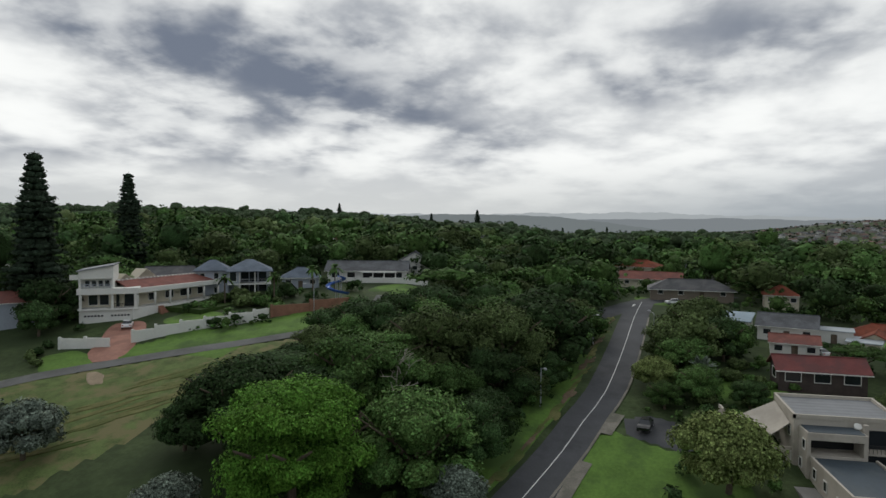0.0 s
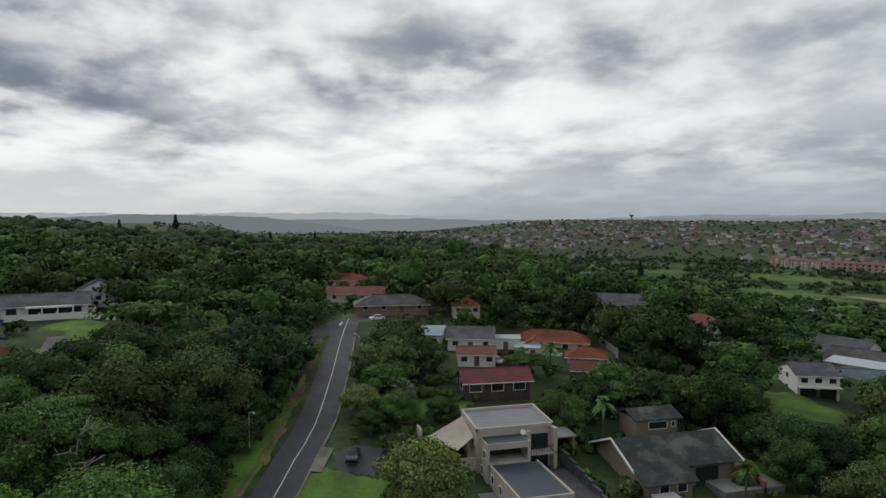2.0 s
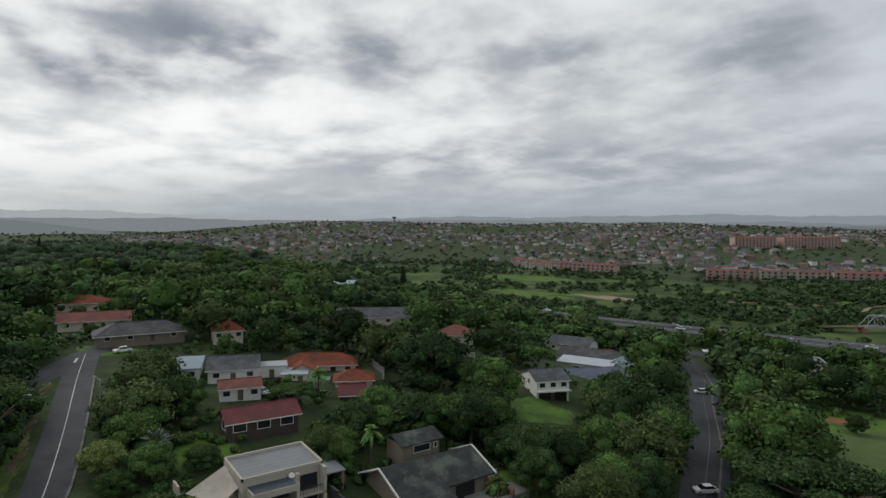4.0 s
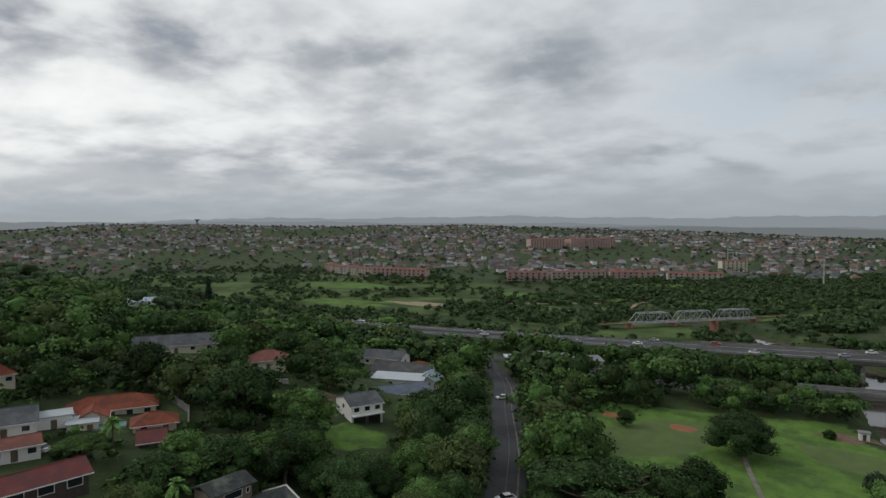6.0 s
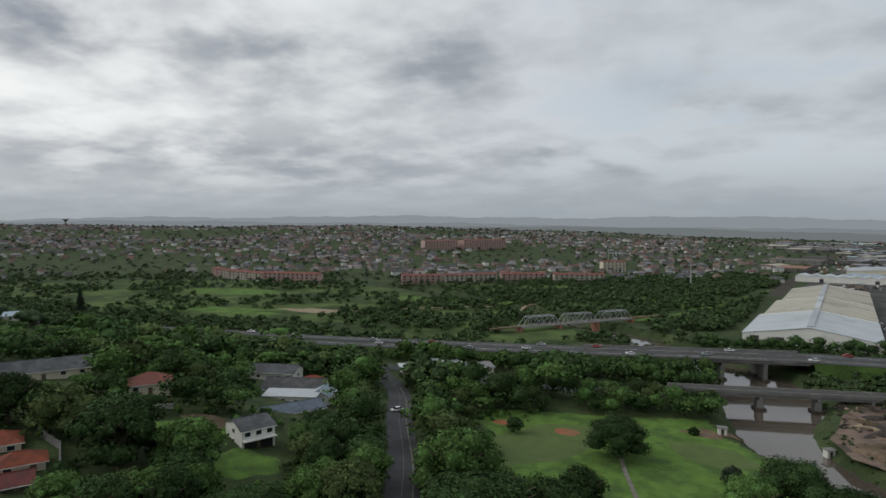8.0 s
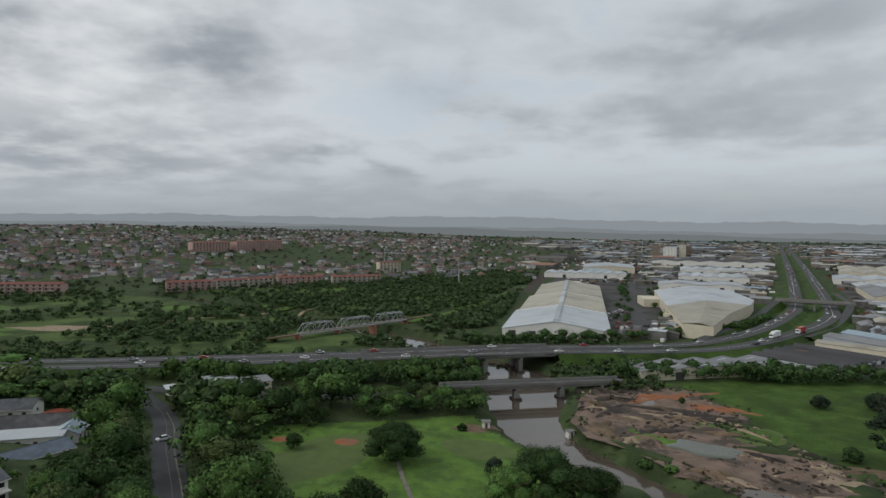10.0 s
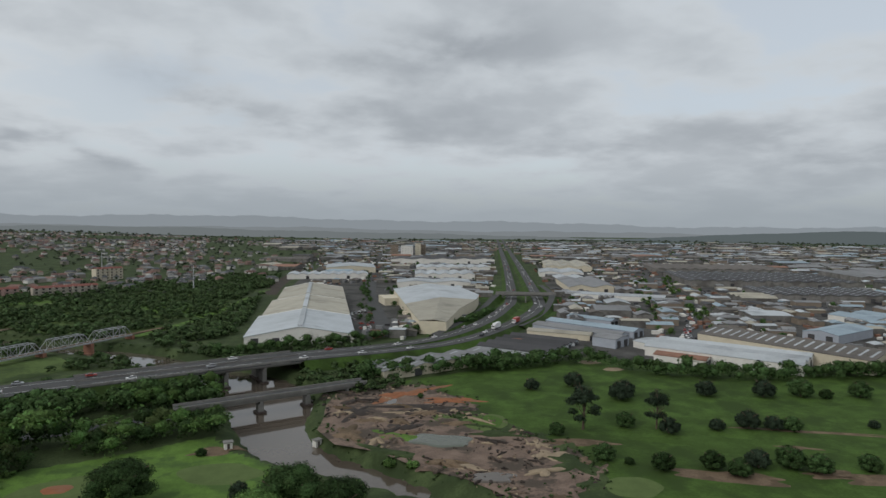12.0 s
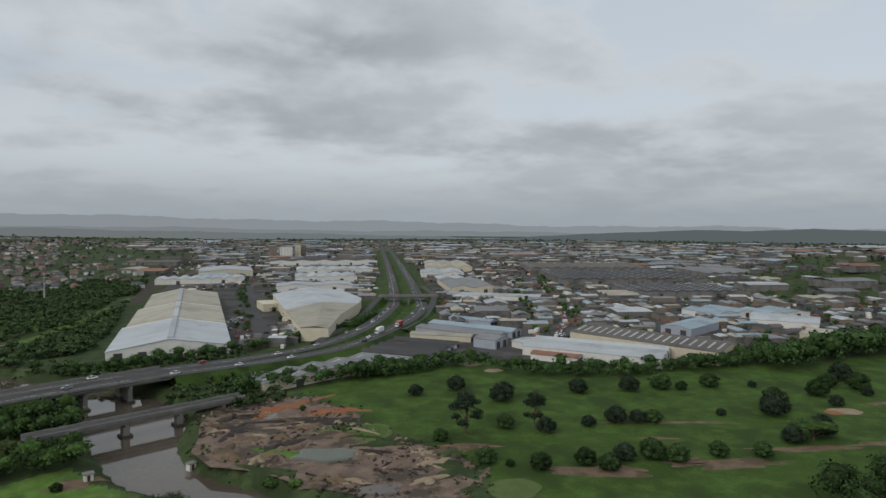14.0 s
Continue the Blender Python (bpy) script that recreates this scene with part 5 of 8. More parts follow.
def build_woods():
    rng = random.Random(5)
    put = []
    cells = {}

    def offer(kind, x, y, s, tall=1.0, gap=0.55):
        r = {"flat": 6.2}.get(kind, 5.0) * s
        if not clear_of(x, y, r * 0.7) or (x < -40 and hides(x, y, r, at(x, y) + 8.6 * s * tall)):
            return
        i, j = int(x // 12), int(y // 12)
        for a in (i - 1, i, i + 1):
            for b in (j - 1, j, j + 1):
                for px, py, pr in cells.get((a, b), ()):
                    if (x - px) ** 2 + (y - py) ** 2 < ((r + pr) * gap) ** 2:
                        return
        cells.setdefault((i, j), []).append((x, y, r))
        put.append((kind, x, y, s, tall))

    # the belt between the side road and the hill road
    for _ in range(2200):
        x, y = rng.uniform(-190, -50), rng.uniform(-44, 16)
        if x > -130 and y < -38 + 0.1 * (x + 60):
            continue
        offer(rng.choice(("dark", "dark", "mid", "flat", "olive")), x, y, rng.uniform(0.8, 1.7), rng.uniform(0.8, 1.05), 0.5)
    # gardens and groves on the hillside
    for _ in range(9000):
        x, y = rng.uniform(-340, -30), rng.uniform(-230, 235)
        if -50 < y < -15 and x > -60 or (x > -45 and y < 60):
            continue
        if x > -104 and -120 < y < -38:
            continue
        s = rng.choice((0.7, 0.9, 1.1, 1.3, 1.5, 1.8)) * rng.uniform(0.9, 1.1)
        if math.hypot(x, y) < 95:
            s *= 0.8
        offer(rng.choice(("dark", "mid", "mid", "olive", "flat", "dark")), x, y, s, rng.uniform(0.8, 1.15), 0.52)
    # the wooded slope by the valley road and along the river
    for _ in range(2200):
        x, y = rng.uniform(-100, -8), rng.uniform(75, 238)
        if x > -36 and y < 212:
            continue
        offer(rng.choice(("dark", "dark", "mid", "mid", "olive", "flat")), x, y, rng.uniform(0.7, 1.15), rng.uniform(0.95, 1.2), 0.5)
    # the grove between the fairway and the highway
    for _ in range(900):
        x, y = rng.uniform(-150, -12), rng.uniform(206, 272)
        if y > 262 + 0.22 * (x + 77) or near_line(x, y, RIVER[2:12], 20):
            continue
        offer(rng.choice(("dark", "dark", "dark", "mid")), x, y, rng.uniform(0.8, 1.35), rng.uniform(0.9, 1.1), 0.45)
    # tree belt between the golf course and the works
    for _ in range(700):
        k = rng.random()
        x = 48 + 400 * k
        y = np.interp(x, (48, 64, 124, 162, 184, 226, 300, 364, 450), (278, 282, 282, 286, 250, 226, 218, 218, 216)) + rng.uniform(-7, 7)
        offer("dark", x, y, rng.uniform(0.65, 1.1), rng.uniform(0.85, 1.15), 0.46)
    for _ in range(200):
        offer("dark", rng.uniform(300, 440), rng.uniform(192, 222), rng.uniform(1.1, 1.8), 1.2, 0.42)
    # in front of the large warehouses
    for _ in range(300):
        x = rng.uniform(-20, 185)
        y = np.interp(x, (-20, 60, 115, 150, 185), (352, 372, 402, 425, 470)) + rng.uniform(-5, 3)
        offer("dark", x, y - 4, rng.uniform(0.6, 1.05), 0.95, 0.5)
    for _ in range(120):
        offer("dark", rng.uniform(168, 225), rng.uniform(70, 100), rng.uniform(0.8, 1.2), 0.9, 0.5)
    # along the works streets and in their gaps
    for _ in range(110):
        t = rng.random()
        side = rng.choice((-1, 1)) * rng.uniform(8, 20)
        offer("dark", 90 + 100 * t + side, 430 + 560 * t, rng.uniform(0.4, 0.75), 1.1, 0.5)
        offer("mid", 268 + 250 * t + side, 325 + 400 * t - side * 0.6, rng.uniform(0.4, 0.75), 1.1, 0.5)
    put.sort(key=lambda p: math.hypot(p[1], p[2]))
    close = [p for p in put if math.hypot(p[1], p[2]) < 180][:125]
    for kind, x, y, s, tall in close:
        plant(kind, x, y, s, tall)
    rest = put[len(close):]
    forms = {(k, far): [template(k, 60 + i, 9, 190 if far else 400, 0.5 if far else 0.36, 1, 5, 3) for i in range(5)] for k in ("round", "flat") for far in (False, True)}
    for kind, m in (("dark", LEAF_DARK), ("mid", LEAF_MID), ("olive", LEAF_OLIVE), ("flat", LEAF_MID)):
        for far in (False, True):
            spots = [(x, y, s, t) for k, x, y, s, t in rest if k == kind and (math.hypot(x, y) > 235) == far]
            wood({"dark": "dark_woods", "mid": "green_woods", "olive": "olive_woods", "flat": "spreading_woods"}[kind], spots, forms["flat" if kind == "flat" else "round", far], m,
                 "dense " + {"dark": "dark green", "mid": "green", "olive": "olive-green", "flat": "flat-crowned"}[kind] + (" trees over the farther gardens" if far else " garden and roadside trees"), 8)


build_woods()


def build_far_woods():
    rng = random.Random(9)
    hill, valley, scrub, distant = [], [], [], []
    for _ in range(2500):
        x, y = rng.uniform(-900, -335), rng.uniform(-760, 330)
        if y > 170 + 0.15 * (-x - 105) or rng.random() > 1.2 - 0.0007 * -x:
            continue
        hill.append((x, y, rng.uniform(0.8, 1.9), rng.uniform(0.7, 1.0)))
    for _ in range(1300):
        hill.append((rng.uniform(-340, -100), rng.uniform(-460, -228), rng.uniform(0.8, 1.4), rng.uniform(0.9, 1.2)))
    for _ in range(4600):
        x, y = rng.uniform(-760, 20), rng.uniform(200, 720)
        if y < 258 + 0.12 * x + (x > -60) * 40 or not clear_of(x, y, 1) or y > 600 + 0.35 * x + 200:
            continue
        if near_line(x, y, ((-70, 420), (-10, 520), (20, 640), (38, 790)), 9) or x > np.interp(y, (300, 420, 560, 700), (-20, -18, -14, 8)):
            continue
        if (abs(x + 440) < 52 and abs(y - 430) < 30) or (abs(x + 285) < 36 and abs(y - 362) < 12):
            continue
        if near_line(x, y, ((-124, 347), (-72, 415)), 12) or near_line(x, y, ((-117, 325), (-64, 393)), 12):
            continue
        wild = math.sin(x / 34 + 1) * math.cos(y / 27) + 0.5 * math.sin((x + y) / 19)
        if wild < (-0.2 if x < -120 else -0.6):
            continue
        valley.append((x, y, rng.uniform(0.35, 0.9), rng.uniform(0.6, 0.95)))
    # the thicket beside the great warehouse
    for _ in range(3600):
        y = rng.uniform(330, 900)
        x = np.interp(y, (330, 378, 480, 640, 900), (-22, -14, -1, 12, 40)) - 240 * rng.random() ** 1.3 - 3
        if river_depth(x, y) > 0 or near_line(x, y, ((-70, 420), (-34, 500), (-8, 600), (14, 700)), 8) or near_line(x, y, ((-124, 347), (-72, 415)), 12) or near_line(x, y, ((-117, 325), (-64, 393)), 12) or y > 930 + 1.1 * x or not clear_of(x, y, 0):
            continue
        if math.sin(x / 23) * math.cos(y / 31) + 0.4 * math.sin((x - y) / 15) < -0.85:
            continue
        valley.append((x, y, rng.uniform(0.45, 0.95), rng.uniform(0.6, 0.9)))
    for _ in range(1600):
        x, y = rng.uniform(-560, -100), rng.uniform(200, 292)
        if clear_of(x, y, 2):
            valley.append((x, y, rng.uniform(0.4, 0.9) if y > 238 + 0.09 * x else rng.uniform(0.8, 1.2), rng.uniform(0.7, 1.0) if y > 238 + 0.09 * x else 1.15))
    for _ in range(900):
        x, y = rng.uniform(-60, 64), rng.uniform(255, 365)
        if clear_of(x, y, -4) and not near_line(x, y, RIVER[2:12], 17):
            scrub.append((x, y, rng.uniform(0.25, 0.6), rng.uniform(0.6, 0.9)))
    for _ in range(420):
        k = rng.randrange(len(MUD_RING) - 1)
        f = rng.random()
        a, b = MUD_RING[k], MUD_RING[k + 1]
        scrub.append((a[0] + (b[0] - a[0]) * f + rng.gauss(0, 3.0), a[1] + (b[1] - a[1]) * f + rng.gauss(0, 3.0), rng.uniform(0.06, 0.2), rng.uniform(0.6, 0.9)))
    for _ in range(260):
        p = RIVER_LINE[rng.randrange(14, 44)]
        a = rng.uniform(0, 6.28)
        q = p[2] / 2 + rng.uniform(2.5, 7)
        x, y = p[0] + q * math.cos(a), p[1] + q * math.sin(a)
        if not near_line(x, y, RIVER[2:12], p[2] / 2 - 1) and not near_line(x, y, ((-24, 239), (42, 258)), 7):
            scrub.append((x, y, rng.uniform(0.14, 0.34), rng.uniform(0.6, 0.9)))
    for _ in range(9500):
        az, q = rng.uniform(-75, 100), rng.uniform(640, 3000)
        x, y = -q * math.sin(radians(az)), q * math.cos(radians(az))
        if -62 < az < 1 and q < 2300 and rng.random() < 0.6 or near_line(x, y, HIGHWAY[9:], 30) or (az < 2 and q < 900):
            continue
        distant.append((x, y, rng.uniform(0.5, 1.2) * (0.7 + q / 3200), rng.uniform(0.6, 0.85)))
    far = [template("round", 90 + i, 6, 36, 0.5, 4, 6, 4) for i in range(5)]
    mid = [template("round", 190 + i, 7, 95, 0.4, 6, 6, 4) for i in range(5)]
    low = [template("round", 97 + i, 4, 24, 1.2, 1, 5, 3) for i in range(5)]
    tiny = [template("round", 107 + i, 2, 6, 1.5, 1, 5, 2) for i in range(4)]
    garden, hedge = [], []
    for _ in range(5200):
        x, y = rng.uniform(-250, -52), rng.uniform(-112, 232)
        if near_line(x, y, ROAD_A, 7) or near_line(x, y, ROAD_B, 5) or near_line(x, y, ROAD_C, 6) or near_line(x, y, LOW_ROAD, 6) or (y > 105 and x > -62) or (-40 > y and x > -100):
            continue
        if any((x - a) ** 2 + (y - b) ** 2 < (r * 0.75) ** 2 for a, b, r in CLEARINGS) or math.sin(x / 9) * math.cos(y / 11) < -0.55:
            continue
        if any((x - a) ** 2 + (y - b) ** 2 < (w + 1.5) ** 2 for a, b, _, w, _ in SEEN):
            continue
        rng.choice((garden, hedge)).append((x, y, rng.uniform(0.14, 0.42), rng.uniform(0.7, 1.0)))
    wood("garden_shrubs", garden, [template("round", 150 + i, 4, 28, 1.05, 1, 5, 3) for i in range(4)], LEAF_MID, "green garden shrubs between the houses", 14)
    wood("garden_hedges", hedge, [template("round", 160 + i, 4, 28, 1.05, 1, 5, 3) for i in range(4)], LEAF_DARK, "dark green garden bushes between the houses", 15)
    # hill foliage carries the paleness of haze in its base colour
    wood("hill_woods", [p for p in hill if math.hypot(p[0], p[1]) < 480], mid, LEAF_HILL_HAZED, "dense dark green trees over the hillside gardens", 3)
    wood("hilltop_woods", [p for p in hill if math.hypot(p[0], p[1]) >= 480], far, LEAF_HILL_HAZED, "dark green trees along the top of the hill", 3)
    wood("valley_scrub", valley, low, LEAF_SCRUB, "dense green scrub and small trees on the valley floor", 4)
    wood("bank_scrub", scrub, low, LEAF_SCRUB, "green bushes along the river bank", 6)
    wood("distant_trees", distant, tiny, LEAF_FAR_HAZED, "distant trees among the houses across the valley", 5)


build_far_woods()

# ---- houses on the hill ----
WINDOW_MESH = {}


def window(root, u, v, z, w, h, turn=0, name="window"):
    """A framed window on a wall at (u, v), facing local -y turned by turn degrees."""
    key = (round(w, 1), round(h, 1))
    if key not in WINDOW_MESH:
        f, t = Geo(), 0.1
        o, i = (w / 2, h / 2), (w / 2 - t, h / 2 - t)
        for d in (-0.07, 0.05):
            for a, b in (o, i):
                f.v += [(-a, d, -b), (a, d, -b), (a, d, b), (-a, d, b)]
        for k in range(4):
            n = (k + 1) % 4
            f.f += [(k, n, 4 + n, 4 + k), (12 + k, 12 + n, 8 + n, 8 + k), (8 + k, 8 + n, n, k), (4 + k, 4 + n, 12 + n, 12 + k)]
        p = Geo().box(-w / 2 + 0.05, -0.03, -h / 2 + 0.05, w / 2 - 0.05, 0.02, h / 2 - 0.05)
        WINDOW_MESH[key] = f.mesh("window_frame", WHITE), p.mesh("pane", PANE)
    fm, pm = WINDOW_MESH[key]
    ob = part(name, fm, None, root)
    ob.matrix_basis = pose(u, v, z, 0, 0, turn)
    part("pane", pm, None, ob, "dark glass pane")
    return ob


def roof_geo(kind, w, d, h, rise, over, thick=0.2):
    g, a, b = Geo(), w / 2 + over, d / 2 + over
    lo = h - over * rise / max(d / 2, 0.1) * (kind in ("gable", "hip"))
    if kind == "gable":
        g.tent(-b, b, -a, a, lo, h + rise - lo, thick)
        g.v = [(y, -x, z) for x, y, z in g.v]
    elif kind == "hip":
        k = max(0.3, a - b)
        top = [(-a, -b, lo), (a, -b, lo), (a, b, lo), (-a, b, lo), (-k, 0, h + rise), (k, 0, h + rise)]
        g.add(top + [(x, y, z - thick) for x, y, z in top], [(0, 1, 5, 4), (2, 3, 4, 5), (1, 2, 5), (3, 0, 4), (6, 10, 11, 7), (8, 11, 10, 9), (7, 11, 8), (9, 10, 6), (0, 6, 7, 1), (1, 7, 8, 2), (2, 8, 9, 3), (3, 9, 6, 0)])
    elif kind == "mono":
        g.slab([(-a, -b, h), (a, -b, h), (a, b, h + rise), (-a, b, h + rise)], thick)
    else:
        g.slab([(-a, -b, h), (a, -b, h), (a, b, h), (-a, b, h)], thick)
    return g


def house(x, y, yaw, w, d, h, roof, rise, wallm, roofm, label, z=None, over=0.5, storeys=1, front=3, sides=1, deep=3.0, parapet=0.0, ridge=None, door=True, win=(1.5, 1.2), name="house"):
    """A house whose front faces local -y; its ridge runs along its width."""
    root = thing(name, label, "house", x, y, (at(x, y) if z is None else z), yaw)
    g = Geo().box(-w / 2, -d / 2, -deep, w / 2, d / 2, h - 0.02)
    if roof == "gable":
        for s in (-1, 1):
            g.add([(s * w / 2, -d / 2, h - 0.02), (s * w / 2, d / 2, h - 0.02), (s * w / 2, 0, h + rise - 0.15), (s * (w / 2 - 0.2), -d / 2, h - 0.02), (s * (w / 2 - 0.2), d / 2, h - 0.02), (s * (w / 2 - 0.2), 0, h + rise - 0.15)],
                  [(0, 1, 2), (5, 4, 3), (0, 2, 5, 3), (1, 4, 5, 2)])
    if roof == "mono":
        g.add([(-w / 2, d / 2, h), (w / 2, d / 2, h), (w / 2, d / 2, h + rise - 0.1), (-w / 2, d / 2, h + rise - 0.1), (-w / 2, -d / 2, h), (w / 2, -d / 2, h)], [(0, 3, 2, 1), (4, 3, 0), (5, 1, 2), (4, 5, 2, 3)])
    part("wall", g, wallm, root)
    part("roof", roof_geo(roof, w, d, h + (0.2 if roof in ("flat",) else 0.1), rise, over), roofm, root)
    if roof in ("gable", "hip"):
        k = w / 2 + over if roof == "gable" else max(0.3, w / 2 - d / 2)
        part("ridge", Geo().rod((-k, 0, h + rise + 0.1), (k, 0, h + rise + 0.1), 0.14, 0.14, 5), ridge or roofm, root)
        part("gutter", Geo().box(-w / 2 - over, -d / 2 - over - 0.12, h - over * rise * 2 / d - 0.12, w / 2 + over, -d / 2 - over, h - over * rise * 2 / d + 0.03), WHITE, root, "white gutter")
    if parapet:
        p = Geo()
        a, b, t = w / 2 + 0.05, d / 2 + 0.05, 0.25
        for q in ((-a, -b, a, -b + t), (-a, b - t, a, b), (-a, -b + t, -a + t, b - t), (a - t, -b + t, a, b - t)):
            p.box(q[0], q[1], h, q[2], q[3], h + parapet)
        part("parapet", p, wallm, root)
    step = h / storeys
    for s in range(storeys):
        zc = step * (s + 0.58)
        for i in range(front):
            u = w * ((i + 0.5) / front - 0.5)
            if door and s == 0 and i == front // 2:
                part("door", Geo().box(u - 0.55, -d / 2 - 0.06, 0, u + 0.55, -d / 2 + 0.05, 2.1), BARK, root, "dark front door")
            else:
                window(root, u, -d / 2 - 0.01, zc, win[0], win[1])
            if i % 2 == 0:
                window(root, -u, d / 2 + 0.01, zc, win[0], win[1], 180)
        for i in range(sides):
            v = d * ((i + 0.5) / sides - 0.5)
            window(root, w / 2 + 0.01, v, zc, win[0], win[1], 90)
            window(root, -w / 2 - 0.01, -v, zc, win[0], win[1], -90)
    return root


def modern_house():
    """Two-storey flat-roofed house stepping down a slope: upper block, middle block and a long low wing."""
    r = thing("house", "pale stone two-storey modern house with flat dark roofs", "house", -82, 34, 9.0, 90)
    # local u: along the front, v: away from the road towards the hill
    part("wall", Geo().box(-6, 2.5, -2, 6, 10.2, 7.2), STONE, r, "upper block walls")
    part("roof", Geo().slab([(-5.8, 2.7, 7.25), (5.8, 2.7, 7.25), (5.8, 10.0, 7.75), (-5.8, 10.0, 7.75)], 0.2), TIN_GREY, r, "grey sheet roof")
    p = Geo()
    for q in ((-6.1, 2.4, 6.1, 2.7), (-6.1, 10.0, 6.1, 10.3)):
        p.box(q[0], q[1], 7.0, q[2], q[3], 7.5 if q[1] < 5 else 8.15)
    for u in (-6.1, 5.8):
        p.add([(u, 2.4, 7.0), (u + 0.3, 2.4, 7.0), (u + 0.3, 10.3, 7.0), (u, 10.3, 7.0), (u, 2.4, 7.5), (u + 0.3, 2.4, 7.5), (u + 0.3, 10.3, 8.15), (u, 10.3, 8.15)],
              [(3, 2, 1, 0), (4, 5, 6, 7), (0, 1, 5, 4), (1, 2, 6, 5), (2, 3, 7, 6), (3, 0, 4, 7)])
    part("parapet", p, STONE, r, "pale parapet")
    m = Geo().box(-5.4, -0.4, -2, 1.2, 2.6, 3.4).box(-5.4, -0.4, 5.2, 1.2, 2.6, 6.1).box(-5.4, -0.4, 3.4, -5.0, 2.6, 5.2).box(0.8, -0.4, 3.4, 1.2, 2.6, 5.2)
    part("wall", m, STONE, r, "middle block with an open veranda")
    part("roof", Geo().slab([(-5.2, -0.2, 6.16), (1.0, -0.2, 6.16), (1.0, 5.6, 6.26), (-5.2, 5.6, 6.26)], 0.1), MEMBRANE, r, "dark roof")
    # black sheet across the back wall stands in for the veranda's shade
    part("veranda_back", Geo().box(-5.0, 2.42, 3.4, 0.8, 2.49, 5.2), BLACK, r, "black panel for the veranda's shade")
    part("wall", Geo().box(-5.0, -12.0, -4, 2.2, -0.4, 2.9), STONE, r, "low wing walls")
    part("roof", Geo().slab([(-4.8, -11.8, 3.0), (2.0, -11.8, 3.0), (2.0, -0.42, 3.06), (-4.8, -0.42, 3.06)], 0.08), MEMBRANE, r, "dark roof")
    c = Geo()
    for q in ((-5.1, -12.1, 2.3, -11.85), (-5.1, -11.85, -4.85, -0.4), (2.05, -11.85, 2.3, -0.4)):
        c.box(q[0], q[1], 2.8, q[2], q[3], 3.3)
    part("parapet", c, STONE, r, "pale parapet")
    for z in (1.5, 4.6):
        part("balcony_opening", Geo().box(2.0, 2.44, z - 0.9, 5.2, 2.49, z + 1.4), PANE, r, "dark glazed balcony doors")
        part("balcony_floor", Geo().box(1.3, 0.9, z - 1.25, 6.0, 2.5, z - 1.0), STONE, r)
        rail = Geo()
        for k in range(11):
            rail.box(1.5 + k * 0.43, 1.0, z - 1.0, 1.54 + k * 0.43, 1.04, z - 0.05)
        rail.box(1.4, 0.98, z - 0.08, 5.9, 1.06, z)
        part("balcony_rail", rail, BLACK, r, "thin black rail")
    part("pillar", Geo().box(1.3, 0.9, -2, 1.8, 1.4, 7.0), STONE, r)
    part("pillar", Geo().box(5.5, 0.9, -2, 6.0, 2.5, 7.1), STONE, r)
    for v, z in ((8.4, 5.2), (6.0, 5.2), (4.0, 5.0), (0.6, 4.4), (3.6, 2.0), (1.6, 1.8), (-1.8, 1.6), (-5.0, 1.4), (-8.6, 1.0)):
        window(r, -6.02 if v > 2.5 else (-5.42 if v > -0.4 else -5.02), v, z, 1.0, 1.3, -90)
    part("terrace", Geo().box(2.3, -12, -4, 7.2, 0.9, 1.1), ROOF_DARK, r, "dark tiled terrace")
    st = Geo()
    for k in range(8):
        st.box(2.3, -12.4 - k * 0.4, -4, 7.0, -12 - k * 0.4, 0.9 - k * 0.2)
    part("steps", st, ROOF_DARK, r, "dark terrace steps")
    for k in range(6):
        part("garden_wall", Geo().box(7.2, -12 + k * 2.4, -4, 7.6, -9.6 + k * 2.4, 1.6 + k * 0.35), ROOF_DARK, r, "stepped grey garden wall")
    part("satellite_dish", Geo().rod((1.0, 2.2, 6.3), (1.0, 1.9, 6.6), 0.4, 0.45, 10), WHITE, r, "white dish")
    part("carport_roof", Geo().slab([(6.1, 4.2, 4.5), (10.8, 4.2, 4.5), (10.8, 9.4, 4.8), (6.1, 9.4, 4.8)], 0.2), FIBRE, r, "grey carport roof")
    part("carport_wall", Geo().box(6.4, 8.8, -2, 10.6, 9.2, 4.4).box(10.2, 4.4, -2, 10.6, 8.8, 4.4), TAN, r)
    for b in ((-12.6, 10.0, -1, -12.3, 12.8, 5.4), (-12.4, 9.8, -1, -6.2, 10.1, 4.4), (-8.2, 3.2, -1, -6.0, 3.5, 3.0)):
        part("entrance_wall", Geo().box(*b), STONE, r, "pale entrance wall")
    part("path", Geo().box(-7.4, -10, -3, -5.1, 4, 0.1), CONCRETE, r, "grey side path")
    sail = Geo()
    A, B, C, D = Vector((-6.1, 9.6, 7.2)), Vector((-11.8, 9.0, 4.6)), Vector((-8.6, 3.4, 4.2)), Vector((-6.1, 3.6, 6.0))
    n = 8
    for i in range(n + 1):
        for j in range(n + 1):
            s, q = i / n, j / n
            pt = (A * (1 - s) + B * s) * (1 - q) + (D * (1 - s) + C * s) * q
            pt.z -= 0.9 * math.sin(math.pi * s) * math.sin(math.pi * q) * 0.6
            sail.v.append(tuple(pt))
    sail.f = [(i * (n + 1) + j, (i + 1) * (n + 1) + j, (i + 1) * (n + 1) + j + 1, i * (n + 1) + j + 1) for i in range(n) for j in range(n)]
    part("shade_sail", sail, STONE, r, "beige shade sail", True)


modern_house()


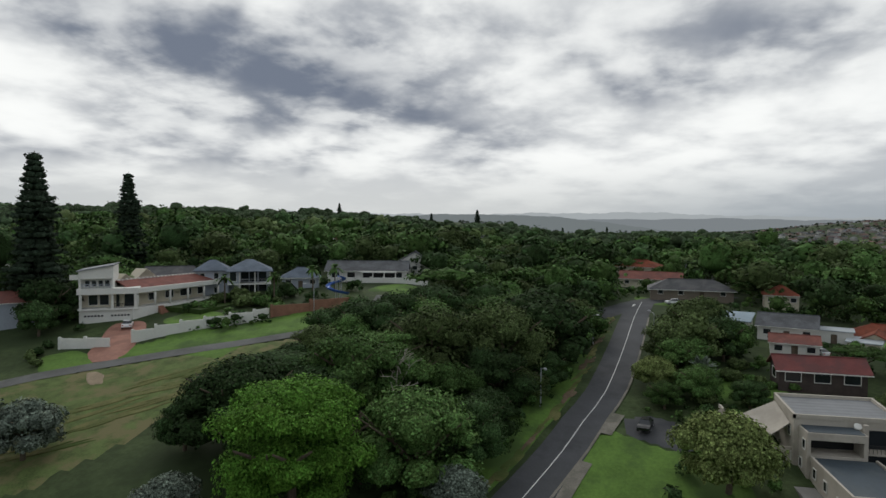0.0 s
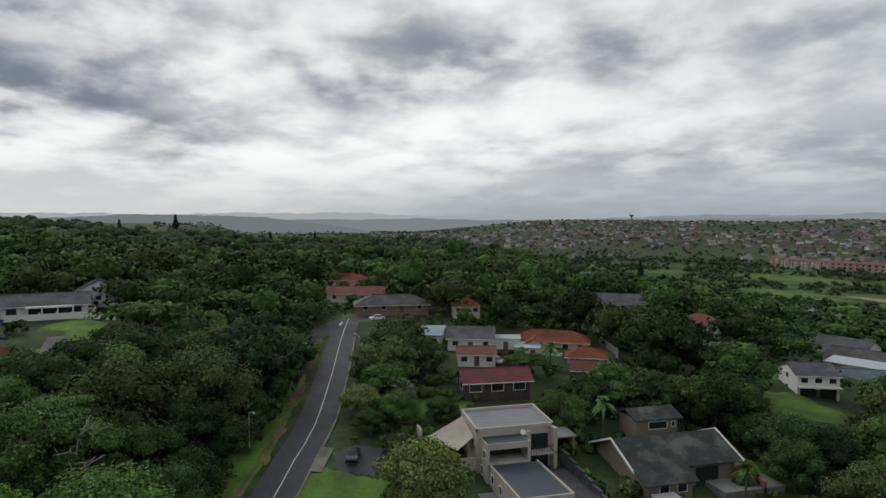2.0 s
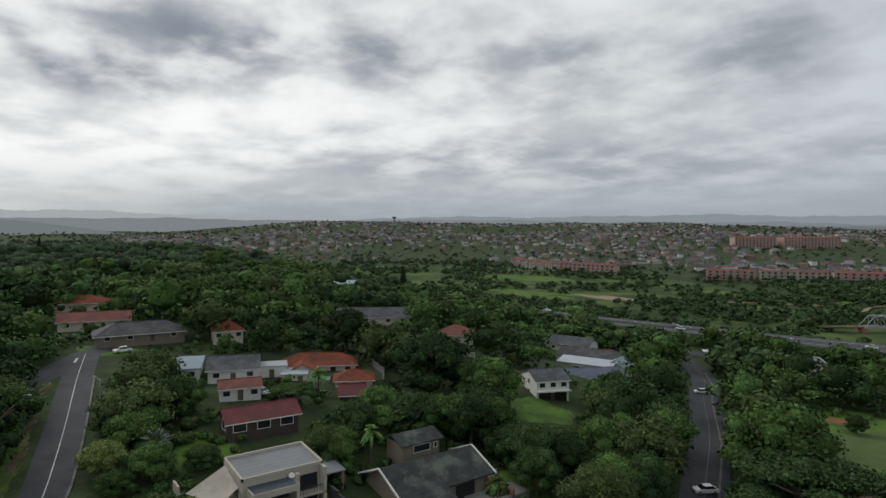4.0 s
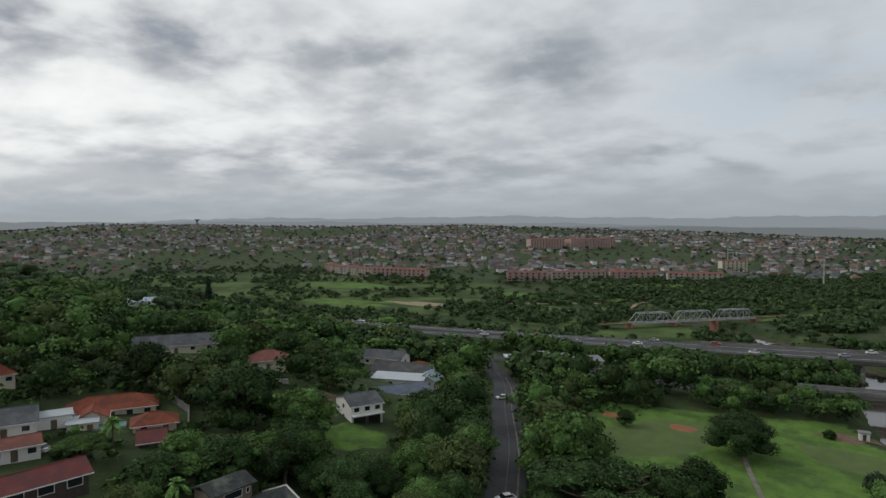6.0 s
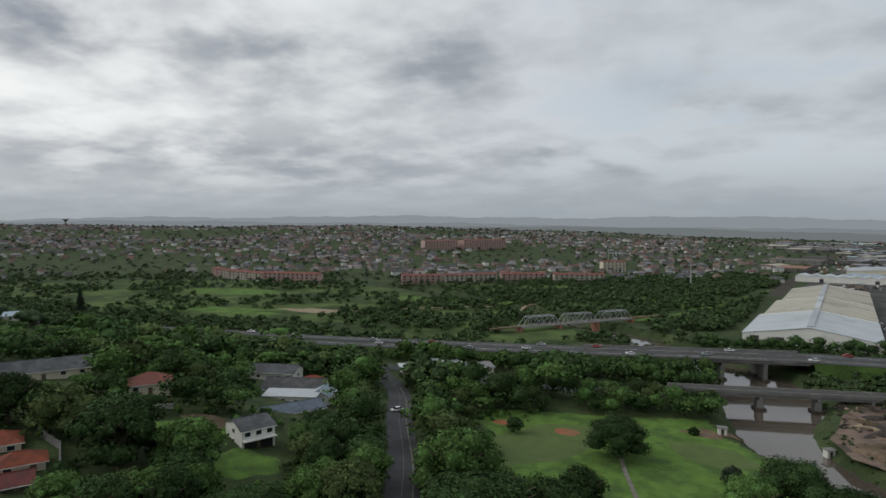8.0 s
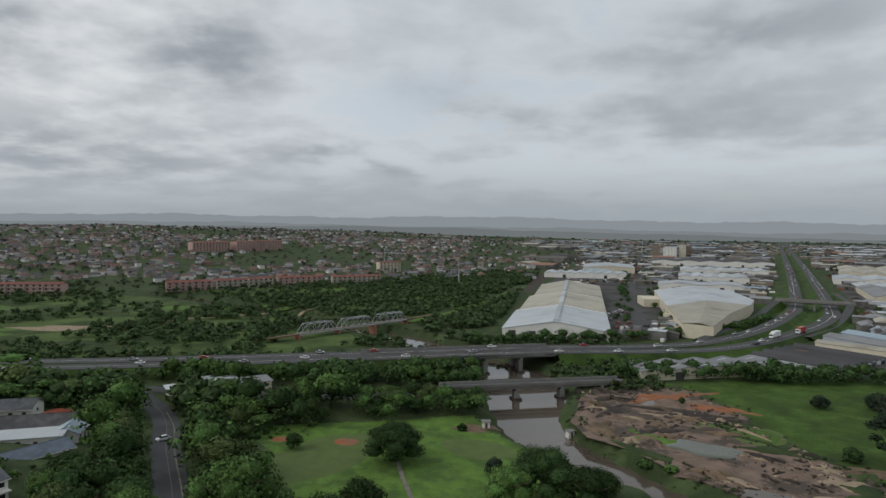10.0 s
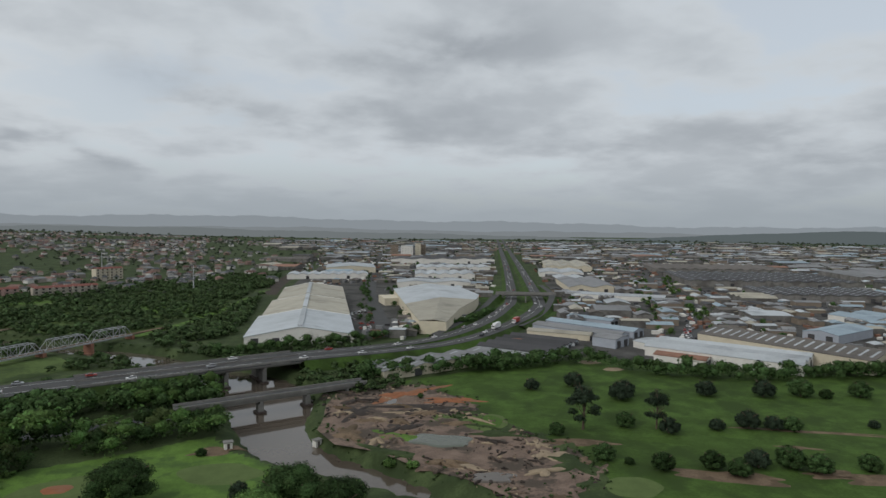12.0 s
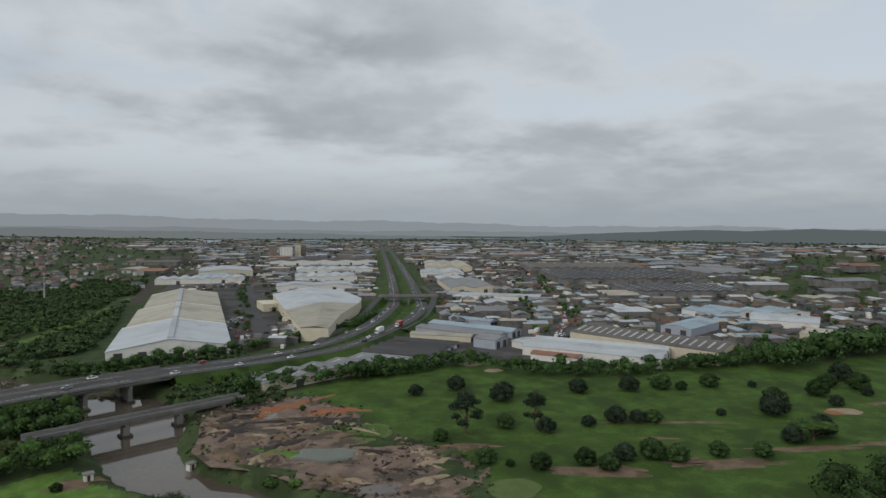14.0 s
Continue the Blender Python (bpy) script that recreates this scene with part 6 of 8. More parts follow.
def slate_house():
    r = thing("house", "brown brick house with mossy slate roof and an upper room", "house", -81.5, 57, 9.0, 90)
    part("wall", Geo().box(-8.2, -5.6, -2.5, 8.4, 5.4, 2.75), TAN, r)
    for s in (-8.2, 8.2):
        part("gable", Geo().add([(s, -5.6, 2.7), (s, 5.4, 2.7), (s, 0, 5.1)], [(0, 1, 2)]), TAN, r)
    part("roof", roof_geo("gable", 16.8, 11, 2.9, 2.4, 0.7), ROOF_MOSS, r, "mossy dark slate roof")
    b = Geo()
    for s in (-9.1, 9.1):
        b.slab([(s - 0.1, -6.4, 2.75), (s + 0.1, -6.4, 2.75), (s + 0.1, 0, 5.5), (s - 0.1, 0, 5.5)], 0.3)
        b.slab([(s - 0.1, 0, 5.5), (s + 0.1, 0, 5.5), (s + 0.1, 6.4, 2.75), (s - 0.1, 6.4, 2.75)], 0.3)
    part("bargeboard", b, WHITE, r, "white bargeboards")
    part("upper_room", Geo().box(-2.2, 4.0, 0, 5.2, 9.0, 6.3), TAN, r)
    part("roof", Geo().slab([(-2.8, 3.3, 6.35), (5.8, 3.3, 6.35), (5.8, 6.6, 7.5), (-2.8, 6.6, 7.5)], 0.2).slab([(5.8, 9.6, 6.35), (-2.8, 9.6, 6.35), (-2.8, 6.6, 7.5), (5.8, 6.6, 7.5)], 0.2), ROOF_MOSS, r, "slate roof of the upper room")
    window(r, 1.6, 3.98, 5.2, 3.4, 1.3)
    window(r, 4.4, 3.98, 5.2, 0.7, 1.0)
    for u in (-5.6, -2.8):
        window(r, u, -8.42, 0.7, 1.6, 1.2)
    # no opening is cut: a black slab gives the garage's inner shade
    part("garage_door", Geo().box(1.5, -5.72, -1, 5.2, -5.58, 2.0), BLACK, r, "black panel for the garage opening's shade")
    part("pier", Geo().box(7.4, -6.6, -2, 8.4, -5.7, 2.3), BRICK, r, "red brick pier under the eaves")
    part("forward_wall", Geo().box(-8.2, -8.4, -2.5, -1.2, -5.6, 2.1), TAN, r, "projecting front room")
    part("forward_roof", Geo().slab([(-9.1, -9.2, 1.75), (-0.6, -9.2, 1.75), (-0.6, -6.2, 3.05), (-9.1, -6.2, 3.05)], 0.2), ROOF_MOSS, r, "roof carried forward over the front room")
    part("porch_roof", Geo().slab([(-8.4, -12.6, 0.6), (-4.8, -12.6, 0.6), (-4.8, -9.4, 0.8), (-8.4, -9.4, 0.8)], 0.15), FIBRE, r, "pale flat porch roof")
    for u, v in ((-8.2, -12.4), (-5.0, -12.4), (-8.2, -9.6), (-5.0, -9.6)):
        part("post", Geo().box(u - 0.1, v - 0.1, -3, u + 0.1, v + 0.1, 0.6), WHITE, r)
    part("terrace", Geo().box(3.0, -10, -3, 13, -5.7, 0.0), CONCRETE, r, "paved terrace")
    part("garden_wall", Geo().box(9.4, -10, -3, 9.8, -2, 1.0).box(9.4, -2.4, -3, 13, -2, 1.0), BRICK, r, "low brick wall")


slate_house()


def colonnade_house():
    """White house on a slope: a garage block with a loggia and tower, and a long columned wing turned away from it."""
    r = thing("house", "white house with a columned terrace, tower and double garage", "house", -106.5, -95.8, 19.2, 122)
    part("wall", Geo().box(0, 0, -3, 10.4, 10, 3.1), WHITE, r, "garage storey")
    part("terrace_slab", Geo().box(-0.2, -0.5, 3.1, 10.8, 2.4, 3.45), WHITE, r)
    part("wall", Geo().box(0, 2.2, 3.45, 10.4, 10, 6.3), CREAM, r, "upper storey")
    part("fascia", Geo().box(-0.3, -0.6, 6.3, 10.9, 10.2, 7.5), WHITE, r, "deep white roof edge")
    part("tower", Geo().box(0, 1.6, 7.5, 6.2, 8, 9.4).box(0, 0, 9.4, 6.2, 8, 11.0).box(0, 0, 7.5, 0.35, 1.6, 9.4).box(5.85, 0, 7.5, 6.2, 1.6, 9.4), WHITE, r, "tower room")
    part("tower_roof", Geo().slab([(-0.4, -0.3, 11.1), (6.4, -0.3, 12.3), (6.4, 8.3, 12.3), (-0.4, 8.3, 11.1)], 0.25), FIBRE, r, "sloping tower roof")
    part("tower_gable", Geo().slab([(0, 0.1, 11.02), (6.2, 0.1, 12.0), (6.2, 0.4, 12.0), (0, 0.4, 11.02)], 0.3).add([(0, 0.02, 10.9), (6.2, 0.02, 10.9), (6.2, 0.02, 12.0), (0, 7.98, 10.9), (6.2, 7.98, 10.9), (6.2, 7.98, 12.0)], [(0, 1, 2), (5, 4, 3), (1, 4, 5, 2)]), WHITE, r)
    rail = Geo().box(0.35, 0.1, 8.25, 5.85, 0.2, 8.35).box(0.35, 0.1, 7.9, 5.85, 0.18, 7.96)
    for k in range(9):
        rail.box(0.6 + 0.62 * k, 0.1, 7.5, 0.66 + 0.62 * k, 0.18, 8.3)
    part("tower_rail", rail, GREYWALL, r, "pale blue balcony rail")
    for u in (1.3, 2.5, 3.7, 4.9):
        window(r, u, 1.58, 8.4, 1.0, 1.3)
    for u in (0.3, 6.0, 10.2):
        part("column", Geo().box(u - 0.22, -0.4, 3.45, u + 0.22, 0.05, 6.3), WHITE, r)
    for u in (2.2, 4.2):
        window(r, u, 2.18, 4.9, 1.8, 2.2)
    part("loggia_opening", Geo().box(6.4, 2.1, 3.5, 9.9, 2.19, 6.0), PANE, r, "dark glazed loggia")
    part("tower_sign", Geo().box(-1.6, 0.2, 9.3, -0.1, 0.35, 10.3), WHITE, r, "small white canopy beside the tower")
    balcony = Geo().box(6.3, -0.35, 4.3, 9.9, -0.25, 4.4)
    for k in range(12):
        balcony.box(6.4 + 0.3 * k, -0.34, 3.45, 6.45 + 0.3 * k, -0.28, 4.3)
    part("balcony_rail", balcony, BLACK, r, "thin dark rail")
    for u in (2.6, 7.4):
        door = part("garage_door", Geo().box(u - 2.0, -0.06, -0.4, u + 2.0, 0.05, 2.4), WHITE, r, "white panelled garage door")
        lights = Geo()
        for k in range(6):
            lights.box(u - 1.7 + k * 0.6, -0.11, 1.75, u - 1.3 + k * 0.6, -0.055, 2.1)
        part("garage_lights", lights, PANE, door, "small glass lights")
    # the wing, turned back from the block
    wing = pose(10.2, 0.4, 0, 0, 0, 46)

    def add(name, geo, material, label="", smooth=False):
        o = part(name, geo, material, r, label, smooth)
        o.matrix_basis = wing
        return o

    add("plinth", Geo().box(-1, -0.4, -3, 23.4, 8, 3.3), WHITE, "white plinth of the wing")
    add("wall", Geo().box(-1, 2.8, 3.3, 23, 9, 6.3), CREAM, "recessed cream wall of the wing")
    add("fascia", Geo().box(-0.5, -0.6, 6.3, 23.6, 0.0, 7.3).box(23.0, 0, 6.3, 23.6, 9.4, 7.3), WHITE, "white roof edge")
    add("soffit", Geo().box(-0.5, 0.0, 6.3, 23.0, 9.2, 6.6), WHITE)
    roof = roof_geo("gable", 23.6, 8.6, 6.9, 1.9, 0.2)
    roof.v = [(x + 11.2, y + 4.5, z) for x, y, z in roof.v]
    o = add("roof", roof, ROOF_ROSE, "faded red tile roof")
    for k in range(24):
        cap = part("ridge_cap", Geo().box(-0.6 + k, 4.3, 8.7, -0.1 + k, 4.7, 9.0), WHITE, r, "white ridge cap")
        cap.matrix_basis = wing
    for u in (0.2, 4.6, 8.6, 13.6, 18.4, 22.9):
        add("column", Geo().rod((u, -0.3, 3.3), (u, -0.3, 6.3), 0.26, 0.24, 10), WHITE, smooth=True)
    for u, w in ((6.6, 2.2), (11.2, 2.4), (15.9, 3.4), (20.6, 2.4)):
        o = window(r, u, 2.78, 4.9, w, 1.7)
        o.matrix_basis = wing @ o.matrix_basis
    # the doorway's darkness is a black slab set on the wall
    add("door", Geo().box(1.6, 2.7, 3.35, 3.0, 2.82, 5.7), BLACK, "black panel for the open doorway's shade")
    for u, w, h in ((3.2, 5.0, 1.7), (8.6, 7.0, 2.5)):
        add("gable_feature", Geo().slab([(u - w / 2, 6.6, 8.0), (u, 6.6, 8.0 + h), (u + w / 2, 6.6, 8.0)], 0.0).slab([(u - w / 2, 6.6, 8.1), (u, 6.6, 8.1 + h), (u, 9.8, 8.1 + h), (u - w / 2, 9.8, 8.1)], 0.25).slab([(u, 6.6, 8.1 + h), (u + w / 2, 6.6, 8.1), (u + w / 2, 9.8, 8.1), (u, 9.8, 8.1 + h)], 0.25), CREAM, "cream cross gable")
    steps = Geo()
    for k in range(14):
        steps.box(3.2 + 0.16 * k, -0.5 - 0.3 * (14 - k), -3, 6.4, -0.4 - 0.3 * (13 - k), -0.2 + 0.25 * k)
    add("steps", steps, BRICK, "red brick stair")
    add("garden_terrace", Geo().box(6.6, -11.0, -3, 24, -0.4, 2.7), MOWN, "raised lawn before the columns")


colonnade_house()


def garden_wall(pts, height, material, label, piers=4.0, name="garden_wall"):
    """A plastered wall with piers that follows the slope."""
    r = thing(name, label, "wall", pts[0][0], pts[0][1], 0)
    x0, y0 = pts[0]
    for a, b in zip(pts, pts[1:]):
        d = Vector((b[0] - a[0], b[1] - a[1], 0))
        n = max(1, int(d.length / piers))
        yaw = math.degrees(math.atan2(d.y, d.x))
        for k in range(n):
            p, q = Vector((*a, 0)) + d * k / n, Vector((*a, 0)) + d * (k + 1) / n
            z = min(at(p.x, p.y), at(q.x, q.y))
            L = (q - p).length
            for nm, g in (("panel", Geo().box(0.2, -0.12, -1.5, L - 0.2, 0.12, height)), ("pier", Geo().box(-0.25, -0.22, -1.5, 0.2, 0.22, height + 0.25))):
                o = part(nm, g, material, r)
                o.matrix_basis = pose(p.x - x0, p.y - y0, z, 0, 0, yaw)
    return r


garden_wall(((-93.4, -88), (-95.2, -79.2)), 1.9, WHITE, "white plastered garden wall with piers")
garden_wall(((-97.8, -76.8), (-101.2, -74.6), (-107.2, -68.4), (-113.4, -61.4), (-117, -60)), 2.3, WHITE, "long white plastered garden wall with piers", 3.2)
garden_wall(((-117, -59.5), (-122.8, -53.5), (-130, -47.2)), 2.4, BRICK, "tall red brick garden wall", 5.0)
garden_wall(((-156, -58), (-157.5, -48), (-158, -36)), 1.4, WHITE, "low white wall with piers at the cul-de-sac", 2.6)
garden_wall(((-138, 78), (-128, 76.5), (-119, 71)), 1.8, CONCRETE, "grey precast garden wall", 3.0)
garden_wall(((-160, 88), (-148, 98), (-134, 110)), 1.6, WHITE, "pale boundary wall among trees", 4.0)

# yaw 90 faces the start of the valley (east)
def balcony_house():
    """Blue-grey house of two hipped blocks with glazed rooms behind deep balconies."""
    r = thing("house", "blue-grey two-storey house with hipped roofs and glazed balconies", "house", -138, -80, 22.3, 118)
    r.matrix_basis = r.matrix_basis @ Matrix.Diagonal((0.68, 0.85, 1.0, 1))
    part("wall", Geo().box(-13, -1, -3, -2, 8, 6.6), GREYWALL, r, "plain blue-grey block")
    part("roof", roof_geo("hip", 11, 9, 6.7, 2.0, 0.8), ROOF_BLUE, r).matrix_basis = pose(-7.5, 3.5, 0)
    part("wall", Geo().box(-2, 1.5, -3, 12.5, 9, 6.4), GREYWALL, r, "set-back walls")
    part("roof", roof_geo("hip", 14.5, 12.4, 6.5, 2.3, 0.8), ROOF_BLUE, r).matrix_basis = pose(5.25, 2.8, 0)
    part("balcony_floor", Geo().box(-2.2, -3.4, 2.9, 12.7, 1.5, 3.2), WHITE, r, "white balcony slab")
    part("bay", Geo().box(-2, -3.2, 3.2, 1.6, 1.5, 6.4), GREYWALL, r, "projecting room")
    window(r, -0.3, -3.22, 4.9, 2.4, 2.4)
    for u in (1.9, 7.1, 12.3):
        part("column", Geo().box(u - 0.2, -3.3, -3, u + 0.2, -2.9, 6.4), WHITE, r)
    for z in (0.2, 3.3):
        for u in (2.2, 5.2, 8.4):
            part("glazing", Geo().box(u, 1.42, z, u + 2.7, 1.48, z + 2.4), PANE, r, "dark sliding glass")
    rail = Geo()
    for k in range(22):
        rail.box(1.9 + k * 0.5, -3.24, 3.2, 1.94 + k * 0.5, -3.2, 4.2)
    part("balcony_rail", rail.box(1.7, -3.28, 4.15, 12.5, -3.16, 4.25), STEEL, r, "thin steel rail")
    for u, z in ((-10.6, 5.0), (-6.0, 5.0), (-10.6, 1.6), (-6.0, 1.6)):
        window(r, u, -1.02, z, 1.6, 1.5)
    part("garden_terrace", Geo().box(-13.4, -6, -3, 13, -1.1, -0.1), CONCRETE, r, "pale paved terrace")


balcony_house()
house(-150, -68, 112, 9, 7, 3.2, "hip", 2.0, GREYWALL, ROOF_BLUE, "small blue-grey annex with a hipped roof", z=23.4, over=0.6)
bungalow = house(-163, -54, 102, 21, 9, 3.4, "gable", 2.0, WHITE, ROOF_GREY, "long white bungalow with grey tiled roof and porch", z=24.4, over=0.8, front=5, win=(2.2, 1.5))
# porch shade laid on the front wall as one black sheet
part("porch_opening", Geo().box(-1, -4.62, 0.1, 7.5, -4.52, 2.7), BLACK, bungalow, "black panel for the porch's deep shade")
part("porch_beam", Geo().box(-1.4, -6.4, 2.7, 8, -4.6, 3.1), WHITE, bungalow, "white porch beam")
for u in (-1.2, 1.8, 4.8, 7.8):
    part("porch_post", Geo().box(u - 0.12, -6.3, -2, u + 0.12, -6.05, 2.7), WHITE, bungalow)
house(-176, -44, 12, 10, 9, 4.6, "gable", 2.6, WHITE, ROOF_GREY, "white gabled house behind a bungalow", z=25, front=2)
house(-105, -111, 134, 9, 9, 5.6, "gable", 1.6, GREYWALL, ROOF_ROSE, "two-storey house with faded red roof and garage", z=18.6, storeys=2, front=2)
house(-143, -101, 122, 11, 8, 2.8, "gable", 1.9, STONE, ROOF_DARK, "low house with dark roof and pale gable behind trees", z=24.0)
house(-152, -94, 118, 13, 9, 3.0, "hip", 1.9, STONE, ROOF_DARK, "low house with dark hipped roof behind trees", z=23.6)
house(-222, -92, 105, 8, 8, 7.5, "flat", 0, WHITE, FIBRE, "white flat-roofed block above the trees", front=1, parapet=0.4)
house(-150, -158, 130, 12, 9, 6, "hip", 2.2, WHITE, ROOF_GREY, "house with grey roof among trees", storeys=2)
house(-235, -190, 125, 16, 9, 5, "hip", 2.2, CREAM, ROOF_ROSE, "cream house with faded roof on the hill", storeys=2)
house(-109.8, 39.6, 86, 12.5, 5.6, 2.9, "gable", 1.6, DARKWALL, ROOF_MAROON, "dark bungalow with maroon tiled roof and white window frames", z=14.5, over=0.6, front=3, win=(2.4, 1.7), door=False)
house(-141, 45, 70, 10.5, 10, 3.0, "gable", 1.9, WHITE, ROOF_GREY, "white house with plain grey gabled roof", z=16.8, over=0.5)
house(-139, 53, 70, 6.5, 5, 2.7, "flat", 0, WHITE, TIN_WHITE, "white carport with pale flat roof", z=16.4, over=0.3, front=1)
house(-128, 42, 75, 8, 5.5, 2.6, "gable", 1.1, WHITE, ROOF_ROSE, "low white outbuilding with pale pink roof", z=15.8, over=0.4)
house(-147, 34.5, 70, 9.5, 9, 2.8, "mono", 0.8, WHITE, TIN_BLUE, "white annex with pale sheet roof", z=17)
house(-210, 26, 78, 18.5, 8, 3.0, "gable", 1.9, CREAM, ROOF_ROSE, "long house with red tiled roof at the junction", over=0.6, front=4)
house(-182, 33, 84, 21, 9, 2.6, "hip", 2.2, TAN, ROOF_DARK, "long low house with dark tiled roof", z=20.4, over=0.8, front=4)
house(-232, 48, 78, 14, 10, 3.6, "gable", 2.2, WHITE, ROOF_GREY, "white house with grey roof among trees")
house(-240, 26, 70, 15, 10, 4.5, "hip", 2.2, CREAM, ROOF_RED, "house with orange tiled roof among trees")
house(-172, 53, 80, 7.5, 6.5, 3.2, "hip", 2.0, CREAM, ROOF_RED, "small house with bright orange tiled roof", z=19.8)
house(-140.4, 65.6, 62, 17.5, 7.6, 2.9, "hip", 1.9, CREAM, ROOF_RED, "house with orange tiled roof and veranda", z=15.2, over=0.6, front=5)
house(-137.5, 60.2, 152, 7.5, 5.5, 2.7, "gable", 1.4, CREAM, ROOF_RED, "gabled wing with orange tiles", z=15.2, over=0.5, front=2)
house(-134, 56.6, 62, 5.5, 4, 2.5, "mono", 0.5, CREAM, TIN_WHITE, "veranda with white sheet roof beside an orange-roofed house", z=15.2, over=0.3, front=2)
house(-125.5, 67.2, 62, 8.2, 6, 2.7, "hip", 1.5, CREAM, ROOF_RED, "cottage with orange tiled roof", z=14.4, over=0.6, front=2)
house(-118.5, 62.8, 62, 4.8, 5, 2.3, "gable", 1.5, DARKWALL, ROOF_MAROON, "small garage with maroon roof and white edge", z=13.6, over=0.5, front=1)
white_house = house(-105.4, 108, 67, 8, 10, 5.0, "gable", 1.6, WHITE, ROOF_GREY, "white two-storey house with grey roof and open ground floor", z=10.6, over=0.4, storeys=2, front=3)
# shade of the open storey, put on the solid wall as black boxes
for u in (-2.0, 1.9):
    part("ground_floor_opening", Geo().box(u - 1.5, -5.1, -0.2, u + 1.5, -5.02, 2.3), BLACK, white_house, "black panel for the shade of the open ground floor")
part("balcony_floor", Geo().box(-4, -6.4, 2.6, 4, -5.0, 2.85), WHITE, white_house)
house(-120.5, 137.5, 62, 21, 9, 3.4, "gable", 1.6, CREAM, ROOF_BLUE, "long house with blue-grey roof beside the valley road", z=5.6, over=0.6, front=5)
house(-140, 166, 20, 21, 12, 3.6, "gable", 2.6, WHITE, ROOF_DARK, "white house with dark charcoal roof", z=3.6, over=0.6, front=5)
house(-131, 153, 22, 17, 6, 3.2, "mono", 0.8, WHITE, TIN_WHITE, "white veranda wing with pale sheet roof", z=5.2, over=0.5, front=4)
house(-125.5, 161, 110, 8, 7, 3.4, "gable", 1.8, WHITE, TIN_BLUE, "small white gabled wing with blue-white roof", z=4.2, over=0.5, front=2)
house(-166, 183, 18, 20, 10, 3.8, "gable", 2.2, WHITE, ROOF_GREY, "white house with long grey roof", z=2.6, over=0.6, front=5)
house(-144, 179, 40, 9, 6, 3.2, "hip", 1.6, CREAM, ROOF_RED, "small wing with red tiled roof", z=2.6)
house(-184, 106, 60, 24, 10, 3.2, "gable", 2.4, CREAM, ROOF_GREY, "long bungalow with grey roof among trees", z=17.8, over=0.6, front=5)
house(-152, 117, 52, 11, 9, 3.2, "hip", 2.2, CREAM, ROOF_ROSE, "house with pinkish tiled roof among trees")
house(-240, 96, 60, 12, 9, 3.0, "gable", 1.8, WHITE, ROOF_GREY, "grey-roofed house among trees")
house(-358, 190, 62, 22, 12, 6.2, "gable", 1.6, WHITE, TIN_BLUE, "large white modern house with pale metal roof", storeys=2, front=5)
house(-345, 204, 62, 20, 10, 3.4, "gable", 2.0, WHITE, ROOF_GREY, "white house with grey roof below it", front=4)
house(-350, 156, 66, 12, 9, 4.4, "gable", 2.4, CREAM, ROOF_RED, "cream house with orange roof among trees")
house(-300, 70, 70, 14, 10, 4, "hip", 2.2, CREAM, ROOF_MAROON, "house with maroon roof among trees")
house(-390, 60, 80, 16, 10, 5, "hip", 2.2, WHITE, ROOF_RED, "house with orange roof among trees")
house(-300, -40, 98, 16, 10, 5, "hip", 2.2, WHITE, ROOF_GREY, "house with grey roof among trees")
house(-260, -110, 113, 16, 10, 5, "gable", 2.2, CREAM, ROOF_ROSE, "house with faded roof among trees")
# service buildings by the valley road
house(-127, 226, 40, 12, 7, 3.4, "flat", 0, WHITE, TIN_WHITE, "small white service building with flat roof", front=3, over=0.8)
house(-119, 240, 40, 10, 7, 3.6, "flat", 0, WHITE, TIN_WHITE, "white filling station canopy building", front=2, over=1.2)
house(-104, 238, 40, 14, 8, 3.2, "mono", 0.8, CREAM, TIN_GREY, "low works building with grey sheet roof", front=3)
patch("yard_ground", -112, 232, 20, 9, 30, YARD, "concrete forecourt of a filling station", "yard", 0.16, 0.15)

# details of the gardens
pool = thing("swimming_pool", "small turquoise garden pool with pale rim", "pool", -131, 60.5, at(-131, 60.5), 62)
part("water", Geo().box(-2.6, -1.2, -0.4, 2.6, 1.2, 0.22), TURQUOISE, pool)
part("rim", Geo().box(-3.1, -1.7, -0.4, 3.1, -1.2, 0.3).box(-3.1, 1.2, -0.4, 3.1, 1.7, 0.3).box(-3.1, -1.2, -0.4, -2.6, 1.2, 0.3).box(2.6, -1.2, -0.4, 3.1, 1.2, 0.3), CONCRETE, pool)


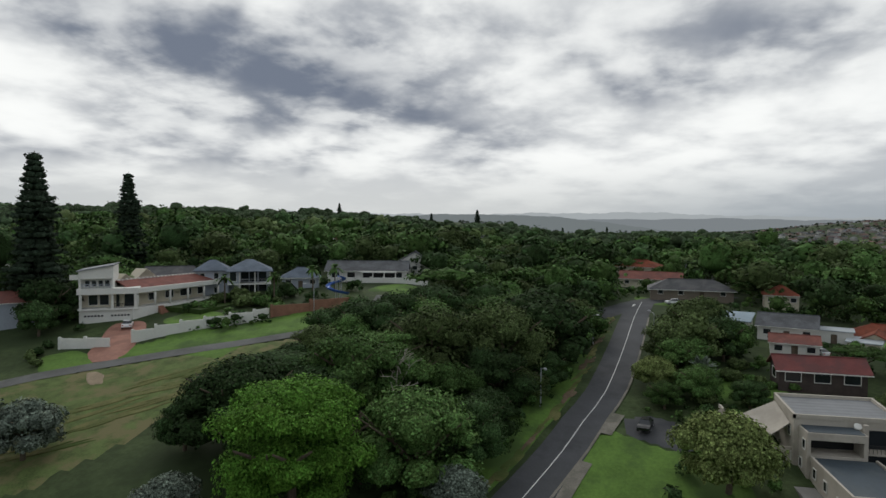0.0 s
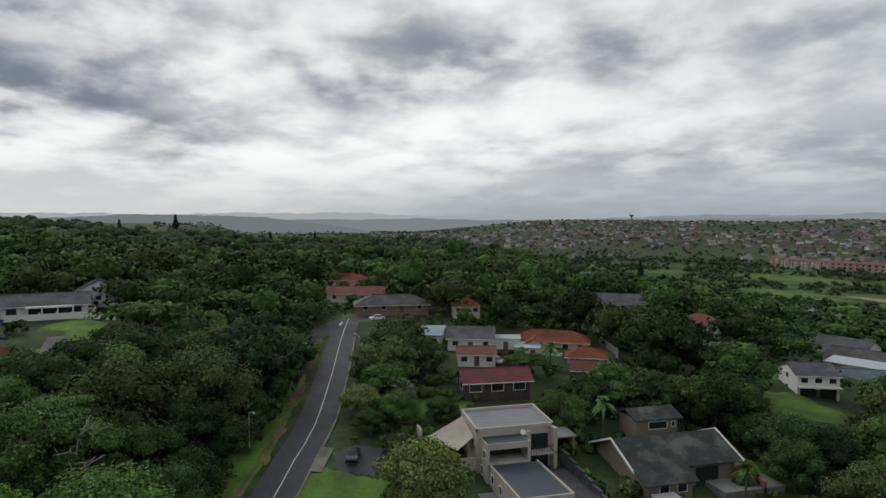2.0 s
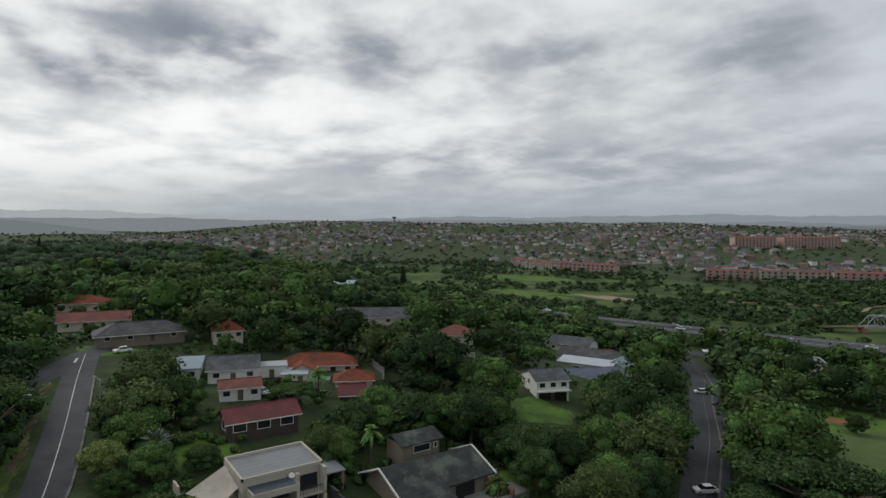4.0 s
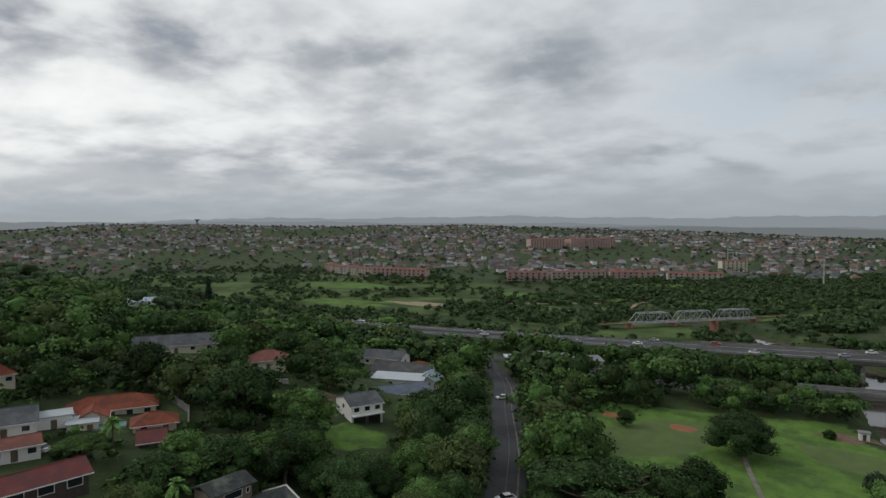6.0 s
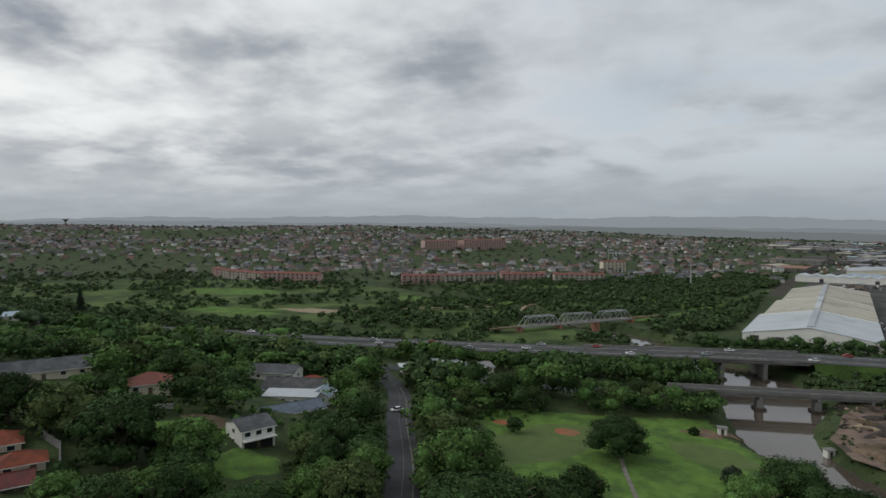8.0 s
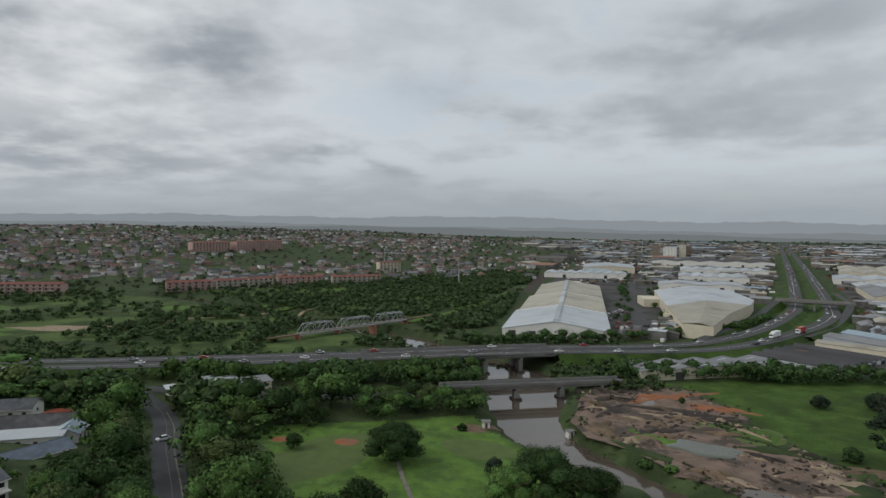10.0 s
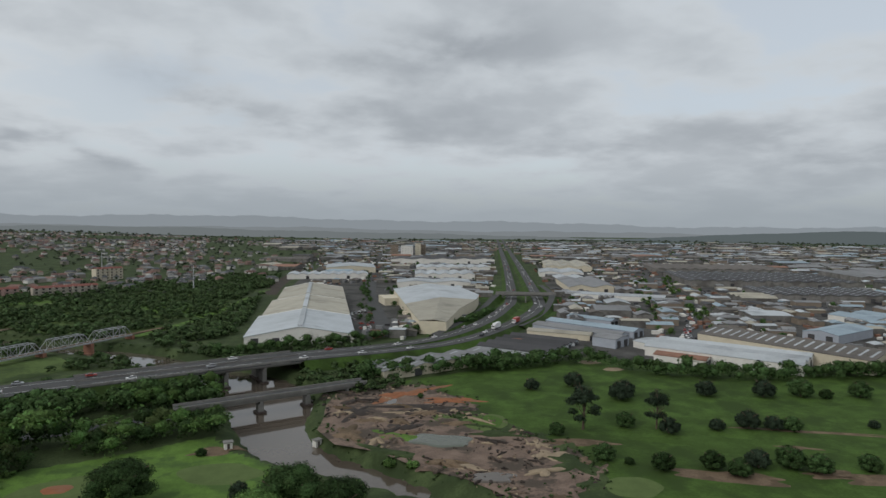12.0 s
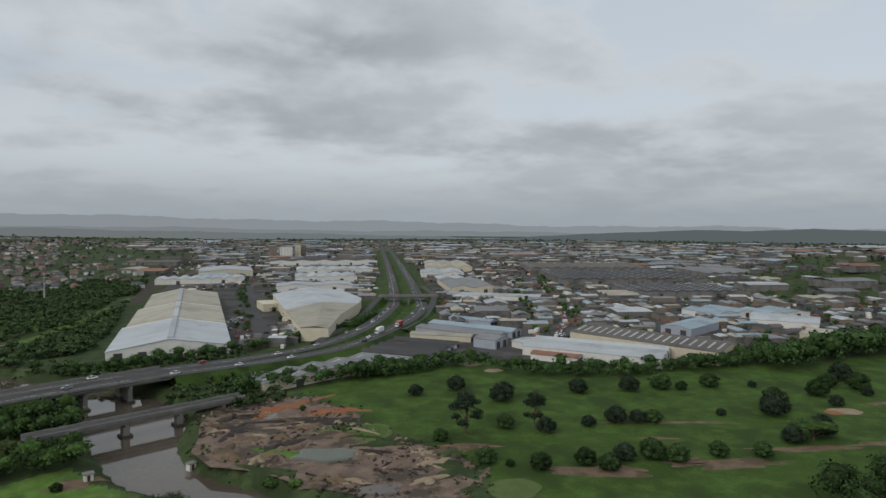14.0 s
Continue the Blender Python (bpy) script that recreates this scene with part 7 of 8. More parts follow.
def garden_slide(x, y):
    """A twisting blue chute from a small stand down to a pool."""
    r = thing("garden_slide", "twisting blue plastic garden slide behind a brick wall", "slide", x, y, at(x, y))
    g, n = Geo(), 40
    for i in range(n + 1):
        f = i / n
        a, q, z = 0.6 + 7.6 * f, 1.5 + 0.9 * f, 5.0 - 4.2 * f
        c = Vector((q * math.cos(a), q * math.sin(a), z))
        out = Vector((math.cos(a), math.sin(a), 0))
        for u, v in ((-0.55, 0.45), (-0.4, 0.05), (0, -0.08), (0.4, 0.05), (0.55, 0.45)):
            g.v.append(tuple(c + out * u + Vector((0, 0, v))))
    for i in range(n):
        g.f += [(5 * i + k, 5 * i + k + 1, 5 * i + k + 6, 5 * i + k + 5) for k in range(4)]
    part("chute", g, SLIDE_BLUE, r, "bright blue open chute", True)
    part("stand", Geo().box(0.9, 0.4, 4.8, 2.1, 1.6, 5.0), STEEL, r, "small platform")
    for u, v in ((1.0, 0.5), (2.0, 0.5), (1.0, 1.5), (2.0, 1.5)):
        part("leg", Geo().rod((u, v, -0.4), (u, v, 5.9), 0.06), STEEL, r)
    for k in range(10):
        part("rung", Geo().rod((0.95, 1.7, 0.4 + 0.48 * k), (2.05, 1.7, 0.4 + 0.48 * k), 0.03), STEEL, r)


garden_slide(-136.5, -53)


def street_lamp(x, y, yaw, z=None, tall=8.0):
    r = thing("street_lamp", "grey steel street lamp beside the road", "street lamp", x, y, at(x, y) if z is None else z, yaw)
    part("pole", Geo().rod((0, 0, -0.4), (0, 0, tall), 0.11, 0.07), STEEL, r)
    part("arm", Geo().rod((0, 0, tall), (0, -1.8, tall + 0.4), 0.05), STEEL, r)
    part("head", Geo().box(-0.14, -2.5, tall + 0.3, 0.14, -1.7, tall + 0.48), STEEL, r)


for x, y, w in ((-96, -4, 110), (-128, 5, 110), (-121, -52, 50), (-131, 17, 290)):
    street_lamp(x, y, w, tall=6.0)

# ---- bridges ----
def deck(name, label, a, b, width, z, thick, rail, piers, pier_w, material=CONCRETE, road=PALE_ROAD):
    a, b = Vector((*a, 0)), Vector((*b, 0))
    d = b - a
    L, yaw = d.length, math.degrees(math.atan2(d.y, d.x))
    r = thing(name, label, "bridge", a.x, a.y, z, yaw)
    part("deck", Geo().box(-4, -width / 2, -thick, L + 4, width / 2, 0), material, r, "concrete deck")
    part("roadway", Geo().box(-4, -width / 2 + 0.5, 0, L + 4, width / 2 - 0.5, 0.06), road, r, "grey roadway")
    for s in (-1, 1):
        part("parapet", Geo().box(-4, s * width / 2 - 0.18, 0, L + 4, s * width / 2 + 0.18, rail), material, r, "concrete parapet")
        part("beam", Geo().box(-2, s * width * 0.3 - 0.4, -thick - 1.1, L + 2, s * width * 0.3 + 0.4, -thick), material, r)
    for k in piers:
        u = L * k
        g = Geo().box(u - 0.6, -width * 0.42, -thick - 2.0, u + 0.6, width * 0.42, -thick - 1.0)
        g.box(u - pier_w / 2, -width * 0.3, -z - 6, u + pier_w / 2, width * 0.3, -thick - 2.0)
        p = part("pier", g, material, r, "pale concrete pier")
        part("footing", Geo().box(u - pier_w * 0.9, -width * 0.42, -z - 6, u + pier_w * 0.9, width * 0.42, -z - 2.9), DARKWALL, p, "stained footing")
    return r


deck("low_bridge", "low concrete road bridge over the brown river", (-23, 242.5), (43, 261.5), 5.8, 3.0, 0.7, 0.8, (0.12, 0.40, 0.68, 0.93), 2.2)
fa, fb = np.array(HIGHWAY[5][:2]), np.array(HIGHWAY[6][:2])
dv = (fb - fa) / np.linalg.norm(fb - fa)
nv = np.array((-dv[1], dv[0]))
for s in (-5.3, 5.3):
    p, q = fa + nv * s + dv * 12, fb + nv * s + dv * 4
    deck("highway_bridge", "concrete highway bridge over the river", tuple(p), tuple(q), 10.5, 5.58, 0.9, 0.85, (0.2, 0.42, 0.62, 0.82), 1.8)


def overpass():
    deck("overpass", "concrete overpass across the divided highway", (219, 531.5), (262, 512), 10, 8.0, 0.9, 1.0, (0.05, 0.5, 0.95), 1.4)


overpass()


def truss_bridge():
    a, b = Vector((-124, 347, 0)), Vector((-72, 415, 0))
    d = b - a
    L, yaw = d.length, math.degrees(math.atan2(d.y, d.x))
    r = thing("railway_bridge", "grey steel truss railway bridge in three spans", "bridge", a.x, a.y, 3.0, yaw)
    span, high, wide = L / 3, 5.4, 4.6
    part("track_bed", Geo().box(-20, -1.6, -0.5, L + 30, 1.6, 0.1), SOIL, r, "rusty track bed")
    for k in range(3):
        t = part("span", Geo().box(k * span + 0.2, -wide / 2, -0.7, (k + 1) * span - 0.2, -wide / 2 + 0.35, -0.1), STEEL, r, "steel truss span")
        for s in (-1, 1):
            v, n = s * wide / 2, 6
            u0, w = k * span + 0.4, (span - 0.8) / n
            g = Geo().rod((u0 + w, v, high), (u0 + (n - 1) * w, v, high), 0.22, 0.22, 4).rod((u0, v, 0), (u0 + n * w, v, 0), 0.22, 0.22, 4)
            g.rod((u0, v, 0), (u0 + w, v, high), 0.2, 0.2, 4).rod((u0 + n * w, v, 0), (u0 + (n - 1) * w, v, high), 0.2, 0.2, 4)
            part("chord", g, STEEL, t)
            for i in range(1, n):
                part("post", Geo().rod((u0 + i * w, v, 0), (u0 + i * w, v, high), 0.13, 0.13, 4), STEEL, t)
                if i < n - 1:
                    e = (i < n // 2)
                    part("diagonal", Geo().rod((u0 + i * w, v, high if e else 0), (u0 + (i + 1) * w, v, 0 if e else high), 0.13, 0.13, 4), STEEL, t)
        for i in range(1, 6):
            u = k * span + 0.4 + i * (span - 0.8) / 6
            part("cross_beam", Geo().rod((u, -wide / 2, high), (u, wide / 2, high), 0.12, 0.12, 4), STEEL, t)
    for u in (0, span, 2 * span, L):
        part("pier", Geo().box(u - 1.0, -3, -8, u + 1.0, 3, -0.7), BRICK, r, "brown masonry pier")


truss_bridge()


# ---- works and warehouses ----
def shed(x, y, yaw, w, d, h, rise, roofm, wallm, label, bays=1, name="warehouse", light=0.0, doors=2, along=True, monitor=0):
    """A shed of one or more pitched bays; ridges run along local y (its depth)."""
    r = thing(name, label, "warehouse", x, y, at(x, y), yaw)
    part("wall", Geo().box(-w / 2, -d / 2, -1, w / 2, d / 2, h), wallm, r)
    bw = w / bays
    for k in range(bays):
        a = -w / 2 + k * bw
        g = Geo()
        g.tent(a - 0.3 * (k == 0), a + bw + 0.3 * (k == bays - 1), -d / 2 - 0.4, d / 2 + 0.4, h + 0.1, rise - 0.1, 0.25)
        o = part("roof", g, roofm, r)
        if rise:
            part("gable", Geo().add([(a, -d / 2, h - 0.05), (a + bw, -d / 2, h - 0.05), (a + bw / 2, -d / 2, h + rise - 0.1), (a, -d / 2 + 0.2, h - 0.05), (a + bw, -d / 2 + 0.2, h - 0.05), (a + bw / 2, -d / 2 + 0.2, h + rise - 0.1)],
                                    [(0, 1, 2), (5, 4, 3), (0, 2, 5, 3), (1, 4, 5, 2)]), wallm, r)
        if light:
            n = max(2, int(d / light))
            pane = Geo().slab([(a + bw * 0.12, -0.6, h + rise * 0.24 + 0.22), (a + bw * 0.42, -0.6, h + rise * 0.84 + 0.16), (a + bw * 0.42, 0.6, h + rise * 0.84 + 0.16), (a + bw * 0.12, 0.6, h + rise * 0.24 + 0.22)], 0.08).mesh("rooflight", TIN_WHITE)
            for i in range(n):
                part("rooflight", pane, None, o, "pale rooflight").location = (0, -d / 2 + (i + 0.5) * d / n, 0)
        if monitor:
            part("ridge_vent", Geo().box(a + bw / 2 - monitor, -d / 2 + 2, h + rise - 0.4, a + bw / 2 + monitor, d / 2 - 2, h + rise + 0.7), TIN_WHITE, o, "raised white ridge vent")
    for k in range(doors):
        u = w * ((k + 0.5) / doors - 0.5)
        part("door", Geo().box(u - 2, -d / 2 - 0.12, 0, u + 2, -d / 2 + 0.05, min(4.2, h * 0.8)), TIN_DARK, r, "dark roller door")
    return r


def great_warehouse():
    r = thing("warehouse", "huge white warehouse with stepped low-pitched roofs", "warehouse", 27, 371, 0, -6.1)
    for v0, v1, left, right, eave, ridge, m, lab in ((0, 83, -32, 32, 5.0, 10.5, TIN_WHITE, "white roof section"), (83, 172, -29.5, 32, 5.5, 10.9, TIN_CREAM, "weathered cream roof section"), (172, 278, -26, 32, 6.0, 11.3, TIN_CREAM, "weathered cream rear roof section")):
        part("wall", Geo().box(left, v0 + 0.02, -1, right, v1 - 0.02, eave), WHITE, r)
        g = Geo().tent(left - 0.4, right + 0.4, v0 - 0.4, v1, eave + 0.1, ridge - eave - 0.1, 0.3, 0.0)
        o = part("roof", g, m, r, lab)
        for v in (v0, v1 - 0.05):
            part("gable", Geo().add([(left, v, eave - 0.05), (right, v, eave - 0.05), (0, v, ridge - 0.15)], [(0, 1, 2)]), WHITE, r)
        part("ridge_vent", Geo().box(-1.6, v0 + 3, ridge - 0.3, 1.6, v1 - 1, ridge + 0.45), TIN_WHITE, o, "pale ridge vent strip")
        part("flashing", Geo().slab([(left, v1 - 3.4, eave + 0.24), (0, v1 - 3.4, ridge + 0.14), (0, v1 - 0.6, ridge + 0.14), (left, v1 - 0.6, eave + 0.24)], 0.06).slab([(0, v1 - 3.4, ridge + 0.14), (right, v1 - 3.4, eave + 0.24), (right, v1 - 0.6, eave + 0.24), (0, v1 - 0.6, ridge + 0.14)], 0.06), WHITE, o, "white flashing")
    for u in (-26, -14, 4, 18, 27):
        part("door", Geo().box(u - 2.2, -0.15, 0, u + 2.2, 0.05, 4.0), TIN_DARK, r, "dark dock door")


great_warehouse()


def fan_warehouse():
    """A warehouse whose sides splay, with a pale two-toned roof."""
    r = thing("warehouse", "large pale warehouse with splayed sides and low-pitched roof", "warehouse", 124, 430, 0, 0)
    out = [(-20, -44), (-5, -54), (22, 2), (54, 54), (69, 88), (74, 160), (54, 178), (6, 154), (-9, 42)]
    n = len(out)
    part("wall", Geo().add([(x, y, z) for z in (-1, 8.6) for x, y in out], [tuple(range(n, 2 * n)), *[(i, (i + 1) % n, n + (i + 1) % n, n + i) for i in range(n)]]), CREAM, r)
    top, tip, rear = (22, 50, 12.2), (-12, -49, 10.0), (42, 166, 12.4)
    part("roof", Geo().slab([(-20.4, -44.4, 8.8), tip, top, (-9.4, 42, 8.8)], 0.3).slab([tip, (-5, -54.4, 8.8), (22.4, 2, 8.8), (54.4, 54, 8.8), top], 0.3), TIN_CREAM, r, "cream front roof")
    part("roof", Geo().slab([(-9.4, 42, 8.8), top, rear, (5.6, 154.4, 8.8)], 0.3).slab([top, (54.4, 54, 8.8), (69.4, 88, 8.8), (74.4, 160, 8.8), (54, 178.4, 8.8), rear], 0.3).slab([rear, (54, 178.4, 8.8), (5.6, 154.4, 8.8)], 0.3), TIN_WHITE, r, "pale blue-white rear roof")
    part("office", Geo().box(-14, 100, -1, 4, 128, 6.5), CREAM, r, "flat-roofed office wing")
    for k in range(7):
        part("dock", Geo().box(-22 + k * 1.4, -38 + 11 * k, 0, -15 + k * 1.4, -32 + 11 * k, 4.2), CREAM, r, "projecting loading dock")
    for k in range(4):
        window(r, 27 + 7.4 * k, 10.5 + 12 * k, 5, 5.0, 1.6, 58.4)


fan_warehouse()
# spot, heading, width, depth, eaves, rise
shed(90, 292, 17.7, 74, 18, 4.2, 1.5, TIN_GREY, CREAM, "long low shed with stained grey roof by the highway", bays=5, light=7)
for k in range(5):
    shed(139 + 7.7 * k, 314 + 6.4 * k, 40, 6.6, 42, 2.4, 1.5, TIN_DARK, TIN_WHITE, "narrow dark-roofed shed in a row", name="shed", doors=1)
shed(186, 350, 48, 9, 40, 3.6, 1.4, TIN_CREAM, CREAM, "long shed with cream sheet roof", name="shed")
shed(203, 356, 29, 13, 64, 4.0, 1.6, TIN_GREY, GREYWALL, "long blue-grey metal shed", name="shed")
shed(219, 366, 29, 14, 66, 4.4, 1.6, TIN_BLUE, GREYWALL, "long shed with pale blue roof", name="shed")
shed(236, 396, 29, 10, 36, 4.0, 1.4, TIN_BLUE, GREYWALL, "shed with pale blue roof", name="shed")
shed(203, 318, 29, 16, 15, 5.5, 1.2, TIN_GREY, GREYWALL, "square grey workshop with a red door", name="workshop")
shed(224, 306, 10, 20, 12, 4.0, 1.0, TIN_WHITE, WHITE, "low white workshop with flat roof", name="workshop")
shed(240, 266, 35, 30, 76, 5.2, 2.2, TIN_WHITE, WHITE, "broad white-roofed hall beside the golf course", bays=3)
shed(214, 268, 35, 10, 26, 3.4, 1.4, TIN_RUST, WHITE, "small hall with rust-red roof", name="shed")
shed(286, 268, 18, 36, 92, 7.0, 3.0, TIN_BROWN, CREAM, "large cream hall with ribbed grey roof", light=5, bays=1)
shed(356, 300, -73, 21, 46, 5.5, 2.0, TIN_BLUE, GREYWALL, "pale grey hall with open doors")
shed(442, 345, 0, 46, 36, 4.5, 2.0, TIN_BLUE, WHITE, "hall with pale green-blue roof", bays=2)
shed(478, 322, -10, 46, 30, 4.5, 2.0, TIN_BLUE, WHITE, "hall with pale green roof", bays=2)
shed(440, 286, 30, 26, 44, 5.0, 3.4, TIN_WHITE, WHITE, "curved white metal hall")
shed(420, 234, 20, 30, 42, 3.6, 1.4, TIN_CREAM, CREAM, "low cream hall behind trees", bays=2)
shed(362, 628, -20, 52, 112, 6.0, 3.0, TIN_GREY, CREAM, "big grey hall beside the highway", bays=2)
shed(497, 930, -24, 72, 160, 7.0, 3.0, TIN_CREAM, CREAM, "big cream hall with rooflights", bays=3, light=16)
shed(335, 522, 48, 20, 92, 4.5, 1.6, TIN_WHITE, WHITE, "long white hall across the street")
shed(420, 800, -24, 60, 70, 6.0, 2.5, TIN_WHITE, WHITE, "white hall beside the highway", bays=2)
shed(610, 640, -25, 190, 150, 6.5, 2.2, TIN_DARK, WORKWALL, "vast dark-roofed factory with many bays", bays=12, light=20, name="factory")
shed(690, 810, -25, 190, 120, 6.5, 2.2, TIN_BROWN, WORKWALL, "vast grey-roofed factory with many bays", bays=12, name="factory")
shed(540, 480, -25, 120, 80, 6.0, 2.0, TIN_DARK, WORKWALL, "dark-roofed factory with rooflights", bays=8, light=9, name="factory")
shed(790, 620, -25, 90, 120, 6.0, 2.0, TIN_GREY, WORKWALL, "grey factory hall with bays", bays=5, name="factory")
shed(95, 832, -8, 104, 40, 6.0, 2.2, TIN_WHITE, WHITE, "row of white vaulted bays", bays=8)
shed(142, 950, -8, 72, 84, 8.0, 3.0, TIN_WHITE, CREAM, "long white hall behind the warehouse", bays=1)
shed(200, 690, -14, 84, 40, 6.0, 2.0, TIN_WHITE, WHITE, "white hall behind the warehouses", bays=2)
shed(246, 800, -14, 78, 62, 6.5, 2.2, TIN_WHITE, WHITE, "white hall with rippled roofs", bays=5)
shed(296, 920, -14, 112, 60, 6.5, 2.2, TIN_WHITE, WHITE, "long white hall with rippled roofs", bays=7)
shed(340, 1120, -14, 190, 70, 8.0, 2.5, TIN_DARK, WHITE, "wide dark hall with white edge", bays=5)
for x, y, w, h, m in ((300, 1360, 18, 26, TAN), (325, 1345, 26, 24, WHITE), (352, 1350, 12, 28, CREAM), (366, 1362, 14, 26, TAN)):
    b = house(x, y, -12, w, 14, h, "flat", 0, m, FIBRE, "tower block in the works district", storeys=6, front=4, parapet=0.8, name="tower_block")


def works_district():
    """The lesser halls between the streets, smaller and denser with distance."""
    rng = random.Random(21)
    done = [(28 + 24 * k, 372 + 80 * k, 62) for k in range(5)] + [(140, 510, 90), (610, 640, 150), (690, 810, 120), (540, 480, 75), (497, 930, 95), (362, 628, 70), (335, 522, 40), (240, 266, 45), (286, 268, 55), (205, 350, 60),
            (88, 298, 40), (442, 345, 34), (478, 322, 34), (440, 286, 30), (420, 234, 30), (356, 300, 28), (420, 800, 55), (790, 620, 80), (95, 832, 60), (142, 950, 60), (200, 690, 50), (246, 800, 50), (296, 920, 66), (340, 1120, 100)]
    roofs = (TIN_WHITE, TIN_GREY, TIN_GREY, TIN_GREY, TIN_CREAM, TIN_BLUE, TIN_RUST, TIN_DARK, TIN_WHITE, TIN_BROWN, TIN_DARK, TIN_GREY)
    n = 0
    for _ in range(9000):
        if n >= 230:
            break
        az, q = rng.uniform(-70, -1), 400 + 2300 * rng.random() ** 1.1
        x, y = -q * math.sin(radians(az)), q * math.cos(radians(az))
        w = rng.uniform(11, 40) * (0.7 + q / 1500)
        d = w * rng.uniform(0.6, 1.6)
        big = max(w, d) * 0.55
        if q < 700 and az < -52 or az > -6 and q < 1000 or x < 20:
            continue
        if near_line(x, y, HIGHWAY, 34 + big) or near_line(x, y, ((84, 404), (100, 520), (124, 676), (305, 1556)), 8 + big) or near_line(x, y, ((262, 325), (359, 437), (518, 728), (752, 1216)), 9 + big):
            continue
        if any((x - a) ** 2 + (y - b) ** 2 < (c + big) ** 2 * 0.62 for a, b, c in done):
            continue
        done.append((x, y, big))
        n += 1
        shed(x, y, -22 + rng.choice((0, 90)) + rng.uniform(-4, 4), w, d, rng.uniform(4, 7.5), rng.uniform(1.2, 2.6), rng.choice(roofs), WORKWALL, "works hall with sheet-metal roof", bays=rng.choice((1, 1, 2, 3)),
             doors=1 if q > 900 else 2)
    return done


DISTRICT = works_district()


def yard_clutter():
    """Containers, stacks and parked goods too many to count, by colour."""
    rng = random.Random(63)
    piles = [Geo() for _ in range(4)]
    for _ in range(3600):
        az, q = rng.uniform(-66, -4), rng.uniform(330, 1300)
        x, y = -q * math.sin(radians(az)), q * math.cos(radians(az))
        if y < np.interp(x, (0, 200, 300, 420, 520), (395, 300, 240, 232, 200)) + 14 or near_line(x, y, HIGHWAY, 30) or any(math.hypot(x - a, y - b) < c * 0.75 for a, b, c in DISTRICT) or x < 64:
            continue
        w, d, h, yaw = rng.uniform(2, 9), rng.uniform(1.8, 4), rng.uniform(1.2, 3.0), rng.choice((-22, 68, 40))
        c, s = math.cos(radians(yaw)), math.sin(radians(yaw))
        g = Geo().box(-w / 2, -d / 2, -0.2, w / 2, d / 2, h)
        rng.choice(piles).add([(x + c * u - s * v, y + s * u + c * v, z) for u, v, z in g.v], g.f)
    for g, m, word in zip(piles, (WHITE, TIN_RUST, TIN_GREY, TIN_DARK), ("white", "rusty red", "grey", "dark")):
        sole("yard_goods", g, m, word + " containers and stacked goods in the yards", "containers", "stuff")


yard_clutter()


def small_works():
    """Offices, lean-tos and workshops between the halls, past counting, by roof colour."""
    rng = random.Random(52)
    roofs, walls, green = [Geo() for _ in range(7)], [Geo() for _ in range(2)], []
    for _ in range(5200):
        az, q = rng.uniform(-72, -2), 330 + 2200 * rng.random() ** 1.25
        x, y = -q * math.sin(radians(az)), q * math.cos(radians(az))
        if y < np.interp(x, (0, 200, 300, 420, 520), (395, 300, 230, 222, 190)) + 12 or x < np.interp(y, (380, 640, 900, 1500), (66, 66, 80, 160)):
            continue
        if near_line(x, y, HIGHWAY, 34) or near_line(x, y, ((84, 404), (100, 520), (124, 676), (305, 1556)), 12) or near_line(x, y, ((262, 325), (359, 437), (518, 728), (752, 1216)), 13):
            continue
        if any((x - a) ** 2 + (y - b) ** 2 < (c * 0.8 + 5) ** 2 for a, b, c in DISTRICT):
            continue
        if rng.random() < (0.3 if az > -55 else 0.6):
            green.append((x, y, rng.uniform(0.4, 0.9), rng.uniform(0.7, 1.1)))
            continue
        k = 0.7 + q / 1600
        w, d, h, up = rng.uniform(6, 20) * k, rng.uniform(5, 12) * k, rng.uniform(2.6, 5.5), rng.uniform(0.4, 1.8)
        yaw = radians(-22 + rng.choice((0, 90)) + rng.uniform(-6, 6))
        c, s, z = math.cos(yaw), math.sin(yaw), at(x, y)
        P = lambda u, v, e: (x + c * u - s * v, y + s * u + c * v, z + e)
        a, b = w / 2, d / 2
        rng.choice(walls).add([P(u, v, e) for e in (-1, h) for u, v in ((-a, -b), (a, -b), (a, b), (-a, b))], [(0, 1, 5, 4), (1, 2, 6, 5), (2, 3, 7, 6), (3, 0, 4, 7)])
        a, b = a + 0.3, b + 0.3
        rng.choice(roofs).add([P(-a, -b, h), P(a, -b, h), P(a, b, h), P(-a, b, h), P(-a, 0, h + up), P(a, 0, h + up)], [(0, 1, 5, 4), (2, 3, 4, 5), (1, 2, 5), (3, 0, 4), (3, 2, 1, 0)])
    for g, m, word in zip(roofs, (TIN_WHITE, TIN_GREY, TIN_BROWN, TIN_GREY, TIN_DARK, TIN_CREAM, TIN_BLUE), ("white", "grey", "brown", "dull grey", "dark", "cream", "pale blue")):
        sole("workshop_roofs", g, m, word + " sheet roofs of small workshops", "roofs", "stuff")
    for g, m, word in zip(walls, (WORKWALL, TAN), ("grey", "tan")):
        sole("workshop_walls", g, m, word + " walls of small workshops between the halls", "workshops", "stuff")
    wood("works_trees", green, [template("round", 140 + i, 4, 26, 1.1, 1, 5, 3) for i in range(4)], LEAF_DARK, "dark trees between the workshops and along streets", 12)


small_works()


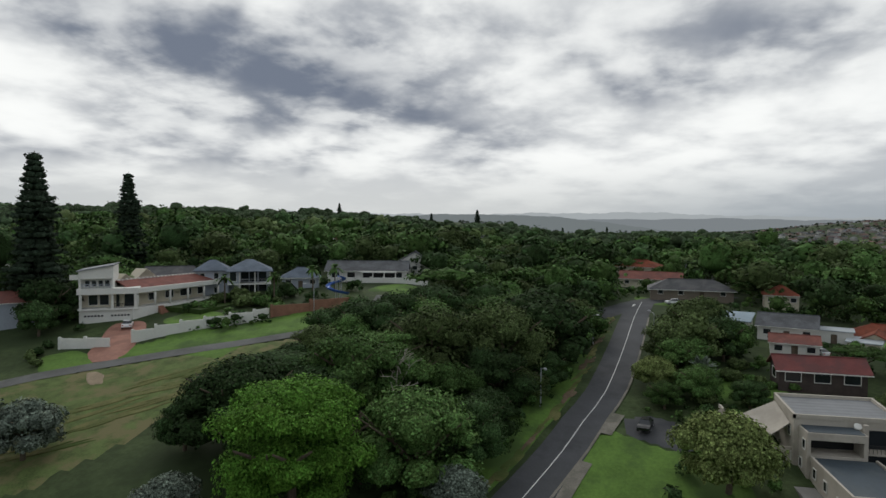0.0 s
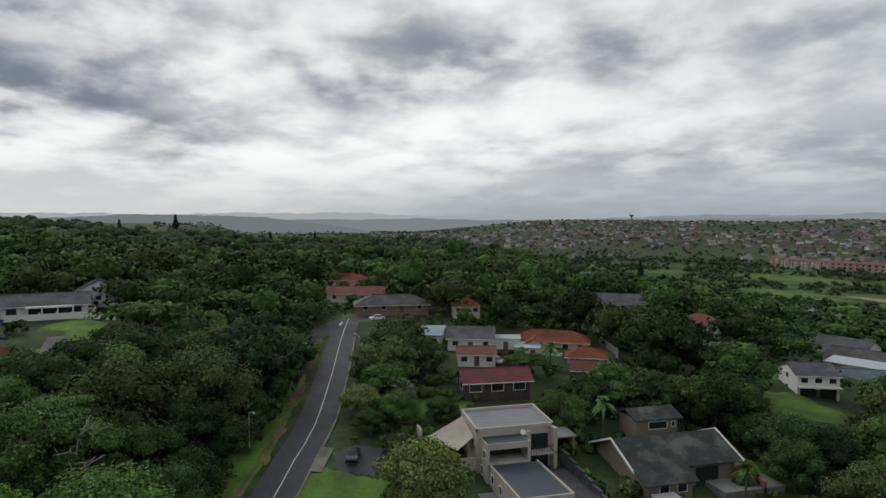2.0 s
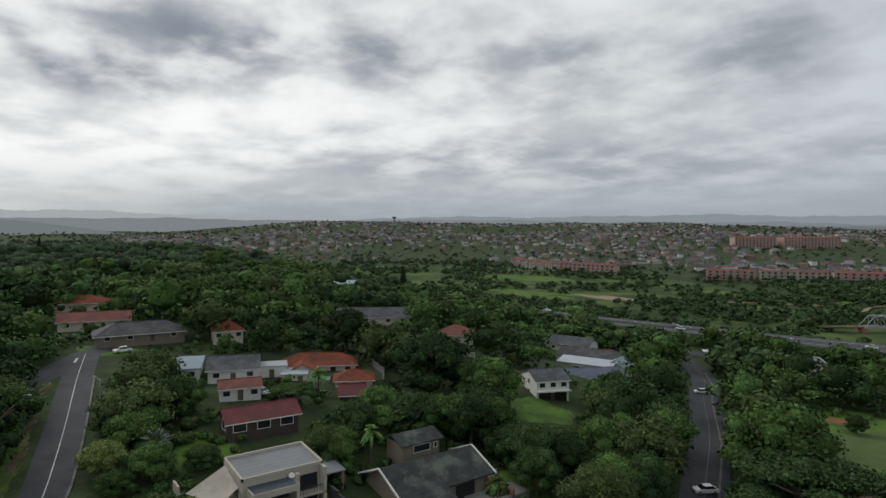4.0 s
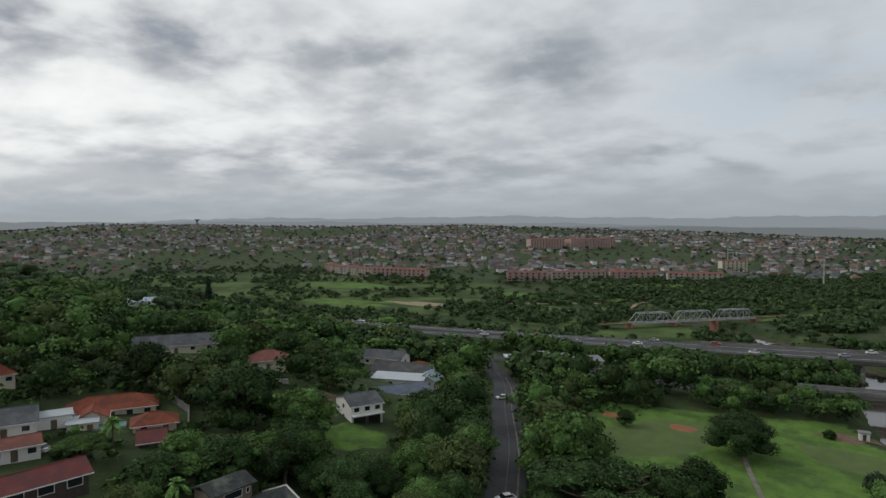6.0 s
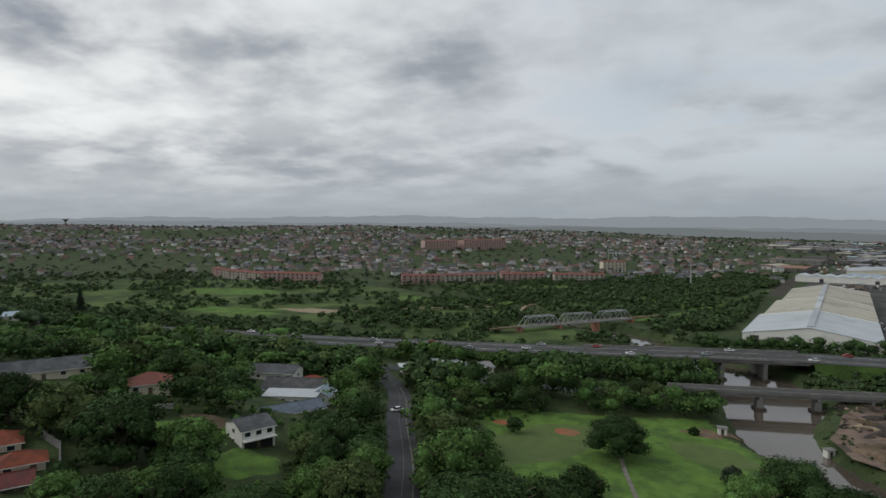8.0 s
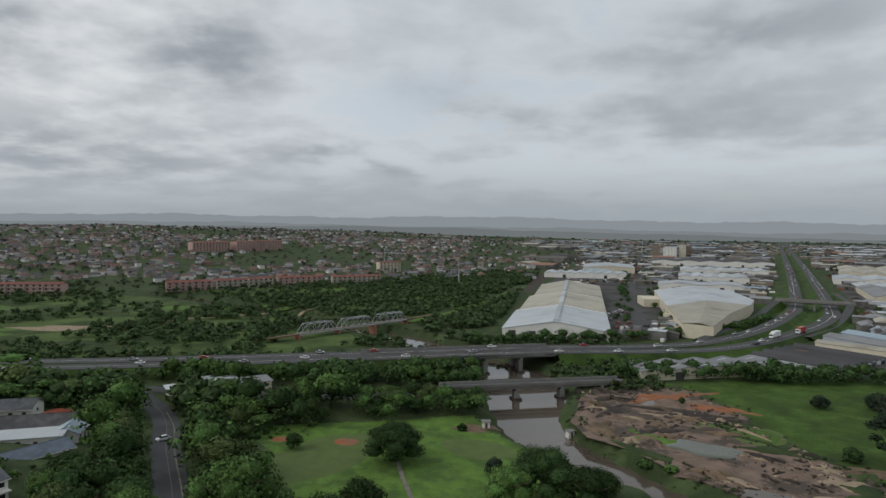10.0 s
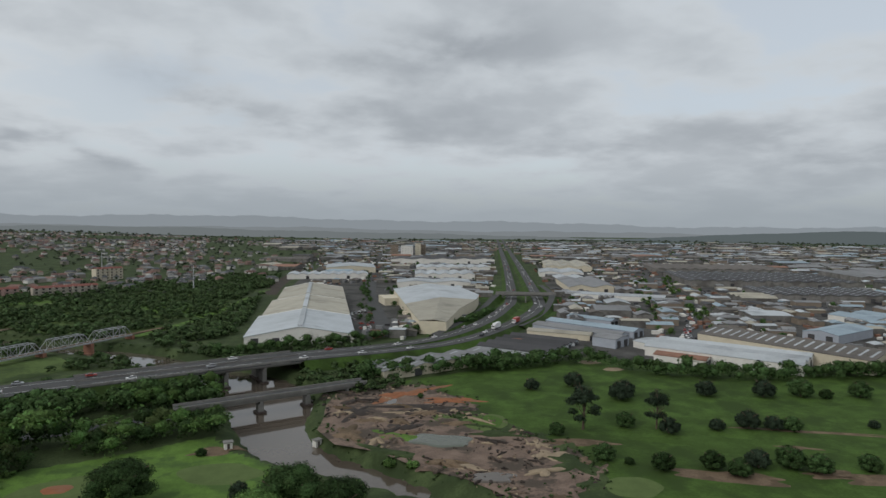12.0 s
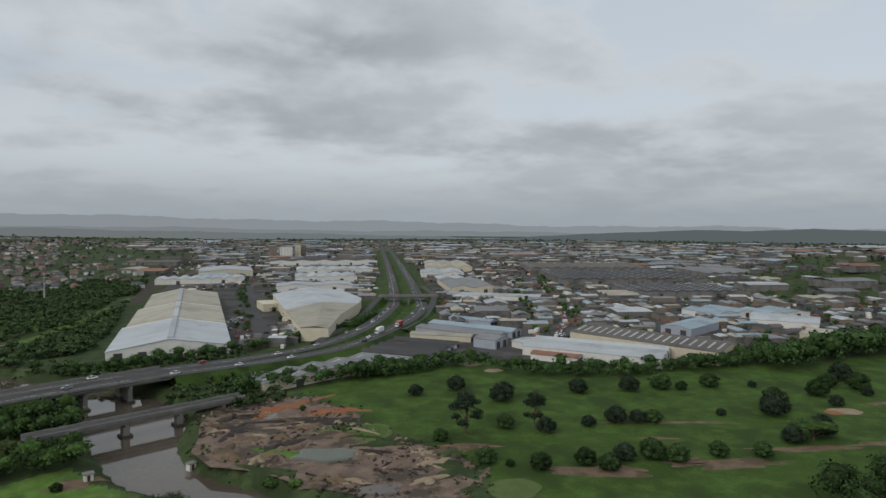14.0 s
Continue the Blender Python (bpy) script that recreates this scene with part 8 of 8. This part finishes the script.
# ---- vehicles ----
def car_mesh():
    body, glass_geo = Geo(), Geo()
    prof = [(-2.1, 0.35), (-2.15, 0.75), (-1.7, 0.92), (-0.95, 0.98), (1.35, 1.0), (2.0, 0.9), (2.1, 0.6), (2.08, 0.35)]
    n = len(prof)
    for s in (-0.85, 0.85):
        body.v += [(x, s, z) for x, z in prof]
    body.f = [tuple(range(n)), tuple(range(2 * n - 1, n - 1, -1)), *[(i, n + i, n + (i + 1) % n, (i + 1) % n) for i in range(n)]]
    top = [(-1.1, 0.96), (-0.45, 1.42), (1.05, 1.45), (1.7, 0.98)]
    for s, e in ((-0.78, -0.62), (0.78, 0.62)):
        glass_geo.v += [(x, s if z < 1.2 else e, z) for x, z in top]
    glass_geo.f = [(0, 1, 2, 3), (7, 6, 5, 4), (0, 4, 5, 1), (2, 6, 7, 3)]
    roof = Geo().box(-0.42, -0.62, 1.40, 1.04, 0.62, 1.47)
    wheel = Geo().rod((0, -0.11, 0), (0, 0.11, 0), 0.32, 0.32, 10)
    hub = Geo().rod((0, -0.13, 0), (0, 0.13, 0), 0.16, 0.16, 6)
    return body, glass_geo, roof, wheel, hub


CAR_PAINT = {"white": surface("white_car_paint", (0.72, 0.72, 0.72), 0.25, 0.03, 3, 0, spec=0.5), "silver": surface("silver_car_paint", (0.40, 0.41, 0.43), 0.3, 0.03, 3, 0, metal=0.4, spec=0.5),
             "black": surface("black_car_paint", (0.012, 0.012, 0.014), 0.2, 0.05, 3, 0, spec=0.5), "red": surface("red_car_paint", (0.33, 0.03, 0.02), 0.3, 0.05, 3, 0, spec=0.5)}
LIGHT_RED = surface("red_lamp_glass", (0.25, 0.01, 0.01), 0.2, 0.05, 1, 0)
CAR_PROTO, CAR_GEO = {}, car_mesh()


def car(colour, x, y, z, yaw, label=None, group=""):
    m = pose(x, y, z, 0, 0, yaw)
    if colour in CAR_PROTO:
        ob = copy_thing(CAR_PROTO[colour], m)
    else:
        body, gl, roof, wheel, hub = CAR_GEO
        ob = CAR_PROTO[colour] = thing("car", colour + " car on the asphalt", "car")
        ob.matrix_basis = m
        b = part("body", body, CAR_PAINT[colour], ob)
        part("headlight", Geo().box(-2.17, -0.8, 0.62, -2.0, -0.45, 0.78), PANE, b)
        part("headlight", Geo().box(-2.17, 0.45, 0.62, -2.0, 0.8, 0.78), PANE, b)
        part("tail_light", Geo().box(2.0, -0.8, 0.66, 2.12, -0.5, 0.84), LIGHT_RED, b)
        part("tail_light", Geo().box(2.0, 0.5, 0.66, 2.12, 0.8, 0.84), LIGHT_RED, b)
        part("cabin_glass", gl, PANE, ob, "dark glass")
        part("roof", roof, CAR_PAINT[colour], ob)
        wm, hm = wheel.mesh("wheel", BLACK), hub.mesh("rim", STEEL)
        for u in (-1.35, 1.35):
            for v in (-0.78, 0.78):
                w = part("wheel", wm, None, ob)
                w.matrix_basis = pose(u, v, 0.32)
                part("rim", hm, None, w)
    if label:
        tagged(ob, label)
    if group:
        tagged(ob, group=group)
    return ob


def truck(x, y, z, yaw, box_paint, label):
    r = thing("lorry", label, "lorry", x, y, z, yaw)
    part("cab", Geo().box(-5.2, -1.15, 0.6, -3.2, 1.15, 2.9), CAR_PAINT["white"], r)
    part("windscreen", Geo().box(-5.24, -1.0, 1.7, -5.18, 1.0, 2.5), PANE, r)
    part("cargo_box", Geo().box(-2.9, -1.25, 0.9, 5.0, 1.25, 3.8), box_paint, r)
    part("chassis", Geo().box(-5.0, -0.5, 0.45, 4.9, 0.5, 0.9), BLACK, r)
    for u in (-4.3, 2.2, 3.6):
        for v in (-1.0, 1.0):
            part("wheel", Geo().rod((u, v - 0.16, 0.5), (u, v + 0.16, 0.5), 0.5, 0.5, 10), BLACK, r)


def along(line, dist):
    p = curve_through(line, 6.0)
    seg = np.linalg.norm(np.diff(p[:, :2], axis=0), axis=1)
    c = np.concatenate([[0], np.cumsum(seg)])
    k = min(np.searchsorted(c, dist), len(p) - 1)
    d = p[k] - p[k - 1]
    return p[k], math.degrees(math.atan2(d[1], d[0]))


def traffic():
    rng = random.Random(4)
    for side, back, lane_sign in ((FAR_SIDE, 180, 1), (NEAR_SIDE, 0, -1)):
        s = 560.0
        while s < 1900:
            p, yaw = along(side, s)
            lane = rng.choice((-2.6, 0.9, 3.4)) if s > 1000 else rng.choice((-2.2, 2.2))
            a = radians(yaw)
            x, y = p[0] - math.sin(a) * lane, p[1] + math.cos(a) * lane
            car(rng.choice(("white", "white", "white", "silver", "silver", "black", "white", "silver", "white", "white", "red")), x, y, p[2] + 0.17 + 0.08 * (900 > s > 780), yaw + back, group="traffic on the highway")
            s += rng.uniform(14, 46) if s > 1000 else rng.uniform(22, 60)
    p, yaw = along(NEAR_SIDE, 1112)
    truck(p[0] + 3, p[1], p[2] + 0.15, yaw, CAR_PAINT["red"], "red lorry on the highway")
    p, yaw = along(NEAR_SIDE, 1085)
    truck(p[0] - 2, p[1], p[2] + 0.15, yaw, CAR_PAINT["white"], "white tanker lorry on the highway")
    for k in range(44):
        x, y = rng.uniform(68, 92), rng.uniform(400, 505)
        if abs(x - np.interp(y, (404, 520), (84, 100))) < 6:
            continue
        car(rng.choice(("white", "white", "silver", "black", "red")), x, y, 0.1, rng.uniform(0, 40) - 100, group="cars parked in the works yards")
    for k in range(30):
        t = rng.random()
        x, y = 262 + 97 * t + rng.uniform(-4, 4), 325 + 112 * t + rng.uniform(-4, 4)
        car(rng.choice(("white", "silver", "red", "black")), x, y, 0.16, 49, group="cars on the works street")


traffic()
car("black", -90.8, 10.9, at(-90.8, 10.9) + 0.2, 165, "black car parked in a driveway")
car("white", -105.5, -84, at(-105.5, -84) + 0.2, 32, "white car parked before double garages")
car("white", -59.5, 101, at(-59.5, 101) + 0.16, 57, "white car driving on the valley road")
car("white", -102, 170, at(-102, 170) + 0.16, 58, "white car on the valley road")
car("white", -171, 27, at(-171, 27) + 0.2, 100, "white car parked at the junction")
car("white", -127, 46, at(-127, 46) + 0.2, 20, "white car parked behind a bungalow")
car("white", -165, -44, at(-165, -44) + 0.2, 80, "white pickup parked at the cul-de-sac")
for x, y in ((-116, 230), (-112, 233), (-101, 230)):
    car("white", x, y, 0.35, 20, "white car on a filling station forecourt")

# ---- across the valley ----
def flats(x0, y0, x1, y1, h, wallm, label, storeys=3, deep=11):
    """A long slab of flats with a window for each room, facing the river."""
    d = Vector((x1 - x0, y1 - y0, 0))
    w, yaw = d.length, math.degrees(math.atan2(d.y, d.x))
    cx, cy = (x0 + x1) / 2, (y0 + y1) / 2
    r = thing("apartment_block", label, "apartment block", cx, cy, at(cx, cy), yaw)
    part("wall", Geo().box(-w / 2, 0, -6, w / 2, deep, h), wallm, r)
    part("roof", roof_geo("gable", w, deep, h, 1.6, 0.5), ROOF_ROSE, r, "low faded red roof").matrix_basis = pose(0, deep / 2, 0)
    n = max(4, int(w / 5.5))
    pm = Geo().box(-1.0, -0.1, -0.75, 1.0, 0.05, 0.75).mesh("window", PANE)
    bm = Geo().box(-w / 2, -0.9, -0.12, w / 2, 0, 0.0).mesh("balcony", CONCRETE)
    for s in range(storeys):
        z = h / storeys * (s + 0.55)
        b = part("balcony", bm, None, r, "concrete gallery")
        b.location = (0, 0, h / storeys * s + 0.1)
        for i in range(n):
            o = part("window", pm, None, r)
            o.location = (w * ((i + 0.5) / n - 0.5), -0.02, z)
    for i in range(0, n, 3):
        part("stair_bay", Geo().box(w * (i / n - 0.5) - 0.6, -1.2, -2, w * (i / n - 0.5) + 0.6, 0, h + 0.2), wallm, r)


flats(-604, 557, -574, 541, 9, PINK, "pink four-storey block of flats across the valley")
flats(-572, 540, -492, 523, 9, STONE, "long pale block of flats across the valley")
flats(-488, 522, -421, 534, 10, PINK, "long pink block of flats across the valley")
flats(-339, 572, -304, 597, 9, PINK, "pink block of flats above the river flats")
flats(-301, 600, -258, 644, 9, STONE, "pale block of flats above the river flats")
flats(-254, 647, -212, 672, 9, PINK, "long pink block of flats above the river flats")
flats(-199, 668, -150, 694, 9, STONE, "pale block of flats at the end of the row")
flats(-566, 1040, -520, 1090, 17, PINK, "large pink hostel block on the ridge", 5, 26)
flats(-512, 1100, -455, 1180, 19, PINK, "large reddish hostel block on the ridge", 5, 26)
flats(-186, 850, -160, 872, 14, CREAM, "cream block of flats", 4, 10)


SLABS = (((-604, 557), (-488, 522)), ((-488, 522), (-421, 534)), ((-339, 572), (-258, 644)), ((-254, 647), (-150, 694)), ((-566, 1040), (-455, 1180)))


def township():
    """Small houses over the far slopes, by wall and roof colour."""
    rng = random.Random(77)
    kinds = (("white_houses", FAR_WHITE, "white"), ("brick_houses", FAR_BRICK, "brick"), ("stone_houses", FAR_STONE, "stone"), ("grey_houses", FAR_STONE, "grey"))
    roofs, walls = {k: Geo() for k in range(4)}, {k: Geo() for k in range(4)}
    for _ in range(14000):
        az, q = rng.uniform(-66, 82), (690 if rng.random() < 0.3 else 760) + 1900 * rng.random() ** 0.9
        x, y = -q * math.sin(radians(az)), q * math.cos(radians(az))
        dens = 1.15 if az > 4 else 0.35
        dens *= 0.55 + 0.6 * math.sin(x / 140 + 1) * math.cos(y / 170)
        if az < -2 and q < 1700 and az > -56 or rng.random() > dens or (q < 830 and az > 32) or (q < 760 and not 8 < az < 27):
            continue
        if az < -50 and q < 900:
            continue
        if any(near_line(x, y, (p, q), 16) for p, q in SLABS):
            continue
        w, d, h = rng.uniform(5.5, 13), rng.uniform(5, 9), rng.uniform(2.6, 5.0)
        yaw = rng.uniform(0, math.pi)
        z = at(x, y)
        c, s = math.cos(yaw), math.sin(yaw)
        P = lambda u, v, t: (x + c * u - s * v, y + s * u + c * v, z + t)
        k = rng.choice((0, 0, 1, 2, 2, 3))
        walls[k].add([P(-w / 2, -d / 2, -4), P(w / 2, -d / 2, -4), P(w / 2, d / 2, -4), P(-w / 2, d / 2, -4), P(-w / 2, -d / 2, h), P(w / 2, -d / 2, h), P(w / 2, d / 2, h), P(-w / 2, d / 2, h)],
                     [(0, 1, 5, 4), (1, 2, 6, 5), (2, 3, 7, 6), (3, 0, 4, 7)])
        k = rng.choice((0, 0, 1, 1, 2, 3))
        roofs[k].add([P(-w / 2 - 0.4, -d / 2 - 0.4, h - 0.1), P(w / 2 + 0.4, -d / 2 - 0.4, h - 0.1), P(w / 2 + 0.4, d / 2 + 0.4, h - 0.1), P(-w / 2 - 0.4, d / 2 + 0.4, h - 0.1), P(-w / 2 + 1.5, 0, h + 2), P(w / 2 - 1.5, 0, h + 2)],
                     [(0, 1, 5, 4), (2, 3, 4, 5), (1, 2, 5), (3, 0, 4), (3, 2, 1, 0)])
    for k, (name, m, word) in enumerate(kinds):
        sole(name, walls[k], m, "small " + word + "-walled houses spread over the far slopes", "houses", "stuff")
        sole("far_roofs", roofs[k], (FAR_TILES, ROOF_GREY, TIN_GREY, ROOF_GREY)[k], "roofs of small houses over the far slopes", "roofs", "stuff")


township()


def water_tower(x, y, h):
    r = thing("water_tower", "grey concrete water tower on the far ridge", "water tower", x, y, at(x, y))
    part("stem", Geo().rod((0, 0, -2), (0, 0, h), 2.2, 1.8, 10), CONCRETE, r)
    part("tank", Geo().rod((0, 0, h - 1), (0, 0, h + 5), 3.0, 8.0, 14), CONCRETE, r, "flared tank")


water_tower(-1650, 1022, 20)


def mast(x, y, h):
    r = thing("mast", "thin steel lattice mast in the distance", "mast", x, y, at(x, y))
    part("pole", Geo().rod((0, 0, -1), (0, 0, h), 0.9, 0.3, 5), STEEL, r)
    part("crossarm", Geo().box(-4, -0.3, h * 0.8, 4, 0.3, h * 0.8 + 0.5), STEEL, r)


for x, y, h in ((-190, 900, 32), (-60, 690, 28), (300, 1500, 34), (800, 900, 22), (905, 1010, 30), (930, 1000, 30)):
    mast(x, y, h)


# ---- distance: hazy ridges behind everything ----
# a flat self-lit colour that already holds the haze
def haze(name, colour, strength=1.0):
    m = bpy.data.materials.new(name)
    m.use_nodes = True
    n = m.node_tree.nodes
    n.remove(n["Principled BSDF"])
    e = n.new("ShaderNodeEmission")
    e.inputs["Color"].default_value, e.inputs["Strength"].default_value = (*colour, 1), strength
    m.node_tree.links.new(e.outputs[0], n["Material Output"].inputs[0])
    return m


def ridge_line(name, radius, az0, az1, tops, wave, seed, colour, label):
    """A far chain of hills as one plain glowing silhouette, its haze in the colour; tops: heights at even steps from
    az0 to az1.
    """
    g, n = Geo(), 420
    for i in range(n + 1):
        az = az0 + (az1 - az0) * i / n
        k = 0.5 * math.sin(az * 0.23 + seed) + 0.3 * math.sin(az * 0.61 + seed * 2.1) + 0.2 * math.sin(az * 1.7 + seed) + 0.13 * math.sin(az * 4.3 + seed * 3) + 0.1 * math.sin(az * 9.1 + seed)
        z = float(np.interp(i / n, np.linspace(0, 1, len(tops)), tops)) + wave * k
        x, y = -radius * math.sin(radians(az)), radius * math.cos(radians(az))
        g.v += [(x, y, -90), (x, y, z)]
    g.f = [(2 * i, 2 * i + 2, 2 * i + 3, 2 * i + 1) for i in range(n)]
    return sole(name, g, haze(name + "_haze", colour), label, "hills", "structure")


# mist is put into these colours: paler farther off and towards the sun
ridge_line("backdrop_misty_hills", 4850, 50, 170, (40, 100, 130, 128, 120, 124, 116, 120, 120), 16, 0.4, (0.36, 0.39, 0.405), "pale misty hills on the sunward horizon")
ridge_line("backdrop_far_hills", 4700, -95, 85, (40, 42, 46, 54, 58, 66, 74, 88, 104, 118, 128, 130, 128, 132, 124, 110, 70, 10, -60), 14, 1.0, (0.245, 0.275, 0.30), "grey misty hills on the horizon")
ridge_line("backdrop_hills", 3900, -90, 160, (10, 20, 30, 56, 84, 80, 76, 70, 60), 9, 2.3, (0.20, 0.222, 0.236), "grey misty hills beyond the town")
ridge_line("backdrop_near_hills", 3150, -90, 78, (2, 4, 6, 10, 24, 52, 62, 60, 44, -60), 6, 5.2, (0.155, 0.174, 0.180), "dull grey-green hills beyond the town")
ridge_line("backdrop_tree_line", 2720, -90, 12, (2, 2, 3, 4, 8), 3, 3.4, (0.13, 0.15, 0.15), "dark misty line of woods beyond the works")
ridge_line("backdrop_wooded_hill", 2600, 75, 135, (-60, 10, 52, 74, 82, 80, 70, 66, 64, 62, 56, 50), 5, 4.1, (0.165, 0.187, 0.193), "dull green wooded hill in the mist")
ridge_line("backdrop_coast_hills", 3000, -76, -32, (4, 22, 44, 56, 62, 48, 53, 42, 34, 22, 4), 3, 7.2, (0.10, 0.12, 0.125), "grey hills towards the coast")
